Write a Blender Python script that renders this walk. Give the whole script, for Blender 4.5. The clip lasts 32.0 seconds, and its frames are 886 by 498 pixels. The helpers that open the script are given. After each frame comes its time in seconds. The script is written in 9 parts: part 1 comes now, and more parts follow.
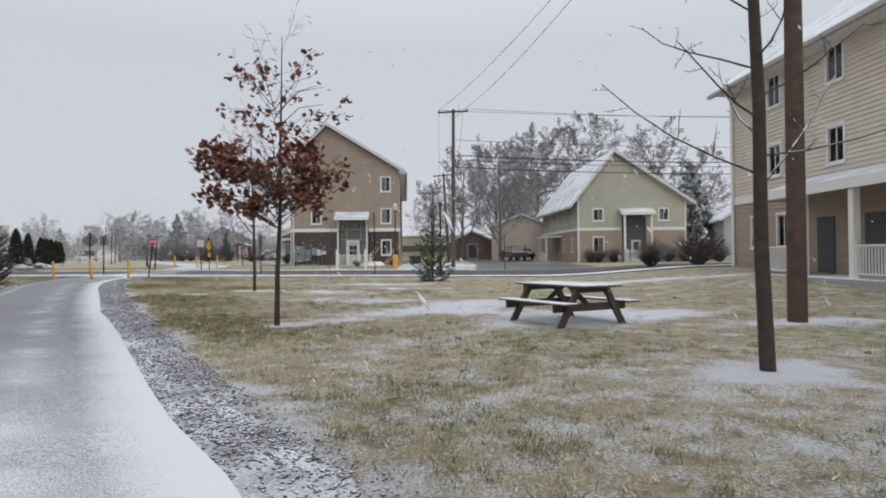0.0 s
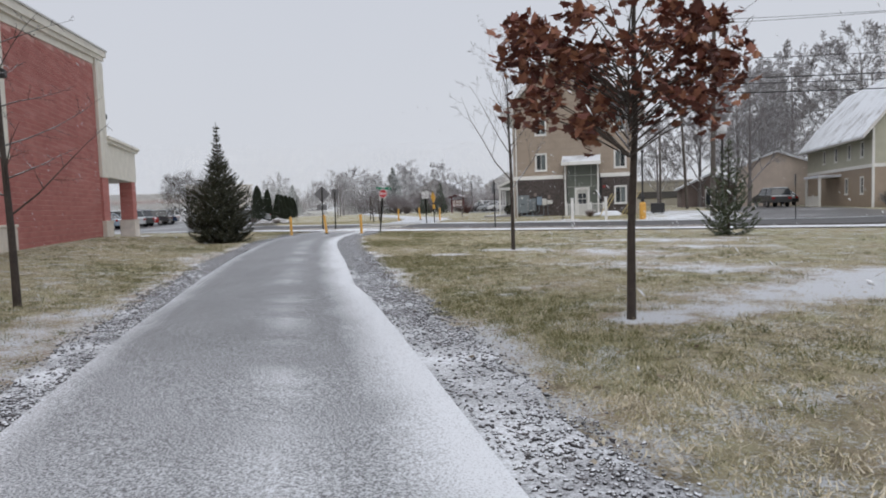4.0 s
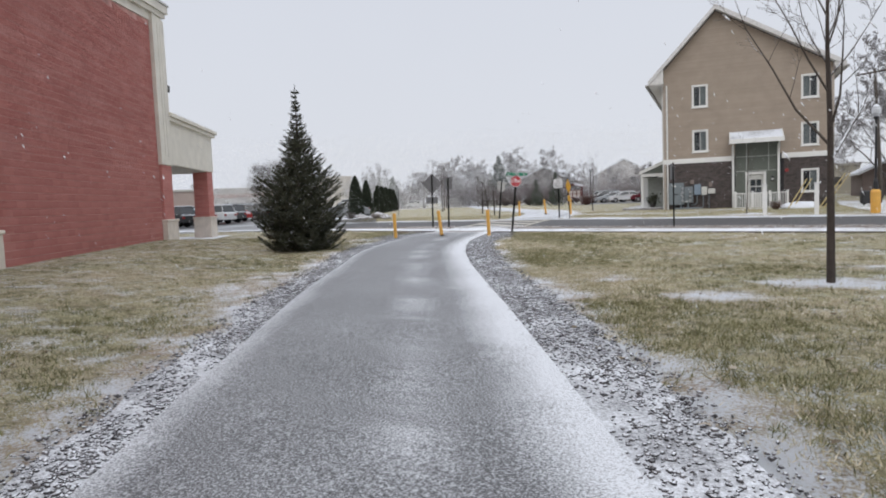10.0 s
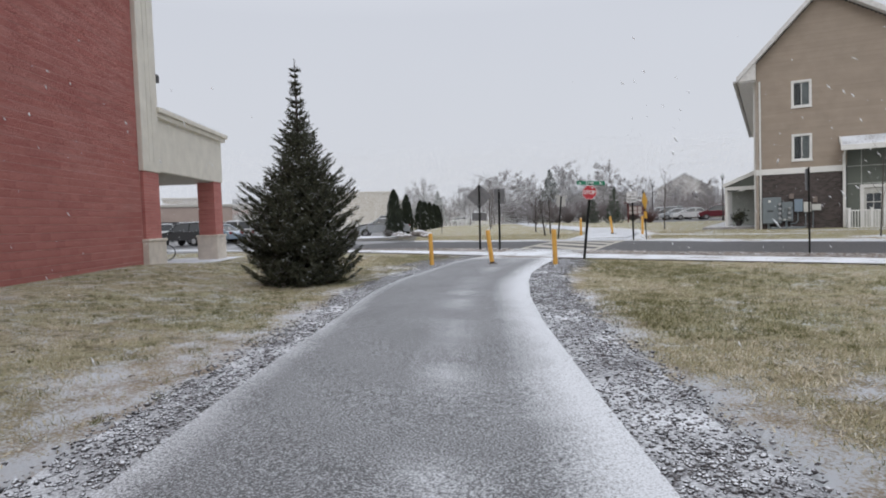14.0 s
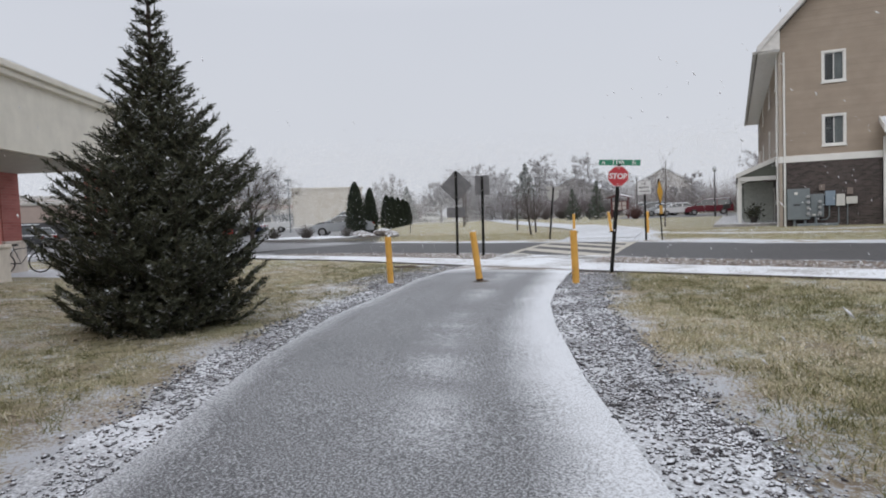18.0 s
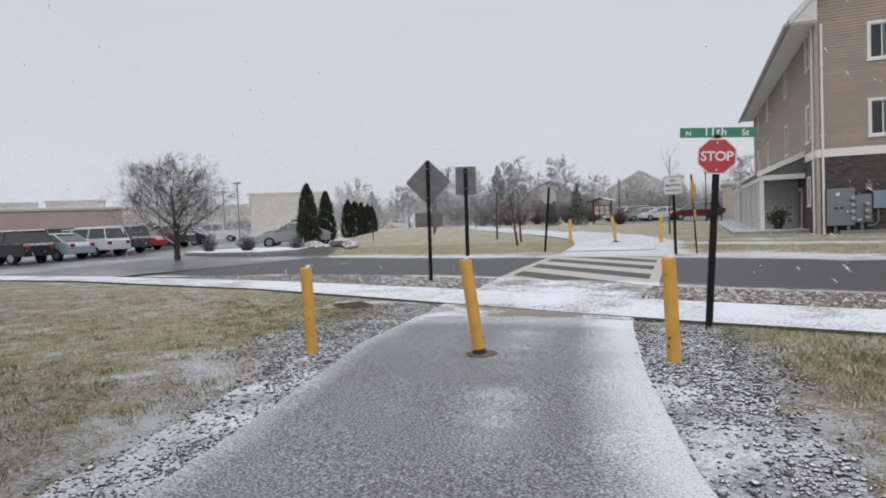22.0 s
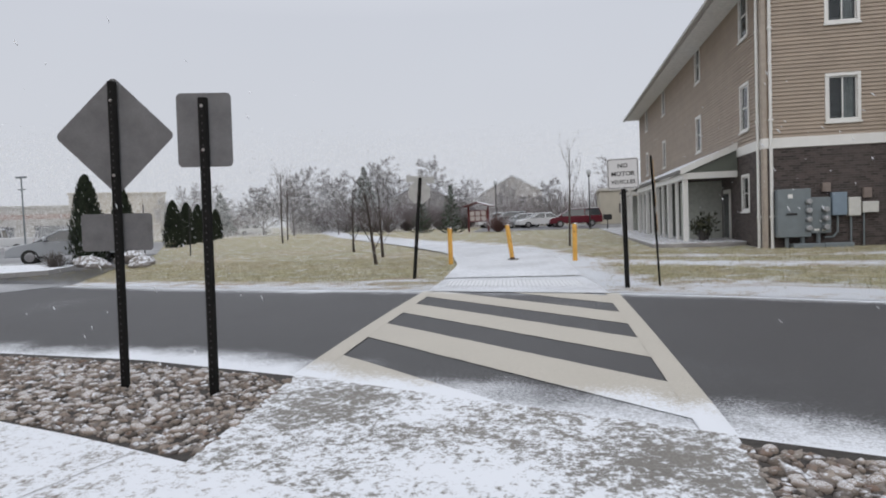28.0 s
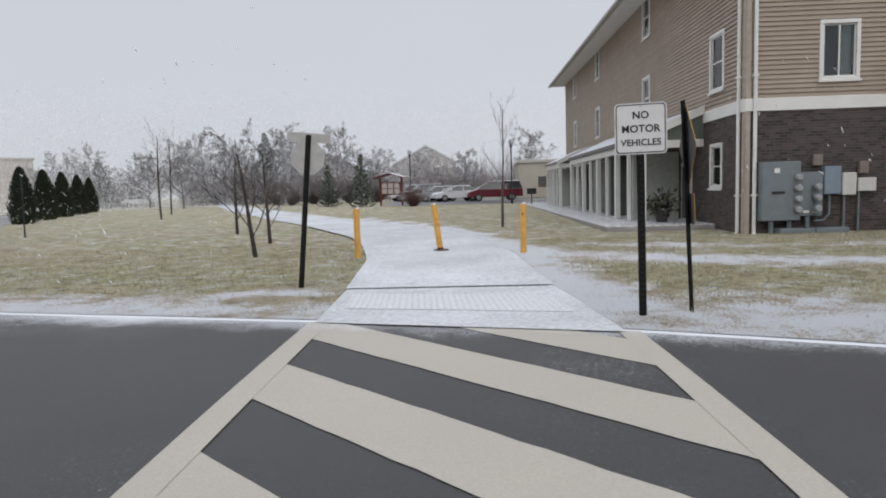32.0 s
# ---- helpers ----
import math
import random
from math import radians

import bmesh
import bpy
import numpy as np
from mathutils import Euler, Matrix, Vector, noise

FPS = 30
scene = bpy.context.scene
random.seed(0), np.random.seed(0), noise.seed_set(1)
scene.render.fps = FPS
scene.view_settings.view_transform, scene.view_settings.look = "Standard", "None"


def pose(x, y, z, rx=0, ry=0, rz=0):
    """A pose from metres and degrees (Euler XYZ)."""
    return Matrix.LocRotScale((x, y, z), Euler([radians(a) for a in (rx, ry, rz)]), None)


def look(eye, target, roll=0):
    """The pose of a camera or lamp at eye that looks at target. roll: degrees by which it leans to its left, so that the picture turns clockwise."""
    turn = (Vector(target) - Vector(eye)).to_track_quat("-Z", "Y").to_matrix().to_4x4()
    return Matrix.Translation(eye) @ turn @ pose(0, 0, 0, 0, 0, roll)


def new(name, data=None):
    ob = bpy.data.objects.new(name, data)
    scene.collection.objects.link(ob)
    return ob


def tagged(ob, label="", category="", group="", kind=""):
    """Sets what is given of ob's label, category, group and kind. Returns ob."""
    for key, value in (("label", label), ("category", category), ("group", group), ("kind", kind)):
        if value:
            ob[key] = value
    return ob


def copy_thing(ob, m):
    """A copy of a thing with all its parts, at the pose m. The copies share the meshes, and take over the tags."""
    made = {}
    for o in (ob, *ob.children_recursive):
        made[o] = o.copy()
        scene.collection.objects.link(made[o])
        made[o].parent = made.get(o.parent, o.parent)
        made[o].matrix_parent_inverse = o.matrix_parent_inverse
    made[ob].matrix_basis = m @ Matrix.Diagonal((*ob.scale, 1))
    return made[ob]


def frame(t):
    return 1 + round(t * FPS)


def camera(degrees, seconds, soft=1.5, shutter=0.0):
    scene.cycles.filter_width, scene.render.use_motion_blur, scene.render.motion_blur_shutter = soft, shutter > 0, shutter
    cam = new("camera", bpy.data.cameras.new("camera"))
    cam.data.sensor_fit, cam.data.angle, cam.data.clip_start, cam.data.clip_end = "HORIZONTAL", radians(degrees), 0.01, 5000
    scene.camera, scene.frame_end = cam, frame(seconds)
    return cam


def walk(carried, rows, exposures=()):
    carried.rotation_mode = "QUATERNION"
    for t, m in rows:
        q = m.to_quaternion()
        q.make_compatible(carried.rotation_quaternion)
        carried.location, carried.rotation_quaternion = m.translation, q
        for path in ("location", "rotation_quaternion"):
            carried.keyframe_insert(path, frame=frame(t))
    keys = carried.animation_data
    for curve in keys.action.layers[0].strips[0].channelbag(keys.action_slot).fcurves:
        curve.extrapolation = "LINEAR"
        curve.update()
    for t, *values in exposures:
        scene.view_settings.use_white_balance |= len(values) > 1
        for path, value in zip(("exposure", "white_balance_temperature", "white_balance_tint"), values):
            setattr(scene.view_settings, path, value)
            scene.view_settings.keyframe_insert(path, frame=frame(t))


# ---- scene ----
cam = camera(69.5, 32.0, soft=1.9)
PATH = [
    (0, (1.078, 1.175, 1.599), (1.138, 3.174, 1.614), -0.66),
    (0.5, (0.679, 1.784, 1.602), (0.620, 3.783, 1.596), -0.47),
    (1, (0.272, 2.392, 1.605), (0.051, 4.380, 1.583), -0.58),
    (1.5, (-0.103, 3.024, 1.607), (-0.502, 4.982, 1.542), -1.23),
    (2, (-0.472, 3.660, 1.607), (-0.990, 5.590, 1.525), -1.36),
    (2.5, (-0.868, 4.313, 1.608), (-1.371, 6.247, 1.512), -1.66),
    (4.5, (-2.376, 6.810, 1.626), (-2.996, 8.707, 1.491), -2.03),
    (5, (-2.759, 7.415, 1.636), (-3.475, 9.278, 1.506), -2.13),
    (5.5, (-3.157, 8.056, 1.650), (-3.878, 9.916, 1.513), -1.98),
    (6, (-3.559, 8.699, 1.664), (-4.331, 10.538, 1.523), -2.20),
    (6.5, (-3.967, 9.390, 1.678), (-4.727, 11.235, 1.531), -2.26),
    (7, (-4.371, 10.064, 1.690), (-5.156, 11.897, 1.543), -2.29),
    (7.5, (-4.756, 10.767, 1.701), (-5.535, 12.604, 1.559), -2.32),
    (8, (-5.136, 11.430, 1.709), (-5.938, 13.257, 1.571), -2.27),
    (8.5, (-5.516, 12.122, 1.718), (-6.309, 13.953, 1.577), -2.50),
    (9, (-5.908, 12.778, 1.727), (-6.719, 14.601, 1.582), -2.28),
    (9.5, (-6.292, 13.463, 1.739), (-7.096, 15.289, 1.591), -2.35),
    (10, (-6.665, 14.127, 1.752), (-7.501, 15.938, 1.608), -2.32),
    (10.5, (-7.011, 14.809, 1.766), (-7.847, 16.620, 1.623), -2.47),
    (11, (-7.341, 15.478, 1.777), (-8.205, 17.278, 1.652), -2.53),
    (11.5, (-7.655, 16.156, 1.784), (-8.534, 17.949, 1.675), -2.52),
    (12, (-7.965, 16.807, 1.787), (-8.877, 18.584, 1.686), -2.18),
    (12.5, (-8.275, 17.460, 1.787), (-9.184, 19.239, 1.686), -2.30),
    (13, (-8.597, 18.095, 1.784), (-9.525, 19.864, 1.687), -2.18),
    (13.5, (-8.929, 18.769, 1.783), (-9.867, 20.533, 1.689), -2.16),
    (14, (-9.271, 19.484, 1.784), (-10.235, 21.234, 1.696), -2.02),
    (14.5, (-9.614, 20.252, 1.786), (-10.570, 22.007, 1.700), -2.24),
    (16.5, (-11.064, 23.068, 1.804), (-11.995, 24.837, 1.731), -2.30),
    (17, (-11.446, 23.737, 1.798), (-12.370, 25.509, 1.719), -2.11),
    (17.5, (-11.819, 24.418, 1.790), (-12.714, 26.204, 1.698), -2.37),
    (18, (-12.184, 25.102, 1.783), (-13.067, 26.894, 1.682), -2.24),
    (18.5, (-12.545, 25.787, 1.781), (-13.402, 27.592, 1.680), -2.26),
    (19, (-12.903, 26.480, 1.786), (-13.759, 28.285, 1.690), -2.40),
    (19.5, (-13.231, 27.185, 1.797), (-14.076, 28.995, 1.699), -2.60),
    (20, (-13.564, 27.885, 1.812), (-14.405, 29.697, 1.719), -2.72),
    (20.5, (-13.900, 28.568, 1.828), (-14.726, 30.387, 1.735), -3.13),
    (21, (-14.239, 29.262, 1.847), (-15.063, 31.082, 1.759), -3.08),
    (21.5, (-14.553, 29.959, 1.858), (-15.361, 31.786, 1.767), -2.91),
    (22, (-14.865, 30.657, 1.866), (-15.658, 32.491, 1.778), -2.55),
    (22.5, (-15.131, 31.385, 1.873), (-15.889, 33.234, 1.784), -3.01),
    (23, (-15.416, 32.100, 1.888), (-16.156, 33.956, 1.800), -2.98),
    (23.5, (-15.657, 32.812, 1.903), (-16.356, 34.684, 1.811), -3.39),
    (24, (-15.907, 33.520, 1.919), (-16.592, 35.396, 1.823), -3.08),
    (24.5, (-16.080, 34.242, 1.923), (-16.722, 36.134, 1.824), -2.88),
    (25, (-16.281, 34.950, 1.925), (-16.898, 36.849, 1.818), -2.38),
    (25.5, (-16.395, 35.672, 1.913), (-16.956, 37.589, 1.812), -2.58),
    (26, (-16.488, 36.381, 1.900), (-16.985, 38.316, 1.798), -2.39),
    (26.5, (-16.552, 37.086, 1.890), (-16.982, 39.037, 1.798), -2.39),
    (28.5, (-17.050, 39.365, 1.886), (-17.446, 41.324, 1.798), -2.12),
    (29, (-17.156, 39.791, 1.880), (-17.417, 41.771, 1.776), -1.84),
    (29.5, (-17.177, 40.326, 1.880), (-17.161, 42.323, 1.768), -2.05),
    (30, (-17.205, 40.918, 1.885), (-17.149, 42.912, 1.744), -1.72),
    (30.5, (-17.274, 41.559, 1.898), (-17.199, 43.552, 1.752), -1.71),
    (31, (-17.405, 42.224, 1.926), (-17.406, 44.217, 1.761), -1.42),
    (31.5, (-17.561, 42.957, 1.974), (-17.600, 44.948, 1.792), -1.79),
    (32, (-17.747, 43.668, 2.024), (-17.886, 45.654, 1.838), -1.79),
]
walk(cam, [(t, look(eye, target, roll)) for t, eye, target, roll in PATH], exposures=[(0, 0.0), (3, 0.02), (5, 0.08), (8, 0.20), (10, 0.20), (12, 0.10), (18, 0.06), (21, 0.06), (25, 0.03), (32, 0.02)])

# ---- world and light: overcast, snowing ----
world = bpy.data.worlds.new("overcast_sky")
scene.world = world
world.use_nodes = True
wn, wl = world.node_tree.nodes, world.node_tree.links
wn.clear()
sky = wn.new("ShaderNodeTexSky")
sky.sky_type, sky.sun_disc = "NISHITA", False
sky.sun_elevation, sky.sun_rotation, sky.dust_density, sky.air_density = radians(32), radians(200), 8.0, 2.0
tc = wn.new("ShaderNodeTexCoord")
sep = wn.new("ShaderNodeSeparateXYZ")
wl.new(tc.outputs["Generated"], sep.inputs[0])
ramp = wn.new("ShaderNodeValToRGB")
wl.new(sep.outputs["Z"], ramp.inputs[0])
ramp.color_ramp.elements[0].position, ramp.color_ramp.elements[0].color = 0.0, (0.60, 0.625, 0.68, 1)
ramp.color_ramp.elements[1].position, ramp.color_ramp.elements[1].color = 1.0, (1.22, 1.24, 1.30, 1)
mid = ramp.color_ramp.elements.new(0.30)
mid.color = (0.56, 0.585, 0.65, 1)
clouds = wn.new("ShaderNodeTexNoise")
clouds.inputs["Scale"].default_value, clouds.inputs["Detail"].default_value = 1.8, 3.0
wl.new(tc.outputs["Generated"], clouds.inputs["Vector"])
cl = wn.new("ShaderNodeMapRange")
cl.inputs["To Min"].default_value, cl.inputs["To Max"].default_value = 0.95, 1.05
wl.new(clouds.outputs["Fac"], cl.inputs["Value"])
mul = wn.new("ShaderNodeVectorMath")
mul.operation = "SCALE"
wl.new(ramp.outputs["Color"], mul.inputs[0])
wl.new(cl.outputs["Result"], mul.inputs["Scale"])
bg_cloud, bg_sky, add, wout = wn.new("ShaderNodeBackground"), wn.new("ShaderNodeBackground"), wn.new("ShaderNodeAddShader"), wn.new("ShaderNodeOutputWorld")
bg_cloud.inputs["Strength"].default_value = 1.03
bg_sky.inputs["Strength"].default_value = 0.004
wl.new(mul.outputs[0], bg_cloud.inputs["Color"])
wl.new(sky.outputs["Color"], bg_sky.inputs["Color"])
wl.new(bg_cloud.outputs[0], add.inputs[0])
wl.new(bg_sky.outputs[0], add.inputs[1])
wl.new(add.outputs[0], wout.inputs["Surface"])
sun = new("sun", bpy.data.lights.new("sun", "SUN"))
sun.data.energy, sun.data.angle, sun.data.color = 0.6, radians(40), (1.0, 0.97, 0.94)
sun.matrix_world = pose(0, 0, 40, 50, 0, 20)

# ---- materials ----
MATS = {}


def nodes_of(name):
    m = bpy.data.materials.new(name)
    m.use_nodes = True
    t = m.node_tree
    return m, t.nodes, t.links, t.nodes["Principled BSDF"]


def noise_node(n, l, vec, scale, detail=4.0, rough=0.6, lo=0.3, hi=0.7, out_lo=0.0, out_hi=1.0):
    a = n.new("ShaderNodeTexNoise")
    a.inputs["Scale"].default_value, a.inputs["Detail"].default_value, a.inputs["Roughness"].default_value = scale, detail, rough
    if vec is not None:
        l.new(vec, a.inputs["Vector"])
    b = n.new("ShaderNodeMapRange")
    b.inputs["From Min"].default_value, b.inputs["From Max"].default_value = lo, hi
    b.inputs["To Min"].default_value, b.inputs["To Max"].default_value = out_lo, out_hi
    l.new(a.outputs["Fac"], b.inputs["Value"])
    return b.outputs["Result"]


def mix_node(n, l, fac, a, b):
    m = n.new("ShaderNodeMix")
    m.data_type = "RGBA"
    for sock, v in ((m.inputs["Factor"], fac), (m.inputs["A"], a), (m.inputs["B"], b)):
        if isinstance(v, (int, float)):
            sock.default_value = v
        elif isinstance(v, tuple):
            sock.default_value = (*v, 1) if len(v) == 3 else v
        else:
            l.new(v, sock)
    return m.outputs["Result"]


def math_node(n, l, op, a, b=0.0, clamp=False):
    m = n.new("ShaderNodeMath")
    m.operation, m.use_clamp = op, clamp
    for i, v in enumerate((a, b)):
        if isinstance(v, (int, float)):
            m.inputs[i].default_value = v
        else:
            l.new(v, m.inputs[i])
    return m.outputs[0]


def bump_node(n, l, bsdf, height, strength, dist):
    b = n.new("ShaderNodeBump")
    b.inputs["Strength"].default_value, b.inputs["Distance"].default_value = strength, dist
    l.new(height, b.inputs["Height"])
    l.new(b.outputs[0], bsdf.inputs["Normal"])


def coords(n, l, obj=True):
    t = n.new("ShaderNodeTexCoord")
    return t.outputs["Object"]


SNOW = (0.70, 0.73, 0.78)


def plain(name, col, rough=0.6, metal=0.0, var=0.15, scale=6.0, grain=60.0, bump=0.15, dist=0.004, snow=0.0, each=0.0, spec=0.5):
    """A surface with soft blotches, fine grain and relief; snow: share of upward faces dusted; each: variation from piece to piece."""
    if name in MATS:
        return MATS[name]
    m, n, l, b = nodes_of(name)
    co = coords(n, l)
    dark = tuple(c * (1 - var) for c in col)
    light = tuple(min(1, c * (1 + var)) for c in col)
    c = mix_node(n, l, noise_node(n, l, co, scale), dark, light)
    g = noise_node(n, l, co, grain, 3.0, 0.7)
    c = mix_node(n, l, math_node(n, l, "MULTIPLY", g, 0.35), c, tuple(v * (1 - 1.6 * var) for v in col))
    if each:
        oi = n.new("ShaderNodeObjectInfo")
        c = mix_node(n, l, math_node(n, l, "MULTIPLY", oi.outputs["Random"], each), c, tuple(v * 0.5 for v in col))
    if snow:
        geo = n.new("ShaderNodeNewGeometry")
        s = n.new("ShaderNodeSeparateXYZ")
        l.new(geo.outputs["Normal"], s.inputs[0])
        up = math_node(n, l, "SUBTRACT", s.outputs["Z"], 0.35, True)
        sn = noise_node(n, l, co, 9.0, 5.0, 0.7, 0.5 - snow * 0.4, 0.62 - snow * 0.4)
        f = math_node(n, l, "MULTIPLY", math_node(n, l, "MULTIPLY", up, 2.5, True), sn, True)
        c = mix_node(n, l, f, c, SNOW)
    l.new(c, b.inputs["Base Color"])
    b.inputs["Roughness"].default_value, b.inputs["Metallic"].default_value = rough, metal
    b.inputs["Specular IOR Level"].default_value = spec
    bump_node(n, l, b, g, bump, dist)
    MATS[name] = m
    return m


def glass_mat():
    if "window_glass" in MATS:
        return MATS["window_glass"]
    m, n, l, b = nodes_of("window_glass")
    b.inputs["Base Color"].default_value = (0.035, 0.04, 0.045, 1)
    b.inputs["Roughness"].default_value = 0.06
    b.inputs["Specular IOR Level"].default_value = 0.6
    MATS["window_glass"] = m
    return m


# ---- mesh helpers ----
def obj(name, me, parent=None, label=""):
    o = new(name, me)
    if parent is not None:
        o.parent = parent
    if label:
        o["label"] = label
    return o


def part(name, bm, material, parent, label="", smooth=False):
    """One mesh object from a bmesh, under a thing or under a part."""
    me = bpy.data.meshes.new(name)
    bmesh.ops.recalc_face_normals(bm, faces=bm.faces)
    bm.to_mesh(me)
    bm.free()
    me.materials.append(material)
    if smooth:
        for p in me.polygons:
            p.use_smooth = True
    return obj(name, me, parent, label)


def raw(name, verts, faces, material, parent=None, label="", smooth=False):
    me = bpy.data.meshes.new(name)
    if isinstance(verts, np.ndarray) and isinstance(faces, np.ndarray):
        k = faces.shape[1]
        me.vertices.add(len(verts))
        me.vertices.foreach_set("co", verts.astype(np.float32).ravel())
        me.loops.add(faces.size)
        me.loops.foreach_set("vertex_index", faces.astype(np.int32).ravel())
        me.polygons.add(len(faces))
        me.polygons.foreach_set("loop_start", np.arange(0, faces.size, k, dtype=np.int32))
        me.update(calc_edges=True)
    else:
        me.from_pydata([tuple(v) for v in verts], [], [tuple(f) for f in faces])
        me.update()
    if material is not None:
        me.materials.append(material)
    if smooth:
        me.shade_smooth()
    return obj(name, me, parent, label)


def thing(name, m, label, category, group="", kind=""):
    e = new(name)
    e.matrix_world = m
    e.empty_display_size = 0.2
    return tagged(e, label, category, group, kind)


def box(bm, x0, y0, z0, x1, y1, z1, bevel=0.0):
    vs = [bm.verts.new(p) for p in ((x0, y0, z0), (x1, y0, z0), (x1, y1, z0), (x0, y1, z0), (x0, y0, z1), (x1, y0, z1), (x1, y1, z1), (x0, y1, z1))]
    fs = [bm.faces.new([vs[i] for i in f]) for f in ((3, 2, 1, 0), (4, 5, 6, 7), (0, 1, 5, 4), (1, 2, 6, 5), (2, 3, 7, 6), (3, 0, 4, 7))]
    if bevel:
        es = list({e for f in fs for e in f.edges})
        bmesh.ops.bevel(bm, geom=es, offset=bevel, segments=1, profile=0.6, affect="EDGES")
    return bm


def boxes(*rows, bevel=0.0):
    bm = bmesh.new()
    for r in rows:
        box(bm, *r, bevel=bevel)
    return bm


def ring(bm, c, r, axis_x, axis_y, n):
    return [bm.verts.new(c + axis_x * (r * math.cos(2 * math.pi * i / n)) + axis_y * (r * math.sin(2 * math.pi * i / n))) for i in range(n)]


def tube(bm, pts, radii, n=8, cap=True):
    """A tapered tube through points."""
    pts = [Vector(p) for p in pts]
    last = None
    first = None
    ax = None
    for i, p in enumerate(pts):
        d = (pts[min(i + 1, len(pts) - 1)] - pts[max(i - 1, 0)]).normalized()
        if ax is None:
            ax = d.orthogonal().normalized()
        ax = (ax - d * ax.dot(d)).normalized()
        r = ring(bm, p, radii[i], ax, d.cross(ax), n)
        if last:
            for k in range(n):
                bm.faces.new((last[k], last[(k + 1) % n], r[(k + 1) % n], r[k]))
        first = first or r
        last = r
    if cap:
        bm.faces.new(first[::-1])
        bm.faces.new(last)
    return bm


def tubes(*rows, n=8):
    bm = bmesh.new()
    for pts, radii in rows:
        tube(bm, pts, radii, n)
    return bm


def prism(bm, outline, y0, y1):
    """An outline in x, z pulled along y."""
    a = [bm.verts.new((x, y0, z)) for x, z in outline]
    b = [bm.verts.new((x, y1, z)) for x, z in outline]
    bm.faces.new(a)
    bm.faces.new(b[::-1])
    k = len(outline)
    for i in range(k):
        bm.faces.new((a[i], b[i], b[(i + 1) % k], a[(i + 1) % k]))
    return bm


# ---- the lie of the land ----
def smooth01(v):
    v = np.clip(v, 0, 1)
    return v * v * (3 - 2 * v)


def lie(x, y):
    """Ground height, rising gently to the crossing."""
    z = 0.02 + 0.0105 * np.minimum(y, 60) + 0.004 * np.clip(np.asarray(y) - 60, 0, 140)
    z = z + 0.5 * smooth01((np.asarray(x) - 7) / 9) * smooth01((np.asarray(y) - 12) / 14) * (1 - smooth01((np.asarray(y) - 36) / 12))
    to_wall = (np.asarray(x) + 28.2) * 0.867 + (np.asarray(y) - 33.4) * 0.4985
    z = z + 0.38 * (1 - smooth01((to_wall - 0.8) / 5.6)) * (1 - smooth01((np.asarray(y) - 31.5) / 7)) * (np.asarray(x) < -6)
    return z


def gz(x, y):
    return float(lie(x, y))


def line(pts):
    xs = [p[0] for p in pts]
    ys = [p[1] for p in pts]
    return lambda x: np.interp(x, xs, ys)


WALK_PARK = line([(-90, 50), (-33, 44.2), (-27, 42.9), (-24.6, 42.4), (-21, 41.2), (-16.5, 39.65), (-15, 39.2), (-2.7, 36.0), (40, 25.5), (90, 13)])
WALK_ROAD = line([(-90, 51.2), (-33, 45.4), (-27, 44.3), (-25, 43.9), (-20.2, 42.6), (-17.7, 41.75), (-16, 41.25), (-14.7, 40.85), (-2.7, 37.55), (40, 27.1), (90, 14.6)])
CURB_NEAR = line([(-90, 51.5), (-34, 45.8), (-29.8, 45.2), (-26.4, 45.4), (-24.6, 45.35), (-21.6, 44.95), (-19.5, 44.35), (-16, 43.05), (-14.1, 42.4), (-2.1, 39.2), (40, 28.7), (90, 16.2)])
CURB_FAR = line([(-90, 61), (-60, 57.5), (-37.4, 54.3), (-30, 53.0), (-24.3, 51.6), (-19.7, 50.75), (-16.4, 50.1), (-14.4, 49.4), (-12, 48.4), (0, 45.2), (40, 34.8), (90, 22)])


def strip(lower, upper, x0, x1, lift, step=0.5, rows=6):
    """A sheet that lies on the ground between two lines over x."""
    xs = np.arange(x0, x1 + 1e-6, step)
    v, f = [], []
    for x in xs:
        a, b = float(lower(x)), float(upper(x))
        for k in range(rows + 1):
            y = a + (b - a) * k / rows
            v.append((x, y, gz(x, y) + (lift(k / rows) if callable(lift) else lift)))
    for i in range(len(xs) - 1):
        for k in range(rows):
            p = i * (rows + 1) + k
            f.append((p, p + rows + 1, p + rows + 2, p + 1))
    return v, f

# ---- ground ----
def snow_mix(n, l, co, col, fine, lo, hi, big=0.35, weight=0.6, extra=None):
    """Snow dusted over a colour: drifts at one scale, specks at another."""
    a = noise_node(n, l, co, big, 4.0, 0.6, 0.2, 0.8)
    s = noise_node(n, l, co, fine, 5.0, 0.75, 0.2, 0.8)
    f = math_node(n, l, "ADD", math_node(n, l, "MULTIPLY", a, weight), math_node(n, l, "MULTIPLY", s, 1 - weight))
    if extra is not None:
        f = math_node(n, l, "ADD", f, extra)
    r = n.new("ShaderNodeMapRange")
    r.inputs["From Min"].default_value, r.inputs["From Max"].default_value = lo, hi
    l.new(f, r.inputs["Value"])
    return mix_node(n, l, r.outputs["Result"], col, SNOW), r.outputs["Result"]


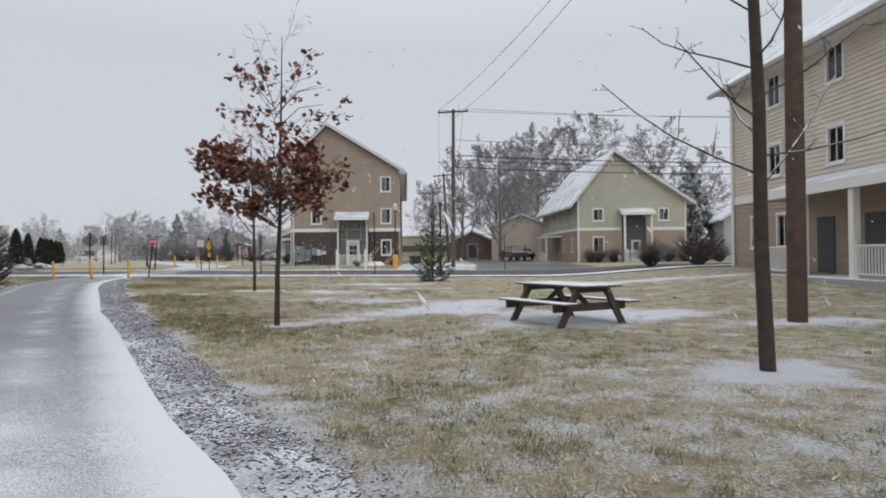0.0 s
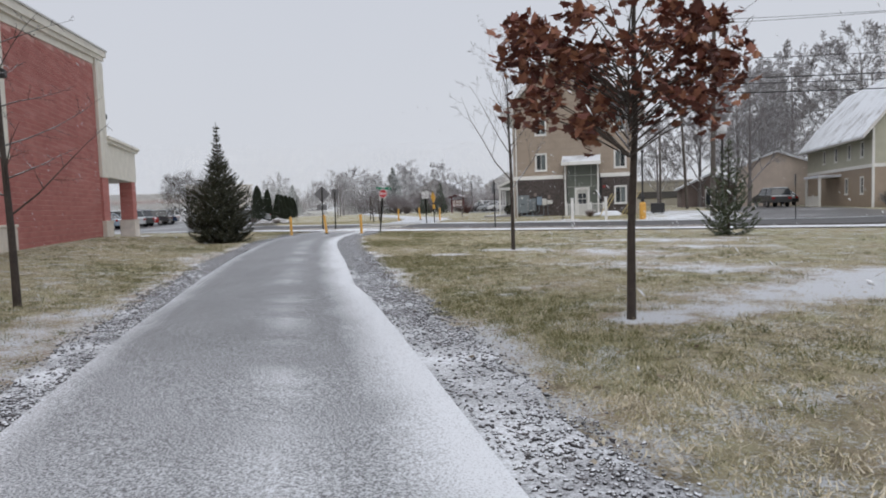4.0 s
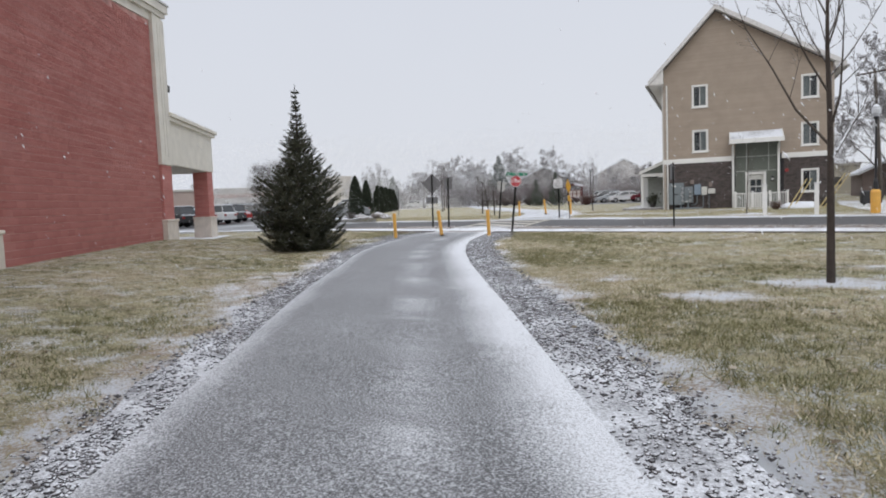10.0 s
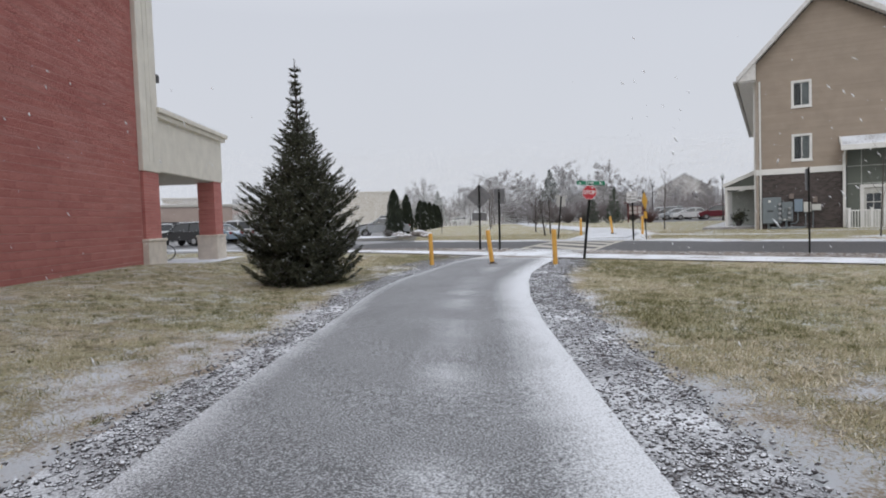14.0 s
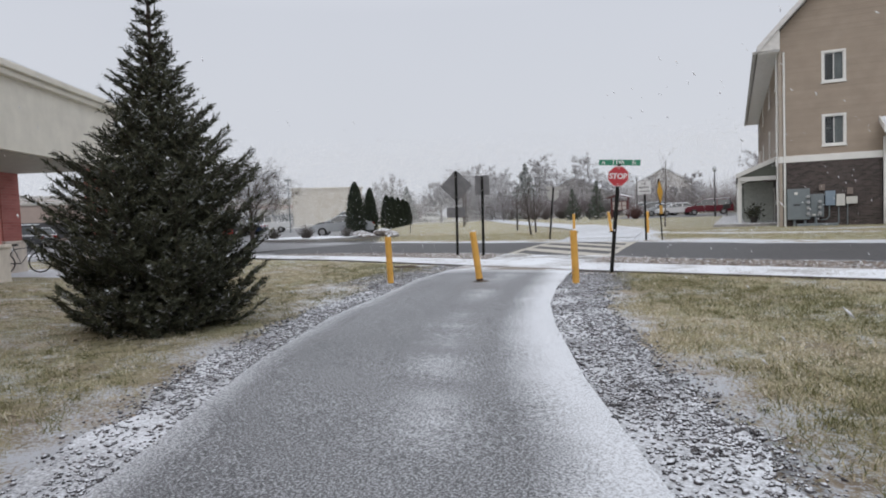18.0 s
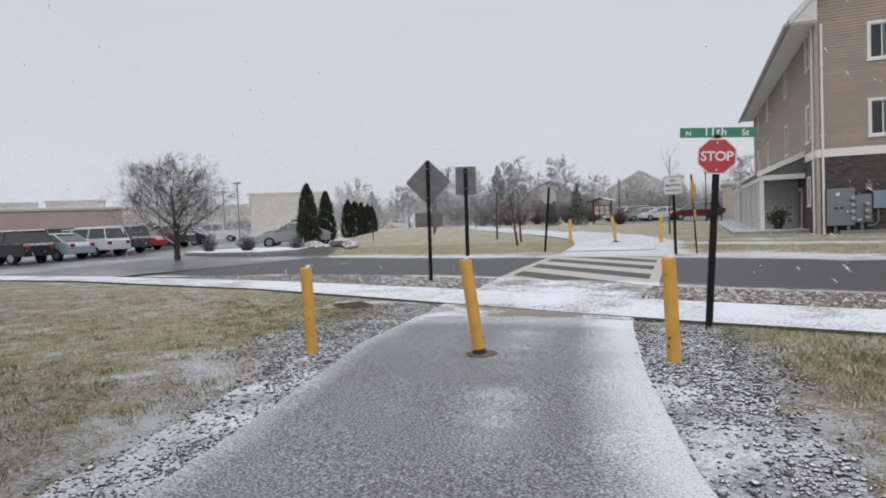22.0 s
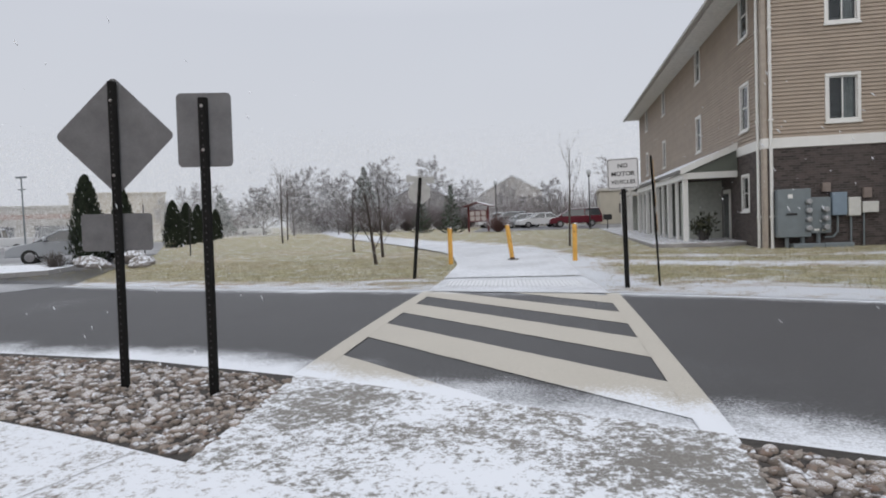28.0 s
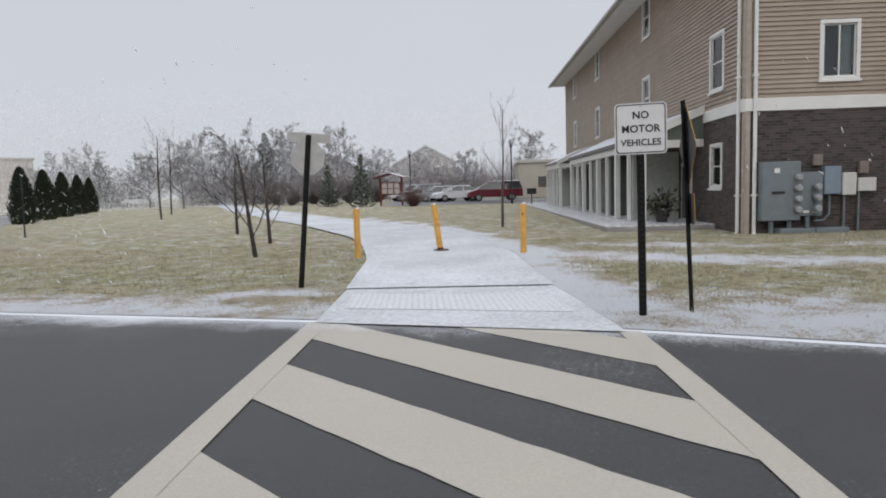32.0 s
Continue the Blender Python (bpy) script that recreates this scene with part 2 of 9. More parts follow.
def grass_mat():
    m, n, l, b = nodes_of("winter_grass")
    co = coords(n, l)
    green = mix_node(n, l, noise_node(n, l, co, 14.0, 6, 0.75, 0.3, 0.7), (0.23, 0.225, 0.125), (0.58, 0.55, 0.37))
    straw = mix_node(n, l, noise_node(n, l, co, 18.0, 6, 0.75, 0.3, 0.7), (0.30, 0.25, 0.17), (0.66, 0.58, 0.44))
    c = mix_node(n, l, noise_node(n, l, co, 0.28, 5, 0.65, 0.42, 0.68), green, straw)
    c = mix_node(n, l, noise_node(n, l, co, 0.9, 5, 0.7, 0.50, 0.68, 0, 0.75), c, (0.38, 0.31, 0.24))
    c = mix_node(n, l, noise_node(n, l, co, 4.2, 6, 0.8, 0.48, 0.60, 0, 0.85), c, (0.14, 0.125, 0.07))
    c = mix_node(n, l, noise_node(n, l, co, 45.0, 3, 0.8, 0.55, 0.75, 0, 0.6), c, (0.07, 0.063, 0.03))
    lying = n.new("ShaderNodeAttribute")
    lying.attribute_name = "lying_snow"
    bare = n.new("ShaderNodeMapRange")
    bare.inputs["From Min"].default_value, bare.inputs["From Max"].default_value = 0.02, 0.12
    l.new(lying.outputs["Fac"], bare.inputs["Value"])
    c = mix_node(n, l, math_node(n, l, "MULTIPLY", bare.outputs["Result"], noise_node(n, l, co, 3.0, 4, 0.7, 0.3, 0.7, 0.2, 0.9)), c, (0.40, 0.31, 0.25))
    c, f = snow_mix(n, l, co, c, 30.0, 0.54, 0.68, 1.6, 0.42, lying.outputs["Fac"])
    l.new(c, b.inputs["Base Color"])
    b.inputs["Roughness"].default_value = 0.9
    b.inputs["Specular IOR Level"].default_value = 0.2
    h = math_node(n, l, "ADD", noise_node(n, l, co, 26.0, 6, 0.8, 0.2, 0.8), noise_node(n, l, co, 5.5, 4, 0.7, 0.2, 0.8))
    bump_node(n, l, b, h, 0.9, 0.038)
    MATS["winter_grass"] = m
    return m


def paved(name, base, fine, lo, hi, big=0.8, weight=0.45, edge=0.0, rough=0.75, grain=90.0, tracks=0.0, gutter=(0.0, 0.0), contrast=0.4):
    """Paving with blown snow; edge: how far the snow keeps to the sides; tracks: snow left in melt marks along the middle;
    gutter: snow gathered towards the near and the far curb."""
    m, n, l, b = nodes_of(name)
    co = coords(n, l)
    dark = tuple(v * (1 - contrast) for v in base)
    c = mix_node(n, l, noise_node(n, l, co, grain, 3, 0.8, 0.3, 0.7), dark, tuple(v * (1 + contrast) for v in base))
    c = mix_node(n, l, noise_node(n, l, co, 1.2, 4, 0.6, 0.3, 0.7, 0, 0.35), c, dark)
    a = noise_node(n, l, co, big, 4.0, 0.6, 0.2, 0.8)
    s = noise_node(n, l, co, fine, 5.0, 0.8, 0.2, 0.8)
    f = math_node(n, l, "ADD", math_node(n, l, "MULTIPLY", a, weight), math_node(n, l, "MULTIPLY", s, 1 - weight))
    if edge:
        uv = n.new("ShaderNodeUVMap")
        sx = n.new("ShaderNodeSeparateXYZ")
        l.new(uv.outputs[0], sx.inputs[0])
        wob = noise_node(n, l, co, 0.9, 3, 0.6, 0.2, 0.8, -0.04, 0.04)
        u = math_node(n, l, "ADD", sx.outputs["X"], wob)
        east, west = n.new("ShaderNodeMapRange"), n.new("ShaderNodeMapRange")
        east.inputs["From Min"].default_value, east.inputs["From Max"].default_value = 0.78, 0.95
        west.inputs["From Min"].default_value, west.inputs["From Max"].default_value = 0.10, -0.02
        start = n.new("ShaderNodeMapRange")
        start.inputs["From Min"].default_value, start.inputs["From Max"].default_value = 13.0, 5.0
        l.new(sx.outputs["Y"], start.inputs["Value"])
        l.new(u, east.inputs["Value"])
        l.new(u, west.inputs["Value"])
        side = math_node(n, l, "ADD", east.outputs["Result"], math_node(n, l, "MULTIPLY", west.outputs["Result"], 0.6))
        side = math_node(n, l, "ADD", side, math_node(n, l, "MULTIPLY", start.outputs["Result"], 0.62))
        f = math_node(n, l, "ADD", f, math_node(n, l, "MULTIPLY", side, edge))
        if tracks:
            t = n.new("ShaderNodeMapRange")
            t.inputs["From Min"].default_value, t.inputs["From Max"].default_value = 0.13, 0.0
            l.new(math_node(n, l, "ABSOLUTE", math_node(n, l, "SUBTRACT", sx.outputs["X"], 0.60)), t.inputs["Value"])
            st = n.new("ShaderNodeMapping")
            st.inputs["Scale"].default_value = (0.0, 1.0, 1.0)
            l.new(uv.outputs[0], st.inputs["Vector"])
            blot = noise_node(n, l, st.outputs[0], 0.7, 4, 0.65, 0.42, 0.70)
            f = math_node(n, l, "ADD", f, math_node(n, l, "MULTIPLY", math_node(n, l, "MULTIPLY", t.outputs["Result"], blot), tracks))
            last = n.new("ShaderNodeMapRange")
            last.inputs["From Min"].default_value, last.inputs["From Max"].default_value = 38.45, 38.8
            l.new(math_node(n, l, "ADD", sx.outputs["Y"], math_node(n, l, "MULTIPLY", wob, 3.0)), last.inputs["Value"])
            f = math_node(n, l, "ADD", f, math_node(n, l, "MULTIPLY", last.outputs["Result"], 0.10))
    for amount, key, reach in zip(gutter, ("near_curb", "far_curb"), (1.1, 0.65)):
        if amount:
            at_ = n.new("ShaderNodeAttribute")
            at_.attribute_name = key
            g = n.new("ShaderNodeMapRange")
            g.inputs["From Min"].default_value, g.inputs["From Max"].default_value = reach, 0.15
            l.new(math_node(n, l, "ADD", at_.outputs["Fac"], noise_node(n, l, co, 1.1, 4, 0.65, 0.2, 0.8, -0.3, 0.3)), g.inputs["Value"])
            f = math_node(n, l, "ADD", f, math_node(n, l, "MULTIPLY", g.outputs["Result"], amount))
    r = n.new("ShaderNodeMapRange")
    r.inputs["From Min"].default_value, r.inputs["From Max"].default_value = lo, hi
    l.new(f, r.inputs["Value"])
    c = mix_node(n, l, r.outputs["Result"], c, SNOW)
    l.new(c, b.inputs["Base Color"])
    b.inputs["Roughness"].default_value = rough
    h = math_node(n, l, "ADD", s, noise_node(n, l, co, grain, 3, 0.8, 0.2, 0.8))
    bump_node(n, l, b, h, 0.5, 0.006)
    MATS[name] = m
    return m


GRASS = grass_mat()
ASPHALT_PATH = paved("snow_dusted_asphalt", (0.062, 0.064, 0.070), 58.0, 0.44, 0.80, 0.6, 0.06, 0.27, 0.6, 150.0, 0.18)
ASPHALT_ROAD = paved("road_asphalt", (0.052, 0.052, 0.056), 40.0, 0.64, 1.0, 0.25, 0.45, 0.0, 0.6, 75.0, 0.0, (0.60, 0.28))
WALK_SNOW = paved("snowed_concrete", (0.22, 0.20, 0.18), 17.0, 0.34, 0.50, 0.9, 0.35, 0.0, 0.8, 60.0)
RAMP_SNOW = paved("half_snowed_concrete", (0.20, 0.19, 0.175), 17.0, 0.44, 0.55, 0.9, 0.4, 0.0, 0.8, 60.0)
FAR_PATH = paved("snowed_far_path", (0.26, 0.265, 0.28), 14.0, 0.14, 0.72, 0.6, 0.35, 0.0, 0.8, 60.0)
SNOW_MAT = paved("packed_snow", (0.62, 0.65, 0.70), 20.0, 0.2, 0.5, 1.5, 0.4, 0.0, 0.85, 40.0)
LOT = paved("wet_parking_asphalt", (0.105, 0.105, 0.112), 30.0, 0.5, 0.95, 0.15, 0.7, 0.0, 0.35, 100.0)
GRAVEL = paved("gravel_bed", (0.105, 0.104, 0.112), 34.0, 0.31, 0.66, 1.3, 0.4, 0.0, 0.9, 45.0)
PAINT = paved("worn_road_paint", (0.45, 0.425, 0.375), 34.0, 0.72, 0.96, 0.4, 0.4, 0.0, 0.7, 60.0, 0.0, (0.75, 0.25), 0.13)

# the shared path
EDGE_L = line([(-14, 4.6), (0, -1.75), (7.3, -5.02), (9.7, -6.32), (12.7, -8.05), (15.3, -9.45), (18.1, -10.98), (20.1, -12.0), (21.8, -12.90), (23.5, -13.75), (25.9, -14.87), (27.5, -15.60), (30.1, -16.84), (32.7, -17.78), (34.1, -18.08), (35.9, -18.5), (37.2, -18.85), (39.6, -19.05)])
EDGE_R = line([(-14, 9.1), (0, 2.42), (5.46, -0.20), (7.0, -1.20), (8.4, -1.99), (11.0, -3.40), (13.3, -4.65), (15.9, -6.10), (17.5, -7.08), (18.6, -7.62), (20.8, -8.72), (22.9, -9.78), (24.5, -10.62), (27.9, -12.35), (30.4, -13.5), (32.7, -14.42), (34.4, -15.0), (36.6, -15.5), (38.9, -15.88), (39.6, -15.95)])
# the path across the street
FP_L = line([(52.9, -19.85), (56.5, -20.2), (60, -21.0), (62.7, -21.9), (70, -25.5), (76.7, -29.3), (92, -37.5), (120, -51), (170, -74)])
FP_R = line([(52.9, -16.80), (54.3, -16.95), (57, -17.2), (59.5, -17.65), (63.5, -18.9), (67.5, -20.4), (74.5, -24.6), (92, -34.0), (106, -41.5), (120, -48.2), (170, -71.5)])

# where snow lies on the lawn: x, y, half length, half width, turn, amount
LAWN_WEST = [
    (-5.35, 25.45, 0.9, 0.5, 10, 3), (-7.05, 23.95, 0.65, 0.45, 0, 3), (-9.05, 23.75, 0.5, 0.6, 40, 2), (-8.6, 25.6, 0.5, 0.4, 20, 2), (4.6, 15.1, 2.6, 1.5, 30, 3), (6.2, 15.6, 1.4, 0.7, 20, 3), (3.0, 16.4, 1.8, 0.8, -20, 2), (5.35, 8.95, 1.0, 0.7, 15, 3), (8.7, 13.75, 1.8, 0.6, 5, 3), (10.6, 12.4, 1.1, 0.4, -10, 2)]
LAWN_MID = [
    (-1.85, 14.5, 0.5, 0.4, 0, 3), (-1.0, 14.9, 1.2, 0.5, 30, 2), (0.6, 16.6, 2.6, 0.9, 20, 2), (2.2, 18.6, 2.4, 1.0, 40, 3), (-0.8, 20.5, 2.6, 1.0, -20, 2), (-2.5, 24.2, 2.2, 1.0, -35, 2), (-3.8, 27.5, 1.8, 0.6, -10, 1), (0.2, 25.8, 1.6, 0.6, -10, 2), (-1.2, 29.0, 2.6, 0.8, -15, 2), (1.5, 29.5, 0.8, 0.4, 0, 2)]
LAWN_FAR = [
    (9.5, 27.0, 3.0, 0.8, -15, 3), (13.0, 25.5, 2.0, 0.5, -15, 2), (0.5, 11.5, 2.0, 1.0, 50, 1), (-3.3, 17.5, 1.5, 0.6, 60, 1), (-15.0, 56.5, 2.2, 0.8, -25, 2), (-13.8, 58.4, 2.4, 0.6, -20, 2), (-12.6, 55.4, 2.6, 0.7, -12, 2), (-9.6, 54.6, 2.4, 0.6, -8, 2), (-7.8, 57.6, 2.6, 0.5, 0, 3), (-4.5, 58.2, 2.0, 0.5, 0, 2), (-20.9, 52.9, 0.8, 0.5, 0, 2), (-6.1, 50.8, 1.3, 0.8, 0, 3), (-13.4, 33.0, 0.9, 0.5, 60, 1)]


def lying_snow(x, y):
    """Snow that lies along the verges and in patches, 0 to about 0.3."""
    x, y = np.asarray(x, float), np.asarray(y, float)
    yy = np.clip(y, -14, 39.6)
    wave = 0.35 * np.sin(y * 1.1 + 0.7 * np.sin(x)) + 0.25 * np.sin(y * 2.7 + x)
    dl, dr = EDGE_L(yy) - x, x - EDGE_R(yy)
    park = (y < 41) & (y > 0)
    a = np.where(park & (dl > 0), 0.13 * np.clip(1 - (dl - 1.15 - 0.9 * wave - 0.5 * np.sin(y * 0.55 + 1.0)) / 0.8, 0, 1) * (1 - 0.6 * smooth01((y - 29) / 6) * (1 - smooth01((y - 34) / 3))), 0.0)
    a = np.maximum(a, np.where(park & (dr > 0), 0.16 * np.clip(1 - (dr - 0.95 - 0.55 * wave) / 0.55, 0, 1), 0.0))
    a = np.maximum(a, np.where(park & (dr > 0), 0.07 * (1 - smooth01((y - 7) / 6)), 0.0))
    a = np.maximum(a, np.where(park, 0.20 * np.clip(1 - (WALK_PARK(x) - y - 0.2) / 0.6, 0, 1) * (x < -18), 0.0))
    for px, py, rx, ry, turn, k in LAWN_WEST + LAWN_MID + LAWN_FAR:
        c, s_ = math.cos(radians(turn)), math.sin(radians(turn))
        u, v_ = ((x - px) * c + (y - py) * s_) / rx, (-(x - px) * s_ + (y - py) * c) / ry
        a = a + (0.0, 0.08, 0.16, 0.27)[k] * np.exp(-(u * u + v_ * v_) ** 1.5)
    d = y - CURB_FAR(x)
    a = a + np.where((d > -0.5) & (d < 3), (0.20 + 0.05 * np.sin(x * 1.3)) * np.clip(1 - (d - 0.45 - 0.7 * wave - (1.0 + 0.6 * np.sin(x * 0.8)) * (x > -16.8)) / 1.0, 0, 1), 0.0)
    ff = np.clip(y, 52.9, 170)
    e = x - FP_R(ff)
    a = a + np.where((y > 51) & (y < 75), 0.24 * np.clip(1 - (e - 0.5 - 0.5 * wave) / 0.8, 0, 1) * (e > -0.3), 0.0)
    return np.minimum(a, 0.34)


def snowed(o):
    me = o.data
    co = np.empty(len(me.vertices) * 3)
    me.vertices.foreach_get("co", co)
    co = co.reshape(-1, 3)
    me.attributes.new("lying_snow", "FLOAT", "POINT").data.foreach_set("value", lying_snow(co[:, 0], co[:, 1]).astype(np.float32))
    return o


def curbed(o):
    """Distances to the two curbs, for the snow in the gutters."""
    me = o.data
    co = np.empty(len(me.vertices) * 3)
    me.vertices.foreach_get("co", co)
    co = co.reshape(-1, 3)
    for key, d in (("near_curb", co[:, 1] - CURB_NEAR(co[:, 0])), ("far_curb", CURB_FAR(co[:, 0]) - co[:, 1])):
        me.attributes.new(key, "FLOAT", "POINT").data.foreach_set("value", np.maximum(d, 0).astype(np.float32))
    return o


gx = np.unique(np.concatenate([np.linspace(-700, -120, 15), np.linspace(-120, -40, 41), np.arange(-40, 24, 0.4), np.linspace(24, 100, 39), np.linspace(100, 700, 15)]))
gy = np.unique(np.concatenate([np.linspace(-300, -20, 12), np.arange(-20, 66, 0.4), np.linspace(66, 160, 48), np.linspace(160, 900, 16)]))
GX, GY = np.meshgrid(gx, gy)
GZ = lie(GX, GY)
for i in range(GZ.shape[0]):
    for j in range(GZ.shape[1]):
        x, y = GX[i, j], GY[i, j]
        if -45 < x < 30 and -20 < y < 70:
            GZ[i, j] += 0.014 * noise.noise((x * 0.6, y * 0.6, 0.0)) - 0.012
        road = float(CURB_NEAR(x)) - 0.3 < y < float(CURB_FAR(x)) + 0.3
        if road:
            GZ[i, j] -= 0.22
gv = np.stack([GX.ravel(), GY.ravel(), GZ.ravel()], 1)
nxg = len(gx)
gf = [(i * nxg + j, i * nxg + j + 1, (i + 1) * nxg + j + 1, (i + 1) * nxg + j) for i in range(len(gy) - 1) for j in range(nxg - 1)]
tagged(snowed(raw("ground", gv, gf, GRASS, smooth=True)), "dormant winter lawn, olive and straw, dusted with snow", "ground", kind="structure")



def ribbon(name, e0, e1, y0, y1, lift, material, rows=8, step=0.4, wob=0.0, crown=0.0):
    ys = np.arange(y0, y1 + 1e-6, step)
    v, f, uv = [], [], []
    for y in ys:
        a, b = float(e0(y)), float(e1(y))
        a += wob * noise.noise((a, y * 1.3, 3.0))
        b += wob * noise.noise((b, y * 1.3, 9.0))
        for k in range(rows + 1):
            u = k / rows
            x = a + (b - a) * u
            v.append((x, y, gz(x, y) + lift + crown * (1 - (2 * u - 1) ** 2)))
            uv.append((u, y))
    for i in range(len(ys) - 1):
        for k in range(rows):
            p = i * (rows + 1) + k
            f.append((p, p + 1, p + rows + 2, p + rows + 1))
    o = raw(name, v, f, material, smooth=True)
    lay = o.data.uv_layers.new(name="UVMap")
    for lp in o.data.loops:
        lay.data[lp.index].uv = uv[lp.vertex_index]
    return o


path_end = 39.2
tagged(ribbon("path", EDGE_L, EDGE_R, -14, path_end, 0.030, ASPHALT_PATH, rows=10, crown=0.02), "grey asphalt shared path with blown snow along its edges", "path", kind="structure")
tagged(ribbon("gravel_verge", lambda y: EDGE_L(y) - 0.58, lambda y: EDGE_L(y) + 0.26, -14, 38.6, 0.014, GRAVEL, rows=4, wob=0.35), "dark crushed-stone verge speckled with snow beside the path", "gravel", kind="structure")
tagged(ribbon("gravel_verge", lambda y: EDGE_R(y) - 0.26, lambda y: EDGE_R(y) + 0.80, -14, 38.6, 0.014, GRAVEL, rows=4, wob=0.3), "dark crushed-stone verge speckled with snow beside the path", "gravel", kind="structure")

# street
v, f = strip(CURB_NEAR, CURB_FAR, -90, 90, lambda k: -0.05 + 0.048 * k + 0.03 * (1 - (2 * k - 1) ** 2))
tagged(curbed(raw("road", v, f, ASPHALT_ROAD, smooth=True)), "dark wet asphalt street with snow along its gutters", "road", kind="structure")
v, f = strip(WALK_PARK, WALK_ROAD, -90, 90, 0.034, rows=3)
sidewalk = tagged(raw("pavement", v, f, WALK_SNOW, smooth=True), "concrete sidewalk under a thin crust of snow", "sidewalk", kind="structure")
v, f = strip(WALK_ROAD, CURB_NEAR, -33, 90, 0.02, rows=3)
stone_verge = tagged(raw("stone_verge", v, f, plain("verge_soil", (0.045, 0.04, 0.037), 0.95, var=0.4, scale=20.0)), "verge of gravel between sidewalk and curb", "verge", kind="structure")
v, f = strip(lambda x: CURB_FAR(x) + 0.1, lambda x: CURB_FAR(x) + 1.6, -90, 40, 0.010, rows=8)
tagged(snowed(raw("far_verge", v, f, GRASS, smooth=True)), "snow-strewn grass edge along the far curb", "verge", kind="structure")
for nm, ln, s in (("curb_near", CURB_NEAR, -1), ("curb_far", CURB_FAR, 1)):
    xs = np.arange(-90, 90.1, 0.5)
    v, f = [], []
    for x in xs:
        if s > 0 and -19.9 < x < -16.2 or s < 0 and -19.7 < x < -15.9:
            top = -0.03
        else:
            top = 0.002
        if s > 0:
            top = 0.002
        y = float(ln(x))
        g = gz(x, y)
        v += [(x, y, g - 0.12), (x, y, g + top - 0.015), (x, y + s * 0.02, g + top), (x, y + s * 0.16, g + top), (x, y + s * 0.16, g - 0.12)]
    for i in range(len(xs) - 1):
        for k in range(4):
            p = i * 5 + k
            f.append((p, p + 5, p + 6, p + 1) if s < 0 else (p, p + 1, p + 6, p + 5))
    tagged(raw("curb", v, f, plain("curb_concrete", (0.31, 0.305, 0.30), 0.8, snow=0.85)), "low concrete curb topped with snow", "curb", kind="structure")

# ---- building kit ----
WHITE = plain("white_trim_paint", (0.72, 0.72, 0.70), 0.5, var=0.06, scale=2.0, bump=0.05)
# near-black that paints the darkness of unlit interiors; also backs the siding
DARK_BACKING = plain("dark_backing", (0.03, 0.03, 0.032), 0.9)
CURTAIN = plain("pale_curtain", (0.42, 0.43, 0.43), 0.9, var=0.2, scale=5.0)
ROOF_SNOW = paved("snowed_shingles", (0.16, 0.15, 0.15), 10.0, 0.22, 0.50, 0.6, 0.5, 0.0, 0.85, 30.0)
SHINGLE = plain("grey_shingle", (0.17, 0.165, 0.16), 0.9, var=0.25, scale=8.0, snow=0.55)


def pane_mat():
    m = bpy.data.materials.new("clear_pane")
    m.use_nodes = True
    n, l = m.node_tree.nodes, m.node_tree.links
    n.clear()
    out, mx, tr, gl, fr = n.new("ShaderNodeOutputMaterial"), n.new("ShaderNodeMixShader"), n.new("ShaderNodeBsdfTransparent"), n.new("ShaderNodeBsdfGlossy"), n.new("ShaderNodeFresnel")
    tr.inputs["Color"].default_value = (0.72, 0.76, 0.76, 1)
    gl.inputs["Roughness"].default_value = 0.04
    fr.inputs["IOR"].default_value = 1.6
    l.new(fr.outputs[0], mx.inputs[0])
    l.new(tr.outputs[0], mx.inputs[1])
    l.new(gl.outputs[0], mx.inputs[2])
    l.new(mx.outputs[0], out.inputs["Surface"])
    return m


PANE = pane_mat()


def moved(bm, M):
    bm.transform(M)
    return bm


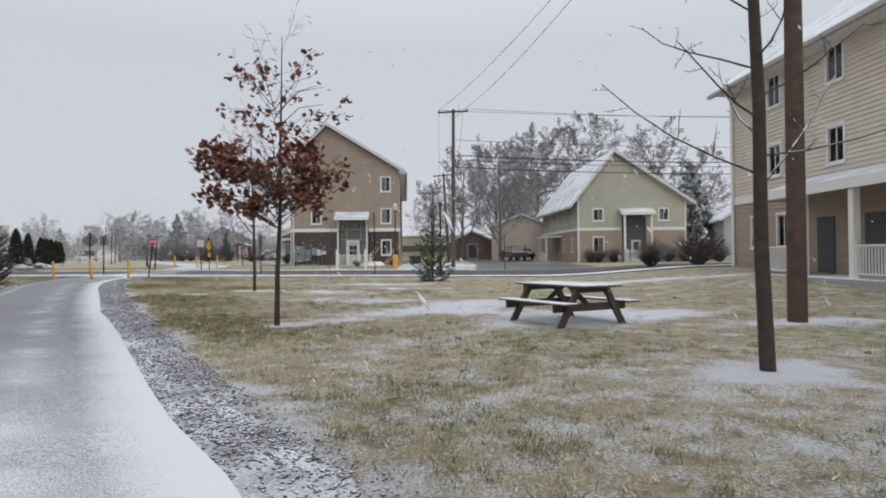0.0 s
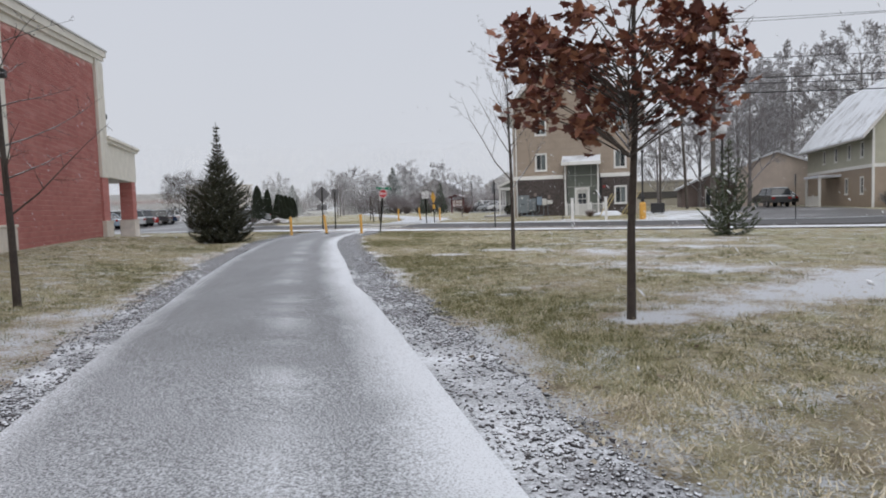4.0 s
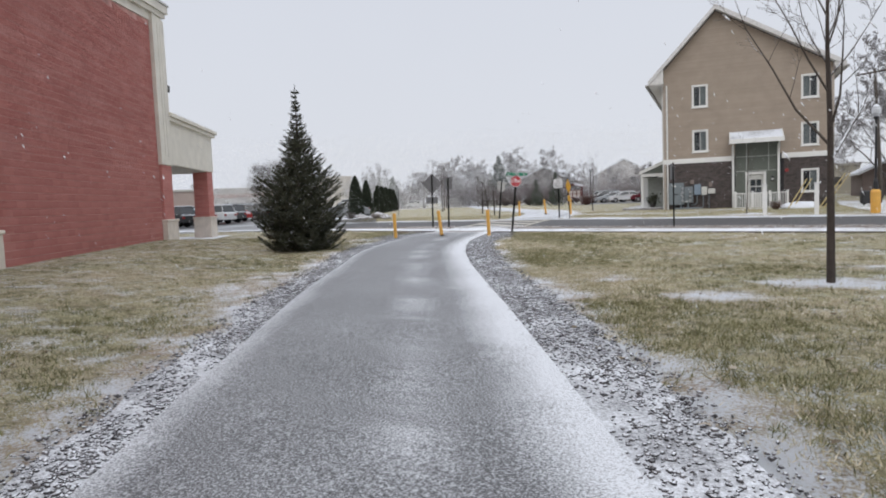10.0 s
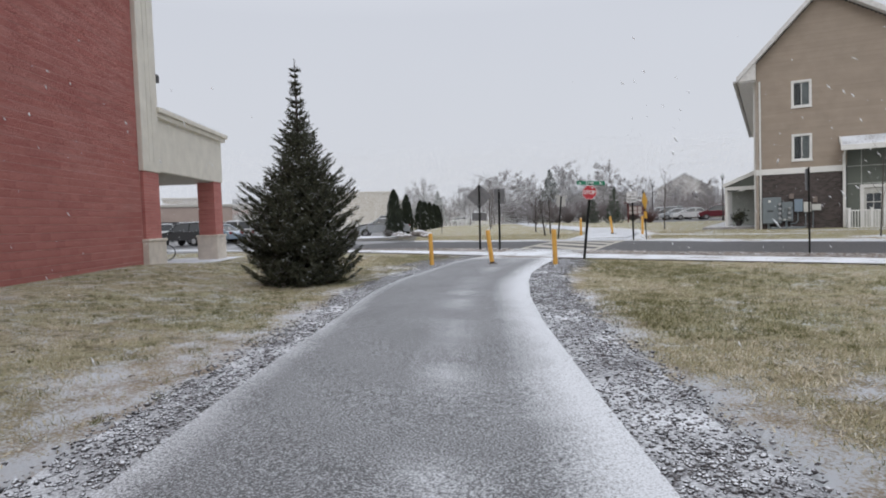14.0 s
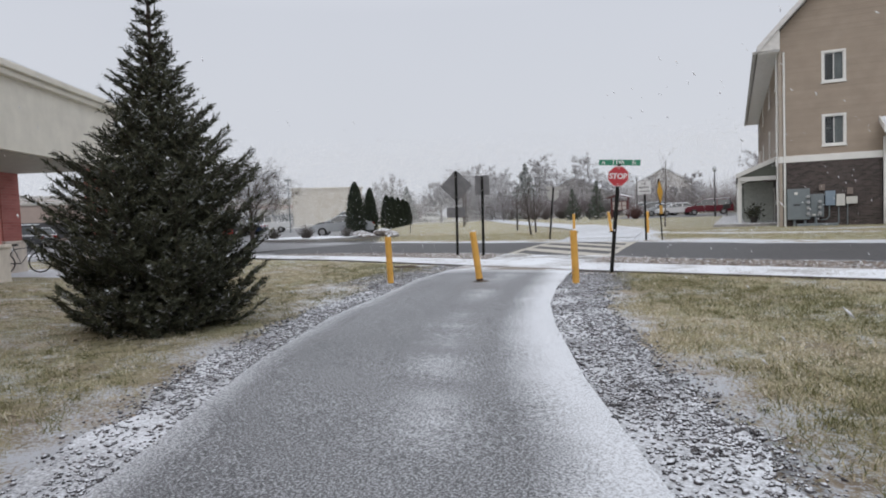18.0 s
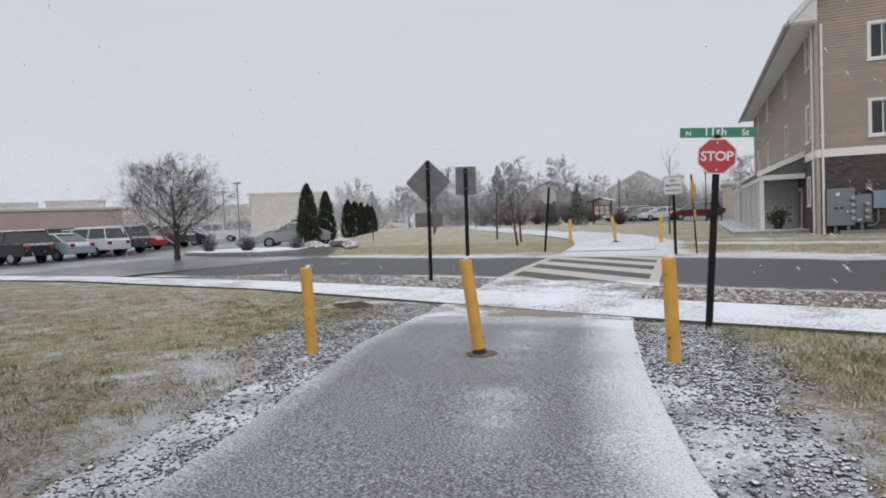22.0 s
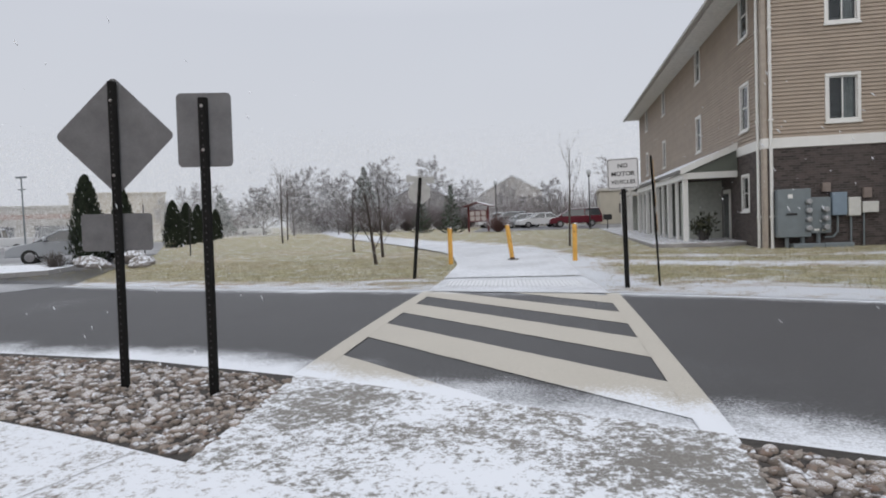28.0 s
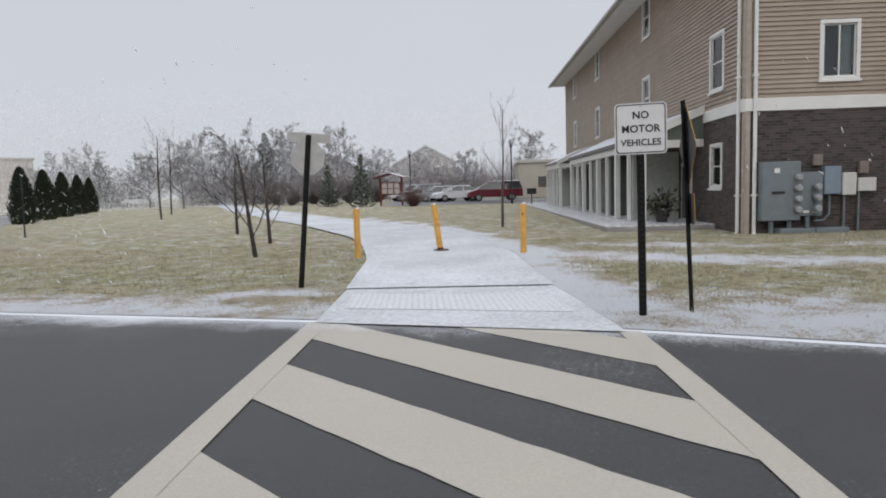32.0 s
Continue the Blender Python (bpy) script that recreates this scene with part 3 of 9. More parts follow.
def window(parent, M, w, h, trim=0.10, curtain=1, sash="slide", name="window"):
    """White-trimmed two-light window; M: middle of its sill on the wall face, outward is -y."""
    bm = boxes((-w / 2 - trim, -0.05, -trim, w / 2 + trim, 0.02, 0.0), (-w / 2 - trim, -0.05, h, w / 2 + trim, 0.02, h + trim),
               (-w / 2 - trim, -0.048, 0.0, -w / 2, 0.02, h), (w / 2, -0.048, 0.0, w / 2 + trim, 0.02, h), bevel=0.008)
    win = part(name, moved(bm, M), WHITE, parent)
    part("sill", moved(boxes((-w / 2 - trim - 0.03, -0.09, -trim - 0.03, w / 2 + trim + 0.03, -0.052, -trim + 0.03), bevel=0.006), M), WHITE, win)
    bar = 0.035
    rows = [(-w / 2, 0.0, 0, -w / 2 + bar, 0.05, h), (w / 2 - bar, 0.0, 0, w / 2, 0.05, h), (-w / 2 + bar, 0.0, 0, w / 2 - bar, 0.05, bar), (-w / 2 + bar, 0.0, h - bar, w / 2 - bar, 0.05, h)]
    rows.append((-bar / 2, 0.0, bar, bar / 2, 0.052, h - bar) if sash == "slide" else (-w / 2 + bar, 0.0, h / 2 - bar / 2, w / 2 - bar, 0.052, h / 2 + bar / 2))
    part("sash", moved(boxes(*rows), M), WHITE, win)
    if sash == "slide":
        panes = ((-w / 2 + bar, bar, -bar / 2, h - bar), (bar / 2, bar, w / 2 - bar, h - bar))
    else:
        panes = ((-w / 2 + bar, bar, w / 2 - bar, h / 2 - bar / 2), (-w / 2 + bar, h / 2 + bar / 2, w / 2 - bar, h - bar))
    for x0, z0, x1, z1 in panes:
        p = part("pane", moved(boxes((x0, 0.018, z0, x1, 0.026, z1)), M), PANE, win)
        p.visible_shadow = False
    # shallow box; the unlit room's darkness is its colour
    part("room", moved(boxes((-w / 2, 0.30, 0, w / 2, 0.31, h), (-w / 2 - 0.01, 0.06, 0, -w / 2, 0.3, h), (w / 2, 0.06, 0, w / 2 + 0.01, 0.3, h), (-w / 2, 0.06, h, w / 2, 0.3, h + 0.01), (-w / 2, 0.06, -0.01, w / 2, 0.3, 0)), M), DARK_BACKING, win)
    if curtain:
        bm = bmesh.new()
        k, a, b = 9, 0.04, w / 2 - bar
        for i in range(k):
            x0, x1 = a + (b - a) * i / k, a + (b - a) * (i + 1) / k
            y0, y1 = 0.12 + 0.02 * (i % 2), 0.12 + 0.02 * ((i + 1) % 2)
            bm.faces.new([bm.verts.new(p) for p in ((x0, y0, 0.02), (x1, y1, 0.02), (x1, y1, h - 0.02), (x0, y0, h - 0.02))])
        part("curtain", moved(bm, M @ Matrix.Diagonal((curtain, 1, 1, 1))), CURTAIN, win)
    return win


def spans(x0, x1, z0, z1, holes):
    """The lengths of a course from x0 to x1 that no hole interrupts."""
    cut = sorted((h[0], h[2]) for h in holes if h[1] < z1 - 0.001 and h[3] > z0 + 0.001)
    out, x = [], x0
    for a, b in cut:
        if a > x + 0.01:
            out.append((x, min(a, x1)))
        x = max(x, b)
    if x < x1 - 0.01:
        out.append((x, x1))
    return out


def core(x0, x1, z0, z1, holes, thick):
    """A wall with its openings through it."""
    bm = bmesh.new()
    zs = sorted({z0, z1, *[min(max(h[1], z0), z1) for h in holes], *[min(max(h[3], z0), z1) for h in holes]})
    for a, b in zip(zs, zs[1:]):
        for p, q in spans(x0, x1, a, b, holes):
            box(bm, p, 0, a, q, thick, b)
    return bm


def laps(parent, M, x0, x1, z0, z1, pitch, holes, material, edges=None, joined=False, name="siding_board"):
    """Lapped boards; edges(z) narrows the courses under a gable."""
    z = z0
    whole = bmesh.new() if joined else None
    while z < z1 - 0.01:
        t = min(z + pitch, z1)
        a, b = edges(t) if edges else (x0, x1)
        if b - a > 0.1:
            for p, q in spans(a, b, z, t, holes):
                bm = whole if joined else bmesh.new()
                v = [bm.verts.new(c) for c in ((p, -0.042, z), (q, -0.042, z), (q, -0.004, t + 0.012), (p, -0.004, t + 0.012), (p, 0.0, z), (q, 0.0, z), (q, 0.0, t + 0.012), (p, 0.0, t + 0.012))]
                for f in ((0, 1, 2, 3), (1, 0, 4, 5), (0, 3, 7, 4), (2, 1, 5, 6), (3, 2, 6, 7)):
                    bm.faces.new([v[i] for i in f])
                if not joined:
                    part(name, moved(bm, M), material, parent)
        z = t
    if joined:
        o = part(name, moved(whole, M), material, parent)
        o["kind"] = "stuff"


def siding(name, col, each=0.25):
    return plain(name, col, 0.55, var=0.10, scale=1.5, grain=25.0, bump=0.08, each=each)


TAN = siding("tan_vinyl_siding", (0.345, 0.28, 0.22), 0.18)
def dark_brick():
    m, n, l, b = nodes_of("dark_brown_brick")
    co = coords(n, l)
    sp, mp = n.new("ShaderNodeSeparateXYZ"), n.new("ShaderNodeCombineXYZ")
    l.new(co, sp.inputs[0])
    l.new(math_node(n, l, "ADD", sp.outputs["X"], sp.outputs["Y"]), mp.inputs["X"])
    l.new(sp.outputs["Z"], mp.inputs["Y"])
    br = n.new("ShaderNodeTexBrick")
    l.new(mp.outputs[0], br.inputs["Vector"])
    for k, v in (("Scale", 1.0), ("Mortar Size", 0.006), ("Brick Width", 0.22), ("Row Height", 0.073), ("Mortar Smooth", 0.3)):
        br.inputs[k].default_value = v
    br.inputs["Color1"].default_value = (0.036, 0.029, 0.028, 1)
    br.inputs["Color2"].default_value = (0.092, 0.072, 0.067, 1)
    br.inputs["Mortar"].default_value = (0.115, 0.103, 0.096, 1)
    c = mix_node(n, l, noise_node(n, l, co, 1.2, 5, 0.7, 0.5, 0.75, 0, 0.5), br.outputs["Color"], (0.11, 0.094, 0.09))
    l.new(c, b.inputs["Base Color"])
    b.inputs["Roughness"].default_value = 0.85
    bump_node(n, l, b, math_node(n, l, "ADD", math_node(n, l, "MULTIPLY", br.outputs["Fac"], -0.7), noise_node(n, l, co, 45, 3, 0.7)), 0.6, 0.012)
    return m


DARK = dark_brick()
CREAM = siding("cream_siding", (0.60, 0.55, 0.46), 0.12)
GREEN = siding("pale_green_siding", (0.45, 0.445, 0.355))
BROWN = siding("light_brown_siding", (0.36, 0.285, 0.215))
PANEL = plain("grey_green_panel", (0.12, 0.135, 0.115), 0.6, var=0.08, scale=2.0)
GREYBOX = plain("painted_grey_steel", (0.17, 0.20, 0.215), 0.45, var=0.1, scale=4.0)
BLUEBOX = plain("blue_grey_steel", (0.20, 0.26, 0.32), 0.45, var=0.1)
PALEBOX = plain("pale_plastic_box", (0.55, 0.55, 0.52), 0.5, var=0.08)
BLACK = plain("black_plastic", (0.02, 0.02, 0.021), 0.5)
METER = plain("meter_face", (0.35, 0.36, 0.37), 0.15, var=0.2, scale=20.0)


def shed_canopy(parent, M, x0, x1, out, z_wall, z_front, posts, ground_z, braces=True, near_wall=False):
    """Small shed roof on two posts over a door; outward is -y."""
    bm = bmesh.new()
    vs = [bm.verts.new(p) for p in ((x0, 0, z_wall), (x1, 0, z_wall), (x1, -out, z_front), (x0, -out, z_front), (x0, 0, z_wall - 0.12), (x1, 0, z_wall - 0.12), (x1, -out, z_front - 0.12), (x0, -out, z_front - 0.12))]
    for f in ((0, 1, 2, 3), (7, 6, 5, 4), (3, 2, 6, 7), (0, 3, 7, 4), (1, 5, 6, 2)):
        bm.faces.new([vs[i] for i in f])
    roof = part("canopy_roof", moved(bm, M), ROOF_SNOW, parent, "snow-covered shed roof over the entrance")
    part("fascia", moved(boxes((x0 - 0.05, -out - 0.04, z_front - 0.26, x1 + 0.05, -out, z_front + 0.02), bevel=0.01), M), WHITE, roof)
    for s in (x0, x1):
        bm = bmesh.new()
        prism(bm, [(0, z_wall + 0.03), (-out, z_front + 0.03), (-out, z_front - 0.25), (0, z_wall - 0.25)], 0, 0.05)
        R = Matrix(((0, 1, 0, s - 0.025), (1, 0, 0, 0), (0, 0, 1, 0), (0, 0, 0, 1)))
        part("rake_board", moved(bm, M @ R), WHITE, roof)
    for px in posts if near_wall else ():
        part("post", moved(boxes((px - 0.07, -0.26, ground_z, px + 0.07, -0.12, z_front - 0.35), bevel=0.012), M), WHITE, parent)
        arc = [(px, -0.19 - (out - 0.3) * (1 - math.cos(k * 0.26)), z_front - 1.05 + 0.85 * math.sin(k * 0.26)) for k in range(7)]
        part("brace", moved(tubes((arc, [0.055] * 7), n=5), M), WHITE, parent, "curved white canopy bracket")
    for px in () if near_wall else posts:
        part("post", moved(boxes((px - 0.09, -out + 0.15, ground_z, px + 0.09, -out + 0.33, z_front - 0.12), bevel=0.012), M), WHITE, parent)
        if braces:
            d = 0.55 if px < sum(posts) / 2 else -0.55
            part("brace", moved(tubes(([(px, -out + 0.24, z_front - 1.0), (px + d, -out + 0.24, z_front - 0.25)], [0.06, 0.06]), n=4), M), WHITE, parent)
    return roof


def railing(parent, M, x0, x1, y, z0, z1, posts=4, name="railing"):
    rail = part(name, moved(boxes((x0, y - 0.035, z1 - 0.08, x1, y + 0.035, z1 - 0.02), bevel=0.008), M), WHITE, parent, "white balustrade rail")
    part("bottom_rail", moved(boxes((x0, y - 0.03, z0 + 0.10, x1, y + 0.03, z0 + 0.15), bevel=0.008), M), WHITE, rail)
    for i in range(posts):
        x = x0 + (x1 - x0) * i / (posts - 1)
        part("newel", moved(boxes((x - 0.06, y - 0.06, z0 - 0.05, x + 0.06, y + 0.06, z1 + 0.05), (x - 0.075, y - 0.075, z1 + 0.05, x + 0.075, y + 0.075, z1 + 0.09), bevel=0.01), M), WHITE, rail)
    k = int((x1 - x0) / 0.125)
    for i in range(1, k):
        x = x0 + (x1 - x0) * i / k
        part("baluster", moved(boxes((x - 0.018, y - 0.018, z0 + 0.15, x + 0.018, y + 0.018, z1 - 0.08)), M), WHITE, rail)
    return rail


def gable_roof(parent, x0, xp, x1, z_eave_l, zp, z_eave_r, y0, y1, thick=0.22, mat=None):
    """Roof over an uneven gable; the outline runs eave, ridge, eave."""
    roof = None
    for nm, d0, d1, ya, yb, m in (("roof", 0.0, -thick, y0, y1, mat or ROOF_SNOW), ("rake_board", 0.03, -0.27, y0 - 0.05, y0 - 0.003, plain("grey_fascia", (0.60, 0.59, 0.58), 0.6))):
        for xa, za in ((x0, z_eave_l), (x1, z_eave_r)):
            bm = bmesh.new()
            prism(bm, [(xa, za + d0), (xp, zp + d0), (xp, zp + d1), (xa, za + d1)], ya, yb)
            o = part(nm if nm != "roof" else "roof_slope", bm, m, roof if nm != "roof" else parent, "pitched shingle roof slope whitened by snow" if nm == "roof" else "")
            roof = roof or o
    for xa, za in ((x0, z_eave_l), (x1, z_eave_r)):
        bm = bmesh.new()
        prism(bm, [(xa, za - thick - 0.004), (xp, zp - thick - 0.004), (xp, zp - thick - 0.03), (xa, za - thick - 0.03)], y0, y0 + 0.52)
        part("verge_soffit", bm, plain("soffit_white", (0.62, 0.61, 0.59)), roof)
    for x, z, s in ((x0, z_eave_l, -1), (x1, z_eave_r, 1)):
        part("gutter", boxes((x - 0.12 + s * 0.06, y0, z - thick - 0.10, x + 0.06 + s * 0.06, y1, z - thick + 0.04), bevel=0.02), plain("gutter_metal", (0.33, 0.32, 0.30), 0.5), roof)
    return roof


# ---- beige three-storey house at the crossing ----
HX0, HX1, HY, HB, HEND = -11.13, -1.13, 60.6, 0.55, 90.2
house = thing("apartment_house", pose(0, 0, 0), "three-storey apartment house, tan siding over dark brown base", "house")
F = pose(0, HY, 0)
W = pose(HX0, 0, 0, 0, 0, -90)  # west wall: local x runs to -y of the world
front_wins = [(-8.85, 4.53, 0.80, 1.30, 1), (-8.85, 7.50, 0.80, 1.30, 1), (-2.42, 4.53, 0.80, 1.30, -1), (-2.42, 7.50, 0.80, 1.30, -1), (-2.42, 1.60, 0.80, 1.30, 1)]
front_holes = [(x - w / 2, z, x + w / 2, z + h) for x, z, w, h, c in front_wins] + [(-6.72, HB, -4.10, 5.05)]
west_wins = [(y, z, 0.85, 1.45, 1) for y in (62.45, 69.6, 79.0, 86.2) for z in (4.6, 7.7)] + [(62.45, 1.88, 0.7, 1.10, 1)]
west_holes = [(-y - w / 2, z, -y + w / 2, z + h) for y, z, w, h, c in west_wins]
wall_f = part("wall", moved(core(HX0, HX1, HB - 0.3, 9.2, front_holes, 0.25), F), DARK_BACKING, house)
bm = bmesh.new()
prism(bm, [(HX0, 9.2), (HX1, 9.2), (HX1, 9.47), (-7.85, 13.58), (HX0, 10.10)], 0, 0.25)
part("gable_wall", moved(bm, F), DARK_BACKING, house)
wall_w = part("wall", moved(core(-HEND, -HY - 0.25, HB - 0.3, 9.3, west_holes, 0.25), W), DARK_BACKING, house)
part("wall", boxes((HX1 - 0.25, HY + 0.25, HB - 0.3, HX1, HEND, 9.3), (HX0 + 0.25, HEND - 0.25, HB - 0.3, HX1 - 0.25, HEND, 9.3)), TAN, house)


def gable_edges(z):
    a = HX0 if z < 10.08 else HX0 + (z - 10.08) * (3.28 / 3.50)
    b = HX1 if z < 9.45 else HX1 - (z - 9.45) * (6.72 / 4.13)
    return a, b


def brick_face(parent, M, x0, x1, z0, z1, holes):
    """A veneer of dark brick, left open at the holes."""
    bm = bmesh.new()
    cuts = sorted({z0, z1} | {z for h in holes for z in (h[1], h[3]) if z0 < z < z1})
    for a, b in zip(cuts, cuts[1:]):
        for p, q in spans(x0, x1, a, b, holes):
            box(bm, p, -0.025, a, q, 0.0, b)
    part("brick_veneer", moved(bm, M), DARK, parent, "dark brown brick veneer")


laps(wall_f, F, HX0, HX1, 4.06, 13.6, 0.118, front_holes, TAN, gable_edges)
brick_face(wall_f, F, HX0, HX1, HB - 0.1, 3.74, front_holes + [(-6.95, 0, -6.72, 9), (-4.1, 0, -3.9, 9)])
laps(wall_w, W, -HEND, -HY, 4.06, 9.3, 0.118, west_holes, TAN)
brick_face(wall_w, W, -HEND, -HY, HB - 0.1, 3.74, west_holes)
laps(wall_w, pose(HX1, 0, 0, 0, 0, 90), HY, HEND, HB, 9.3, 0.16, [], TAN, joined=True)
for a, b in ((HX0 - 0.03, -6.80), (-4.02, HX1 + 0.03)):
    part("band", moved(boxes((a, -0.06, 3.74, b, 0, 4.06), bevel=0.01), F), WHITE, house, "white belt board")
part("band", moved(boxes((-HEND, -0.06, 3.74, -HY + 0.03, 0, 4.06), bevel=0.01), W), WHITE, house, "white belt board")
for M, x in ((F, HX0 - 0.02), (F, HX1 - 0.10)):
    part("corner_board", moved(boxes((x, -0.045, HB - 0.1, x + 0.12, 0, 9.2)), M), plain("tan_corner_board", (0.38, 0.33, 0.28), 0.6), house)
part("corner_board", moved(boxes((-HY - 0.12, -0.045, HB - 0.1, -HY + 0.02, 0, 9.2)), W), plain("tan_corner_board", (0.38, 0.33, 0.28), 0.6), house)
gable_roof(house, -12.10, -7.85, -0.52, 9.33, 13.85, 9.35, HY - 0.55, HEND + 0.55, mat=SHINGLE)
for poly in ([(-12.08, 9.12), (HX0 + 0.02, 9.12), (HX0 + 0.02, 10.10), (-12.08, 9.13)], [(-0.54, 9.10), (HX1 - 0.02, 9.45), (HX1 - 0.02, 9.12)]):
    bm = bmesh.new()
    prism(bm, poly, HY - 0.53, HY - 0.02)
    part("eave_return", bm, plain("soffit_white", (0.62, 0.61, 0.59)), house, "boxed pale eave return")
part("soffit", boxes((-12.05, HY - 0.5, 9.05, HX0, HEND + 0.5, 9.09), (HX1, HY - 0.5, 9.05, -0.6, HEND + 0.5, 9.09)), plain("soffit_white", (0.5, 0.49, 0.46)), house)
for x, z, w, h, c in front_wins:
    window(house, F @ pose(x, 0, z), w, h, curtain=c)
for y, z, w, h, c in west_wins:
    window(house, W @ pose(-y, 0, z), w, h, curtain=0, sash="hung")
# downpipes at the corner
for M, x in ((F, HX0 + 0.20), (W, -HY - 0.22)):
    dp = part("downpipe", moved(tubes(([(x, -0.09, 9.05), (x, -0.09, 8.9), (x, -0.09, 8.5), (x, -0.09, HB + 0.12), (x - 0.02, -0.22, HB + 0.02)], [0.05] * 5), n=8), M), WHITE, house, "white downpipe")
    for z in (1.6, 4.6, 7.4):
        part("clip", moved(boxes((x - 0.07, -0.15, z, x + 0.07, -0.02, z + 0.05)), M), WHITE, dp)
# entrance bay with grey-green panels
bay = part("entrance_bay", moved(prism(bmesh.new(), [(-6.72, HB - 0.1), (-6.05, HB - 0.1), (-6.05, 2.90), (-4.97, 2.90), (-4.97, HB - 0.1), (-4.10, HB - 0.1), (-4.10, 5.05), (-6.72, 5.05)], 0, 0.2), F @ pose(0, 0.05, 0)), PANEL, house, "grey-green panelled entrance bay")
for z in (3.0, 3.95):
    part("batten", moved(boxes((-6.72, 0.035, z, -4.10, 0.05, z + 0.04)), F), plain("light_batten", (0.42, 0.44, 0.41)), bay)
for x in (-6.05, -4.75):
    part("batten", moved(boxes((x - 0.02, 0.037, 3.04, x + 0.02, 0.05, 5.05)), F), plain("light_batten", (0.42, 0.44, 0.41)), bay)
shed_canopy(house, F, -7.05, -4.0, 1.35, 5.62, 5.02, (-6.86, -4.2), HB, near_wall=True)
door = part("door", moved(boxes((-5.95, 0.10, HB, -5.07, 0.15, 2.78), bevel=0.01), F), plain("pale_door", (0.52, 0.52, 0.49), 0.5), house, "pale panelled entrance door with small panes")
part("door_frame", moved(boxes((-6.12, 0.0, HB, -5.95, 0.1, 2.95), (-5.07, 0.0, HB, -4.90, 0.1, 2.95), (-5.95, 0.0, 2.78, -5.07, 0.1, 2.95), bevel=0.01), F), WHITE, door)
for i in range(2):
    for j in range(2):
        part("pane", moved(boxes((-5.82 + i * 0.34, 0.085, 1.55 + j * 0.48, -5.52 + i * 0.34, 0.098, 1.97 + j * 0.48)), F), glass_mat(), door)
part("handle", moved(tubes(([(-5.16, 0.07, 1.45), (-5.16, 0.03, 1.45), (-5.26, 0.03, 1.45)], [0.015] * 3), n=6), F), plain("steel_handle", (0.4, 0.4, 0.4), 0.3, 0.9), door)
wl_ = part("wall_lamp", moved(boxes((-4.62, -0.08, 2.35, -4.46, 0.05, 2.62), bevel=0.02), F), BLACK, house)
part("lens", moved(boxes((-4.60, -0.10, 2.38, -4.48, -0.081, 2.50)), F), PALEBOX, wl_)
part("alarm_bell", moved(tubes(([(-3.72, -0.13, 2.95), (-3.72, -0.03, 2.95)], [0.11, 0.12]), n=12), F), plain("red_bell", (0.25, 0.03, 0.03), 0.4), house, "round red alarm bell")
part("porch_slab", moved(boxes((-7.0, -1.5, HB - 0.25, -3.5, 0.05, HB + 0.03), bevel=0.02), F), plain("porch_concrete", (0.36, 0.35, 0.33), 0.8, snow=0.5), house)
railing(house, F, -6.75, -3.8, -1.42, HB, 1.62, 4)
railing(house, F @ pose(-6.75, -1.42, 0, 0, 0, 90), 0.12, 1.3, 0, HB, 1.62, 2)

# utility meters on the front wall
meters = thing("meter_bank", pose(-10.0, HY - 0.03, HB), "grey steel electric meter bank fixed to the house wall", "meter")


def mbox(name, x0, z0, x1, z1, d, m, parent, label=""):
    return part(name, boxes((x0, -d, z0, x1, 0.0, z1), bevel=0.015), m, parent, label)


main_box = mbox("cabinet", -0.85, 0.42, 0.10, 1.90, 0.32, GREYBOX, meters, "large grey switch cabinet")
part("latch", boxes((-0.60, -0.35, 1.10, -0.30, -0.322, 1.16), bevel=0.005), BLACK, main_box)
part("notice", boxes((-0.55, -0.326, 1.62, -0.42, -0.321, 1.74)), WHITE, main_box)
rack = mbox("meter_rack", 0.12, 0.52, 0.68, 1.62, 0.26, GREYBOX, meters)
for i in range(2):
    for j in range(4 - i):
        x, z = 0.02 + i * 0.48, 1.50 - i * 0.25 - j * 0.27
        mt = part("meter", tubes(([(x, -0.34, z), (x, -0.44, z), (x, -0.47, z)], [0.085, 0.085, 0.06]), n=14), METER, rack, "round glass meter")
        part("collar", tubes(([(x, -0.26, z), (x, -0.345, z)], [0.10, 0.10]), n=14), GREYBOX, mt)
for x in (-0.02, 0.2, 0.42):
    part("tag", boxes((x, -0.268, 0.60, x + 0.14, -0.262, 0.66)), WHITE, rack)
for x, z0, z1 in ((-0.55, 0.0, 0.42), (-0.10, 0.0, 0.42), (0.35, 0.0, 0.52)):
    part("conduit", tubes(([(x, -0.16, z0), (x, -0.16, z1)], [0.06, 0.06]), n=8), GREYBOX, meters)
part("trough", boxes((-0.45, -0.45, -0.02, 0.42, -0.05, 0.22), (0.43, -0.45, -0.02, 1.25, -0.05, 0.22), bevel=0.02), GREYBOX, meters)
b3 = mbox("junction_box", 0.74, 1.05, 1.16, 1.75, 0.2, BLUEBOX, meters, "blue-grey junction box")
part("conduit", tubes(([(0.92, -0.1, 1.05), (0.92, -0.1, 0.55), (0.80, -0.1, 0.40), (0.55, -0.1, 0.38)], [0.03] * 4), n=8), GREYBOX, b3)
b4 = mbox("white_box", 1.20, 1.02, 1.55, 1.58, 0.18, PALEBOX, meters, "off-white utility box")
part("conduit", tubes(([(1.30, -0.08, 1.02), (1.30, -0.08, 0.2)], [0.03, 0.03]), n=8), GREYBOX, b4)
b5 = mbox("white_box", 1.60, 1.10, 2.05, 1.44, 0.16, PALEBOX, meters, "off-white utility box")
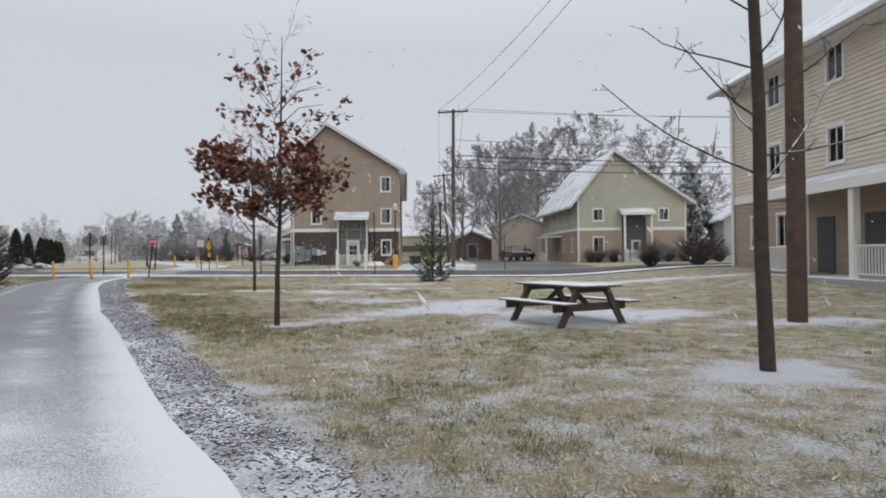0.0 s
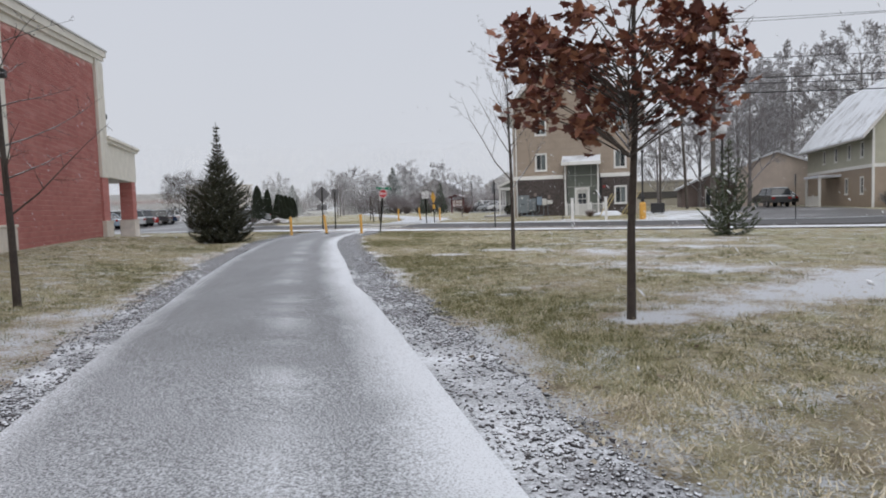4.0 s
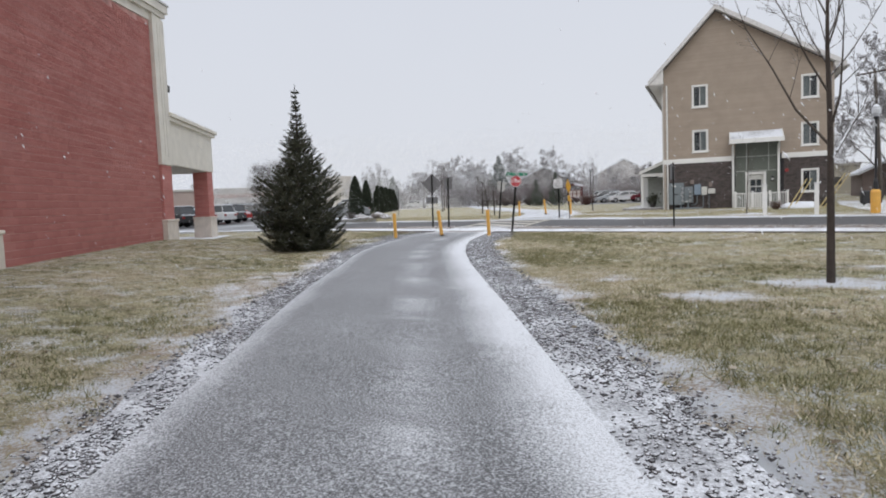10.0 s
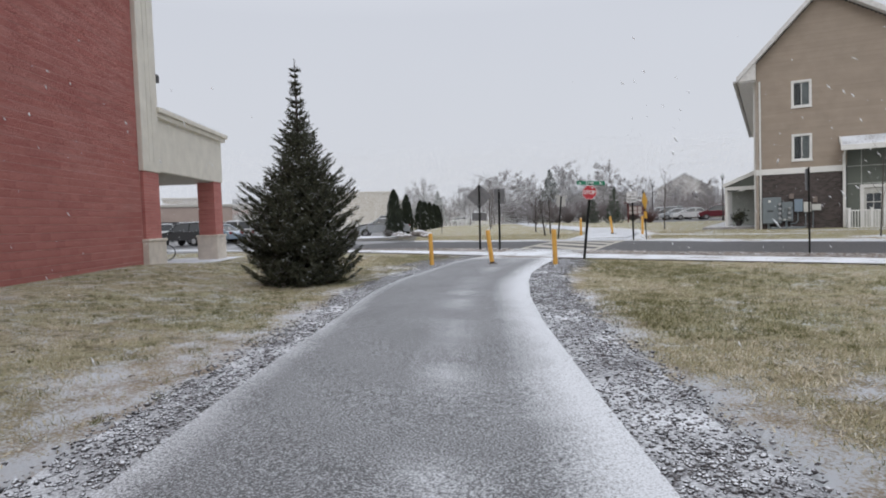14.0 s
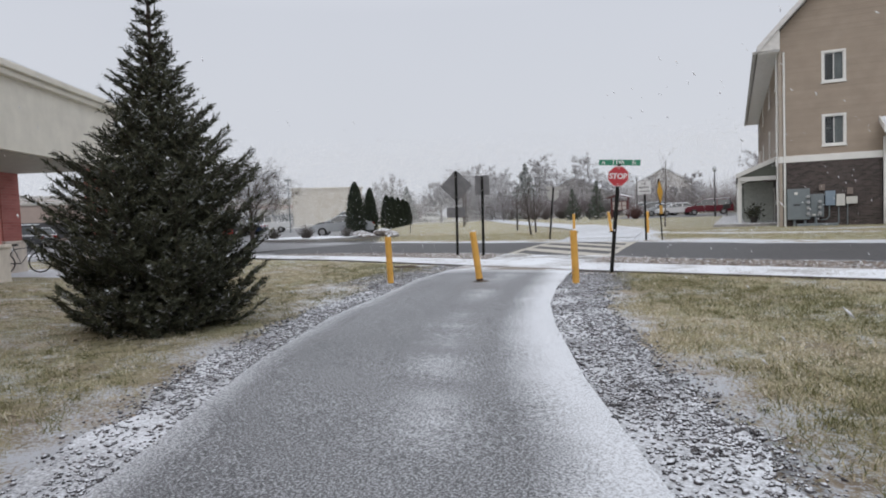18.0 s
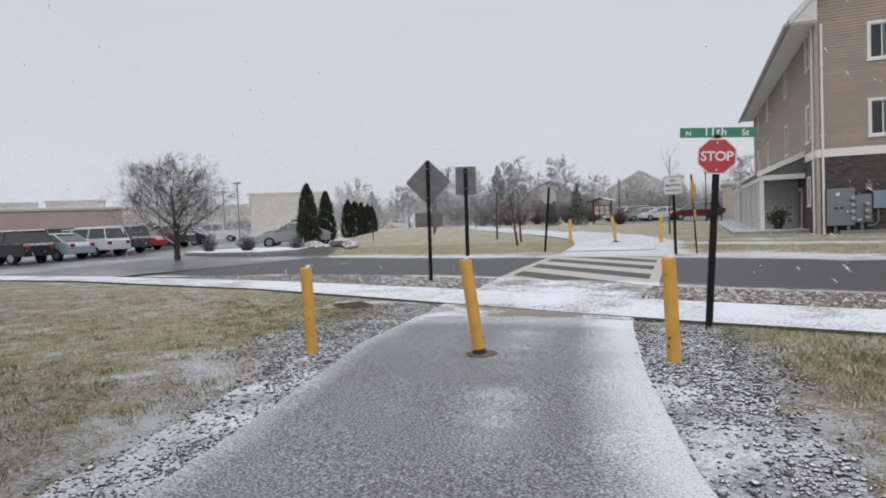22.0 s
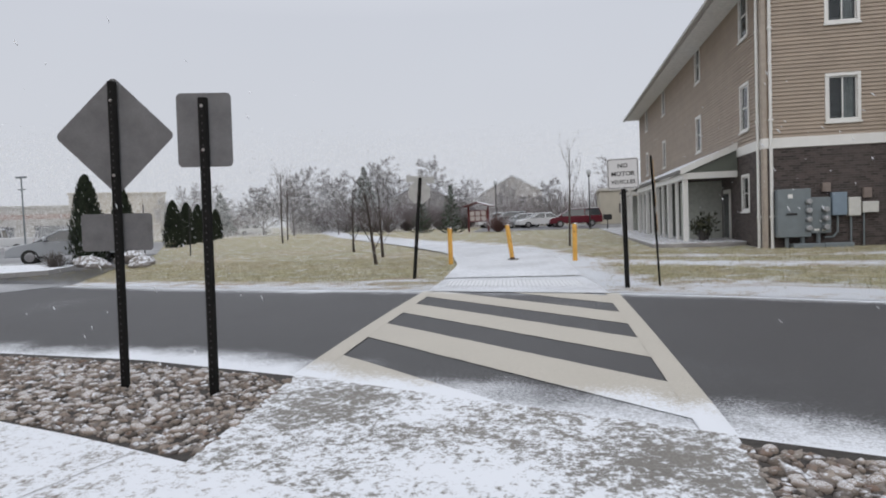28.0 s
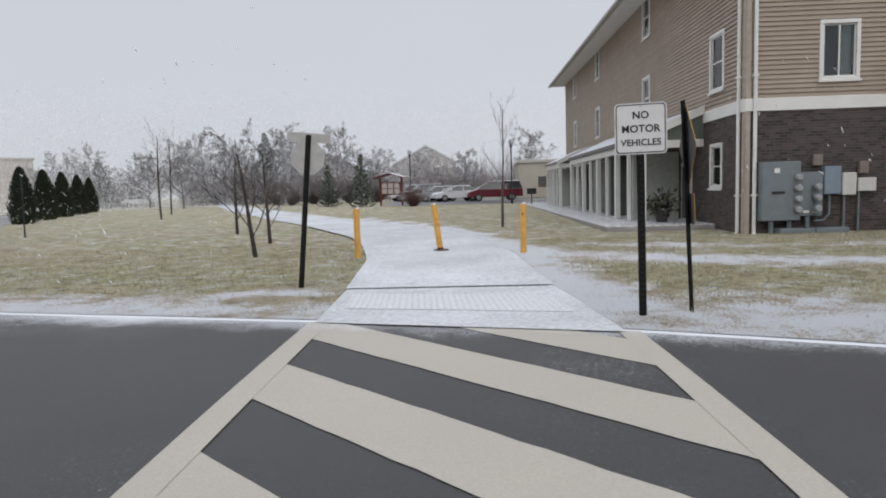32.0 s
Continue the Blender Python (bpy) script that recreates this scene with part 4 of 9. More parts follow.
part("conduit", tubes(([(1.66, -0.08, 1.10), (1.66, -0.08, 0.02)], [0.025, 0.025]), n=8), GREYBOX, b5)
mbox("small_box", 0.50, 1.78, 0.74, 2.06, 0.12, plain("taupe_box", (0.21, 0.17, 0.15)), meters)
mbox("small_box", 1.65, 1.55, 1.88, 1.86, 0.12, plain("taupe_box", (0.21, 0.17, 0.15)), meters)

# porches along the west wall
for y0, n_posts, step in ((63.6, 5, 3.3), (81.0, 3, 2.8)):
    y1 = y0 + step * (n_posts - 1)
    porch = part("porch_roof", bmesh.new(), SHINGLE, house, "lean-to porch roof of grey shingles")
    bm = bmesh.new()
    prism(bm, [(HX0 - 0.03, 4.25), (HX0 - 1.95, 3.42), (HX0 - 1.95, 3.28), (HX0 - 0.03, 4.05)], y0 - 0.25, y1 + 0.25)
    bm.to_mesh(porch.data)
    bm.free()
    part("beam", boxes((HX0 - 1.86, y0 - 0.2, 3.05, HX0 - 1.70, y1 + 0.2, 3.28), (HX0 - 1.70, y0 - 0.2, 3.05, HX0 - 0.03, y0 - 0.08, 3.28), bevel=0.01), WHITE, porch)
    bm = bmesh.new()
    prism(bm, [(HX0 - 0.03, 4.28), (HX0 - 1.98, 3.44), (HX0 - 1.98, 3.22), (HX0 - 0.03, 4.02)], y0 - 0.30, y0 - 0.255)
    part("rake_board", bm, WHITE, porch)
    bm = bmesh.new()
    prism(bm, [(HX0 - 0.03, 4.02), (HX0 - 1.80, 3.29), (HX0 - 0.03, 3.29)], y0 - 0.2, y0 - 0.1)
    part("gable_infill", bm, PANEL, porch)
    for i in range(n_posts):
        y = y0 + step * i
        part("post", boxes((HX0 - 1.87, y - 0.09, HB, HX0 - 1.69, y + 0.09, 3.05), bevel=0.012), WHITE, porch)
        if i < n_posts - 1:
            ym = y + step * 0.5
            part("screen_wall", boxes((HX0 - 1.55, y + step * 0.62, HB + 0.02, HX0 - 0.04, y + step * 0.67, 3.03)), PANEL if i % 2 else plain("pale_screen", (0.42, 0.44, 0.40)), porch)
            part("porch_door", boxes((HX0 - 0.10, ym - 0.95, HB + 0.06, HX0 - 0.035, ym - 0.05, 2.65), bevel=0.008), plain("pale_door", (0.52, 0.52, 0.49), 0.5), porch)
            part("storm_glass", boxes((HX0 - 0.115, ym - 0.85, HB + 0.3, HX0 - 0.102, ym - 0.15, 2.5)), glass_mat(), porch)
            part("inner_post", boxes((HX0 - 1.84, ym - 0.06, HB, HX0 - 1.72, ym + 0.06, 3.05), bevel=0.01), WHITE, porch)
walkway = tagged(part("walkway", boxes((HX0 - 3.1, 62.4, 0.3, HX0 - 0.03, 93.0, 0.80), bevel=0.02), plain("damp_walkway", (0.30, 0.29, 0.285), 0.6, var=0.25, scale=2.0, snow=0.12), None), "damp concrete walkway along the porches", "walkway", kind="structure")


def rebase(e, x, y, z):
    """Put a thing's Empty at its base, its parts staying where they are."""
    e.matrix_world = pose(x, y, z)
    for c in e.children:
        c.matrix_parent_inverse = Matrix.Translation((-x, -y, -z))


rebase(house, -6.1, 60.6, 0.55)
SKEW = pose(-11.13, 60.6, 0, 0, 0, 1.6) @ pose(11.13, -60.6, 0)  # the house stands a little askew to the street
for o in (house, meters, walkway):
    o.matrix_world = SKEW @ o.matrix_world

# ---- pale green house across the side street ----
gh = thing("house", pose(0, 0, 0), "two-storey house, pale green siding over light brown, snowy roof", "house")
GX0, GX1, GYF, GB = 15.5, 25.7, 60.4, 0.6
GF = pose(0, GYF, 0)
GW = pose(GX0, 0, 0, 0, 0, -90)
g_wins = [(17.4, 4.55, 0.85, 1.05, 1), (23.6, 4.55, 0.85, 1.05, -1), (17.4, 1.65, 0.9, 1.30, 1)]
g_holes = [(x - w / 2, z, x + w / 2, z + h) for x, z, w, h, c in g_wins] + [(19.6, GB, 21.9, 5.0)]
gs_wins = [(62.6, 4.5, 0.6, 1.1, 0), (65.6, 4.5, 0.6, 1.1, 0), (69.0, 4.5, 0.6, 1.1, 0), (72.4, 4.5, 0.6, 1.1, 0), (62.6, 1.7, 0.6, 1.2, 0), (66.2, 1.7, 0.6, 1.2, 0)]
gs_holes = [(-y - w / 2, z, -y + w / 2, z + h) for y, z, w, h, c in gs_wins]
gw_f = part("wall", moved(core(GX0, GX1, GB - 0.4, 6.5, g_holes, 0.25), GF), GREEN, gh)
gw_s = part("wall", moved(core(-78, -GYF - 0.25, GB - 0.4, 6.5, gs_holes, 0.25), GW), GREEN, gh)
part("wall", boxes((GX1 - 0.25, GYF + 0.25, GB - 0.4, GX1, 78, 6.5), (GX0 + 0.25, 77.75, GB - 0.4, GX1 - 0.25, 78, 6.5)), GREEN, gh)
bm = bmesh.new()
prism(bm, [(GX0, 6.5), (GX1, 6.5), (18.9, 10.75)], 0, 0.25)
part("gable_wall", moved(bm, GF), GREEN, gh)
laps(gw_f, GF, GX0, GX1, 3.86, 10.7, 0.2, g_holes, GREEN, lambda z: (GX0, GX1) if z < 6.5 else (GX0 + (z - 6.5) * 0.8, GX1 - (z - 6.5) * 1.6), joined=True)
laps(gw_f, GF, GX0, GX1, GB - 0.1, 3.6, 0.2, g_holes, BROWN, joined=True)
laps(gw_s, GW, -78, -GYF, 3.86, 6.5, 0.2, gs_holes, GREEN, joined=True)
laps(gw_s, GW, -78, -GYF, GB - 0.1, 3.6, 0.2, gs_holes, BROWN, joined=True)
for a, b in ((GX0 - 0.03, 19.5), (22.0, GX1)):
    part("band", moved(boxes((a, -0.06, 3.6, b, 0, 3.86)), GF), WHITE, gh)
part("band", moved(boxes((-78, -0.06, 3.6, -GYF + 0.03, 0, 3.86)), GW), WHITE, gh)
for M, x in ((GF, GX0 - 0.02), (GF, GX1 - 0.10), (GW, -GYF - 0.1)):
    part("corner_board", moved(boxes((x, -0.045, GB - 0.1, x + 0.12, 0, 6.5)), M), WHITE, gh)
gable_roof(gh, GX0 - 0.8, 18.9, GX1 + 0.8, 5.95, 11.15, 6.15, GYF - 0.5, 78.5)
for x, z, w, h, c in g_wins:
    window(gh, GF @ pose(x, 0, z), w, h, curtain=c)
for y, z, w, h, c in gs_wins:
    window(gh, GW @ pose(-y, 0, z), w, h, curtain=0, sash="hung")
part("entrance_bay", moved(core(19.6, 21.9, GB, 5.0, [], 0.2), GF @ pose(0, 0.05, 0)), plain("slate_panel", (0.07, 0.075, 0.085), 0.6), gh, "dark slate panelled entrance bay")
shed_canopy(gh, GF, 19.3, 22.4, 1.2, 5.7, 5.25, (19.6, 22.1), GB, braces=False)
gd = part("door", moved(boxes((20.5, 0.0, GB, 21.4, 0.05, 2.7)), GF), plain("pale_door", (0.52, 0.52, 0.49), 0.5), gh)
part("pane", moved(boxes((20.7, -0.015, 1.5, 21.2, -0.002, 2.5)), GF), glass_mat(), gd)
railing(gh, GF, 19.7, 22.2, -1.3, GB, 1.75, 3)
gp = part("porch_roof", moved(boxes((-72, -1.8, 3.15, -67.5, 0, 3.35)), GW), ROOF_SNOW, gh, "snowy lean-to porch roof")
for y in (-71.8, -67.7):
    part("post", moved(boxes((y - 0.09, -1.7, GB, y + 0.09, -1.52, 3.15)), GW), WHITE, gp)
railing(gp, GW, -71.7, -67.8, -1.6, GB, 1.6, 3)
rebase(gh, 20.6, 60.4, 0.6)

# ---- long cream building beside the park ----
tb = thing("apartment_building", pose(0, 0, 0), "long three-storey building, cream siding over tan, white porch", "house")
TX, TY1, TY0, TB = 15.9, 31.4, -6.0, 0.72
TW = pose(TX, 0, 0, 0, 0, -90)
t_wins = [(y, z, 0.85, 1.25, 1) for y in (27.6, 23.6, 19.0, 14.5, 10.0, 5.5) for z in (4.75, 7.68)] + [(29.1, 1.75, 0.85, 1.3, 1), (27.0, 1.75, 0.85, 1.3, 1)]
t_holes = [(-y - w / 2, z, -y + w / 2, z + h) for y, z, w, h, c in t_wins]
tw = part("wall", moved(core(-TY1, -TY0, TB - 0.6, 9.3, t_holes, 0.25), TW), CREAM, tb)
part("wall", boxes((TX + 0.25, TY1 - 0.25, TB - 0.6, TX + 11, TY1, 9.3), (TX + 0.25, TY0, TB - 0.6, TX + 11, TY0 + 0.25, 9.3), (TX + 11, TY0, TB - 0.6, TX + 11.25, TY1, 9.3)), CREAM, tb)
laps(tw, TW, -TY1, -18, 4.06, 9.3, 0.17, t_holes, CREAM)
laps(tw, TW, -TY1, -18, TB - 0.1, 3.74, 0.17, t_holes, BROWN)
laps(tw, TW, -18, -TY0, 4.06, 9.3, 0.17, t_holes, CREAM, joined=True)
laps(tw, TW, -18, -TY0, TB - 0.1, 3.74, 0.17, t_holes, BROWN, joined=True)
part("band", moved(boxes((-TY1, -0.06, 3.74, -TY0, 0, 4.06), bevel=0.01), TW), WHITE, tb)
part("corner_board", moved(boxes((-TY1 - 0.02, -0.045, TB - 0.1, -TY1 + 0.12, 0, 9.3)), TW), WHITE, tb)
part("downpipe", moved(tubes(([(-TY1 + 0.3, -0.45, 9.1), (-TY1 + 0.3, -0.09, 8.6), (-TY1 + 0.3, -0.09, TB)], [0.05] * 3), n=8), TW), WHITE, tb)
for xa in (TX + 12, TX - 0.75):
    bm = bmesh.new()
    prism(bm, [(xa, 9.25), (TX + 5.6, 13.6), (TX + 5.6, 13.38), (xa, 9.03)], TY0 - 0.5, TY1 + 0.6)
    tr_ = part("roof_slope", bm, ROOF_SNOW, tb, "pitched roof slope whitened by snow")
part("gutter", boxes((TX - 0.88, TY0 - 0.5, 8.98, TX - 0.72, TY1 + 0.6, 9.16), bevel=0.02), plain("gutter_metal", (0.33, 0.32, 0.30), 0.5), tr_)
part("soffit", boxes((TX - 0.72, TY0, 8.97, TX, TY1, 9.01)), plain("soffit_white", (0.5, 0.49, 0.46)), tb)
bm = bmesh.new()
prism(bm, [(TX + 0.02, 9.1), (TX + 11.2, 9.1), (TX + 5.6, 13.3)], TY1 - 0.25, TY1)
part("gable_wall", bm, CREAM, tb)
for y, z, w, h, c in t_wins:
    window(tb, TW @ pose(-y, 0, z), w, h, curtain=c)
tp = part("porch_roof", bmesh.new(), ROOF_SNOW, tb, "long lean-to porch roof under snow")
bm = bmesh.new()
prism(bm, [(TX - 0.03, 4.35), (TX - 1.9, 3.75), (TX - 1.9, 3.62), (TX - 0.03, 4.2)], TY0, 25.7)
bm.to_mesh(tp.data)
bm.free()
part("fascia", boxes((TX - 1.95, TY0, 3.45, TX - 1.9, 25.75, 3.8), (TX - 1.9, 25.7, 3.45, TX - 0.03, 25.75, 3.72), bevel=0.01), WHITE, tp)
y = 25.4
while y > -5:
    part("post", boxes((TX - 1.85, y - 0.12, TB - 0.1, TX - 1.61, y + 0.12, 3.5), bevel=0.015), WHITE, tp)
    y -= 2.6
PR = pose(TX - 1.73, 0, 0, 0, 0, -90)
for a, b in ((-25.3, -22.95), (-20.1, -17.75), (-14.9, -12.5)):
    railing(tp, PR, a, b, 0, TB, 1.75, 2)
for y in (24.2, 21.6, 16.4, 11.2):
    part("porch_door", boxes((TX - 0.07, y - 0.5, TB, TX - 0.03, y + 0.5, 2.8), bevel=0.008), plain("slate_panel", (0.07, 0.075, 0.085), 0.6), tp)
part("porch_slab", boxes((TX - 2.0, TY0, TB - 0.5, TX - 0.03, 25.7, TB - 0.02), bevel=0.02), plain("porch_concrete", (0.36, 0.35, 0.33), 0.8, snow=0.5), tb)
rebase(tb, 21.5, 12.0, 0.7)

# ---- red brick store ----
def brick_mat():
    m, n, l, b = nodes_of("red_brick")
    co = coords(n, l)
    mp = n.new("ShaderNodeCombineXYZ")
    sp = n.new("ShaderNodeSeparateXYZ")
    l.new(co, sp.inputs[0])
    l.new(math_node(n, l, "ADD", sp.outputs["X"], sp.outputs["Y"]), mp.inputs["X"])
    l.new(sp.outputs["Z"], mp.inputs["Y"])
    br = n.new("ShaderNodeTexBrick")
    l.new(mp.outputs[0], br.inputs["Vector"])
    for k, v in (("Scale", 1.0), ("Mortar Size", 0.006), ("Brick Width", 0.40), ("Row Height", 0.10), ("Bias", 0.0), ("Mortar Smooth", 0.2)):
        br.inputs[k].default_value = v
    br.inputs["Color1"].default_value = (0.38, 0.115, 0.10, 1)
    br.inputs["Color2"].default_value = (0.48, 0.165, 0.145, 1)
    br.inputs["Mortar"].default_value = (0.44, 0.27, 0.25, 1)
    rows = n.new("ShaderNodeMapping")
    rows.inputs["Scale"].default_value = (0.12, 0.12, 3.2)
    l.new(co, rows.inputs["Vector"])
    c = mix_node(n, l, noise_node(n, l, rows.outputs[0], 1.0, 3, 0.6, 0.35, 0.65, 0, 0.45), br.outputs["Color"], (0.56, 0.25, 0.225))
    c = mix_node(n, l, noise_node(n, l, co, 0.5, 4, 0.6, 0.4, 0.7, 0, 0.35), c, (0.32, 0.10, 0.09))
    l.new(c, b.inputs["Base Color"])
    b.inputs["Roughness"].default_value = 0.85
    bump_node(n, l, b, math_node(n, l, "ADD", math_node(n, l, "MULTIPLY", br.outputs["Fac"], -0.6), noise_node(n, l, co, 40, 3, 0.7)), 0.5, 0.01)
    return m


BRICK = brick_mat()


def brick_piece_mat():
    m, n, l, b = nodes_of("red_brick_piece")
    geo, oi = n.new("ShaderNodeNewGeometry"), n.new("ShaderNodeObjectInfo")
    co = coords(n, l)
    c = mix_node(n, l, math_node(n, l, "FRACT", math_node(n, l, "ADD", geo.outputs["Random Per Island"], oi.outputs["Random"])), (0.42, 0.135, 0.118), (0.52, 0.19, 0.165))
    rows = n.new("ShaderNodeMapping")
    rows.inputs["Scale"].default_value = (0.35, 0.35, 4.2)
    l.new(co, rows.inputs["Vector"])
    c = mix_node(n, l, noise_node(n, l, rows.outputs[0], 1.0, 4, 0.65, 0.42, 0.66, 0, 0.5), c, (0.62, 0.33, 0.295))
    c = mix_node(n, l, noise_node(n, l, co, 0.5, 4, 0.6, 0.4, 0.7, 0, 0.35), c, (0.30, 0.09, 0.08))
    g = noise_node(n, l, co, 40, 3, 0.7)
    l.new(mix_node(n, l, math_node(n, l, "MULTIPLY", g, 0.2), c, (0.2, 0.06, 0.055)), b.inputs["Base Color"])
    b.inputs["Roughness"].default_value = 0.88
    bump_node(n, l, b, math_node(n, l, "ADD", g, noise_node(n, l, co, 11, 4, 0.7)), 0.8, 0.02)
    return m


BRICK_PIECE = brick_piece_mat()
MORTAR = plain("pale_red_mortar", (0.57, 0.31, 0.28), 0.95, var=0.4, scale=0.9)
STUCCO = plain("cream_stucco", (0.72, 0.69, 0.62), 0.85, var=0.10, scale=1.5, grain=120.0)
STONE = plain("cast_stone", (0.66, 0.60, 0.53), 0.85, var=0.15, scale=3.0)
store = thing("store_building", pose(-28.15, 33.36, 0.55, 0, 0, -60.1) @ Matrix.Diagonal((0.86, 1.0, 0.963, 1.0)), "large red brick store with cream pilasters and entrance canopy", "store")


def top_of(x):
    return 9.55 - 0.082 * x


def sloped(x0, x1, y0, y1, dz0, dz1):
    """A band that follows the sloping parapet."""
    bm = bmesh.new()
    prism(bm, [(x0, top_of(x0) + dz0), (x1, top_of(x1) + dz0), (x1, top_of(x1) + dz1), (x0, top_of(x0) + dz1)], y0, y1)
    return bm


bm = bmesh.new()
prism(bm, [(0.3, -0.5), (45, -0.5), (45, top_of(45)), (0.3, top_of(0.3))], -0.4, 0)
store_wall = part("wall", bm, MORTAR, store)
part("wall", boxes((-0.1, -26, -0.3, 0.3, -0.4, 9.2), (44.6, -26, -0.3, 45, -0.4, 5.5), (0.3, -26, -0.3, 44.6, -25.6, 5.5)), BRICK, store)
part("plinth", boxes((0.4, 0.0, -0.5, 44.5, 0.035, 0.06)), plain("dark_plinth", (0.26, 0.115, 0.10), 0.9, var=0.25), store)
bm = bmesh.new()
prism(bm, [(-0.1, 9.3), (45, 5.6), (45, 5.4), (-0.1, 9.1)], -25.6, -0.4)
part("roof", bm, ROOF_SNOW, store)
cn = part("cornice", sloped(-1.45, 45, -0.45, 0.30, 0.30, 0.62), STUCCO, store, "stepped cream cornice along the parapet")
part("moulding", sloped(-1.35, 45, -0.40, 0.20, 0.10, 0.30), STUCCO, cn)
part("coping", sloped(-1.5, 45, -0.50, 0.36, 0.62, 0.70), plain("snowy_coping", (0.5, 0.5, 0.49), 0.7, snow=0.9), cn)
part("frieze", sloped(-1.05, 45, -0.02, 0.06, -0.22, 0.10), STUCCO, store)
for x0, x1, pr in ((-1.20, 0.35, 0.16), (13.50, 15.20, 0.10), (28.0, 29.7, 0.10)):
    t = top_of((x0 + x1) / 2) + 0.05
    y0 = -0.55 if x0 < 0 else 0.0
    pil = part("pilaster", boxes((x0, y0, 3.35, x1, pr, t), bevel=0.02), STUCCO, store, "cream stucco pilaster")
    part("groove", boxes((x0 + 0.55, pr, 3.7, x0 + 0.62, pr + 0.012, t - 0.3), (x1 - 0.62, pr, 3.7, x1 - 0.55, pr + 0.012, t - 0.3)), STUCCO, pil)
    part("brick_pier", boxes((x0 + 0.08, y0, 1.0, x1 - 0.08, pr - 0.06, 3.35)), BRICK, pil)
    part("stone_base", boxes((x0 - 0.04, y0 - 0.04, -0.5, x1 + 0.04, pr + 0.05, 0.92), (x0 - 0.08, y0 - 0.06, 0.92, x1 + 0.08, pr + 0.09, 1.02), bevel=0.02), STONE, pil, "pale cast-stone pier base")
    if x0 < 20:
        lx = x0 - 0.16 if x0 < 0 else (x0 + x1) / 2
        ly = pr - 0.15 if x0 < 0 else pr + 0.16
        lz = 6.62 if x0 < 0 else 6.05
        lamp = part("wall_lamp", boxes((lx - 0.16, ly - 0.16, lz, lx + 0.16, ly + 0.16, lz + 0.30), bevel=0.04), BLACK, pil, "dark cylindrical wall lamp")
        part("bracket", boxes((min(lx, (x0 + x1) / 2) - 0.0, ly - 0.3 if x0 > 0 else ly - 0.03, lz + 0.10, min(lx, (x0 + x1) / 2) + 0.2, ly, lz + 0.20)), BLACK, lamp)
can = part("canopy", boxes((-9.35, -4.2, 3.45, -1.05, 0.02, 5.35)), STUCCO, store, "deep cream entrance canopy")
part("canopy_cornice", boxes((-9.55, -4.4, 5.35, -1.05, 0.18, 5.52), (-9.65, -4.5, 5.52, -1.05, 0.28, 5.70), bevel=0.02), STUCCO, can)
part("canopy_snow", boxes((-9.6, -4.45, 5.70, -1.6, 0.22, 5.74)), SNOW_MAT, can)
# shade under the canopy is put into this darker cream
part("soffit", boxes((-9.25, -4.1, 3.41, -1.6, -0.08, 3.45)), plain("shade_toned_soffit", (0.35, 0.34, 0.31)), can)
for y in (-0.75, -4.15):
    col = part("column", boxes((-9.3, y, 1.0, -8.1, y + 0.72, 3.45)), BRICK, can, "square red brick column")
    part("stone_base", boxes((-9.4, y - 0.08, -0.5, -8.0, y + 0.80, 0.92), (-9.44, y - 0.12, 0.92, -7.96, y + 0.84, 1.02), bevel=0.02), STONE, col)
part("kerb_slab", boxes((-10.2, -5.0, -0.5, 0.3, 0.6, -0.10), bevel=0.02), plain("porch_concrete", (0.36, 0.35, 0.33), 0.8, snow=0.5), store)

# ---- crossing ----
def flat(name, poly, lift, material, parent=None, label="", on_road=False):
    """A thin sheet on the ground or on the road, cut from a polygon."""
    bm = bmesh.new()
    bm.faces.new([bm.verts.new((x, y, 0)) for x, y in poly])
    es = [e for e in bm.edges if e.calc_length() > 0.7]
    bmesh.ops.triangulate(bm, faces=bm.faces)
    for _ in range(3):
        long = [e for e in bm.edges if e.calc_length() > 0.8]
        if long:
            bmesh.ops.subdivide_edges(bm, edges=long, cuts=1)
            bmesh.ops.triangulate(bm, faces=bm.faces)
    for v in bm.verts:
        x, y = v.co.x, v.co.y
        z = gz(x, y)
        if on_road:
            a, b = float(CURB_NEAR(x)), float(CURB_FAR(x))
            k = min(max((y - a) / (b - a), 0), 1)
            z += -0.05 + 0.048 * k + 0.03 * (1 - (2 * k - 1) ** 2)
        v.co.z = z + lift
    return part(name, bm, material, parent, label)


crosswalk = thing("crosswalk", pose(-18.0, 46.8, gz(-18, 46.8)), "worn white zebra crossing painted on the wet asphalt", "crosswalk", kind="structure")


def flat_on(name, poly, lift, material):
    o = curbed(flat(name, poly, lift, material, crosswalk, "", True))
    o.matrix_parent_inverse = crosswalk.matrix_world.inverted()
    return o


flat_on("edge_line", [(-19.80, 50.75), (-19.56, 50.72), (-19.40, 44.35), (-19.64, 44.40)], 0.010, PAINT)
flat_on("edge_line", [(-16.46, 50.1), (-16.24, 50.05), (-15.92, 43.1), (-16.14, 43.15)], 0.010, PAINT)
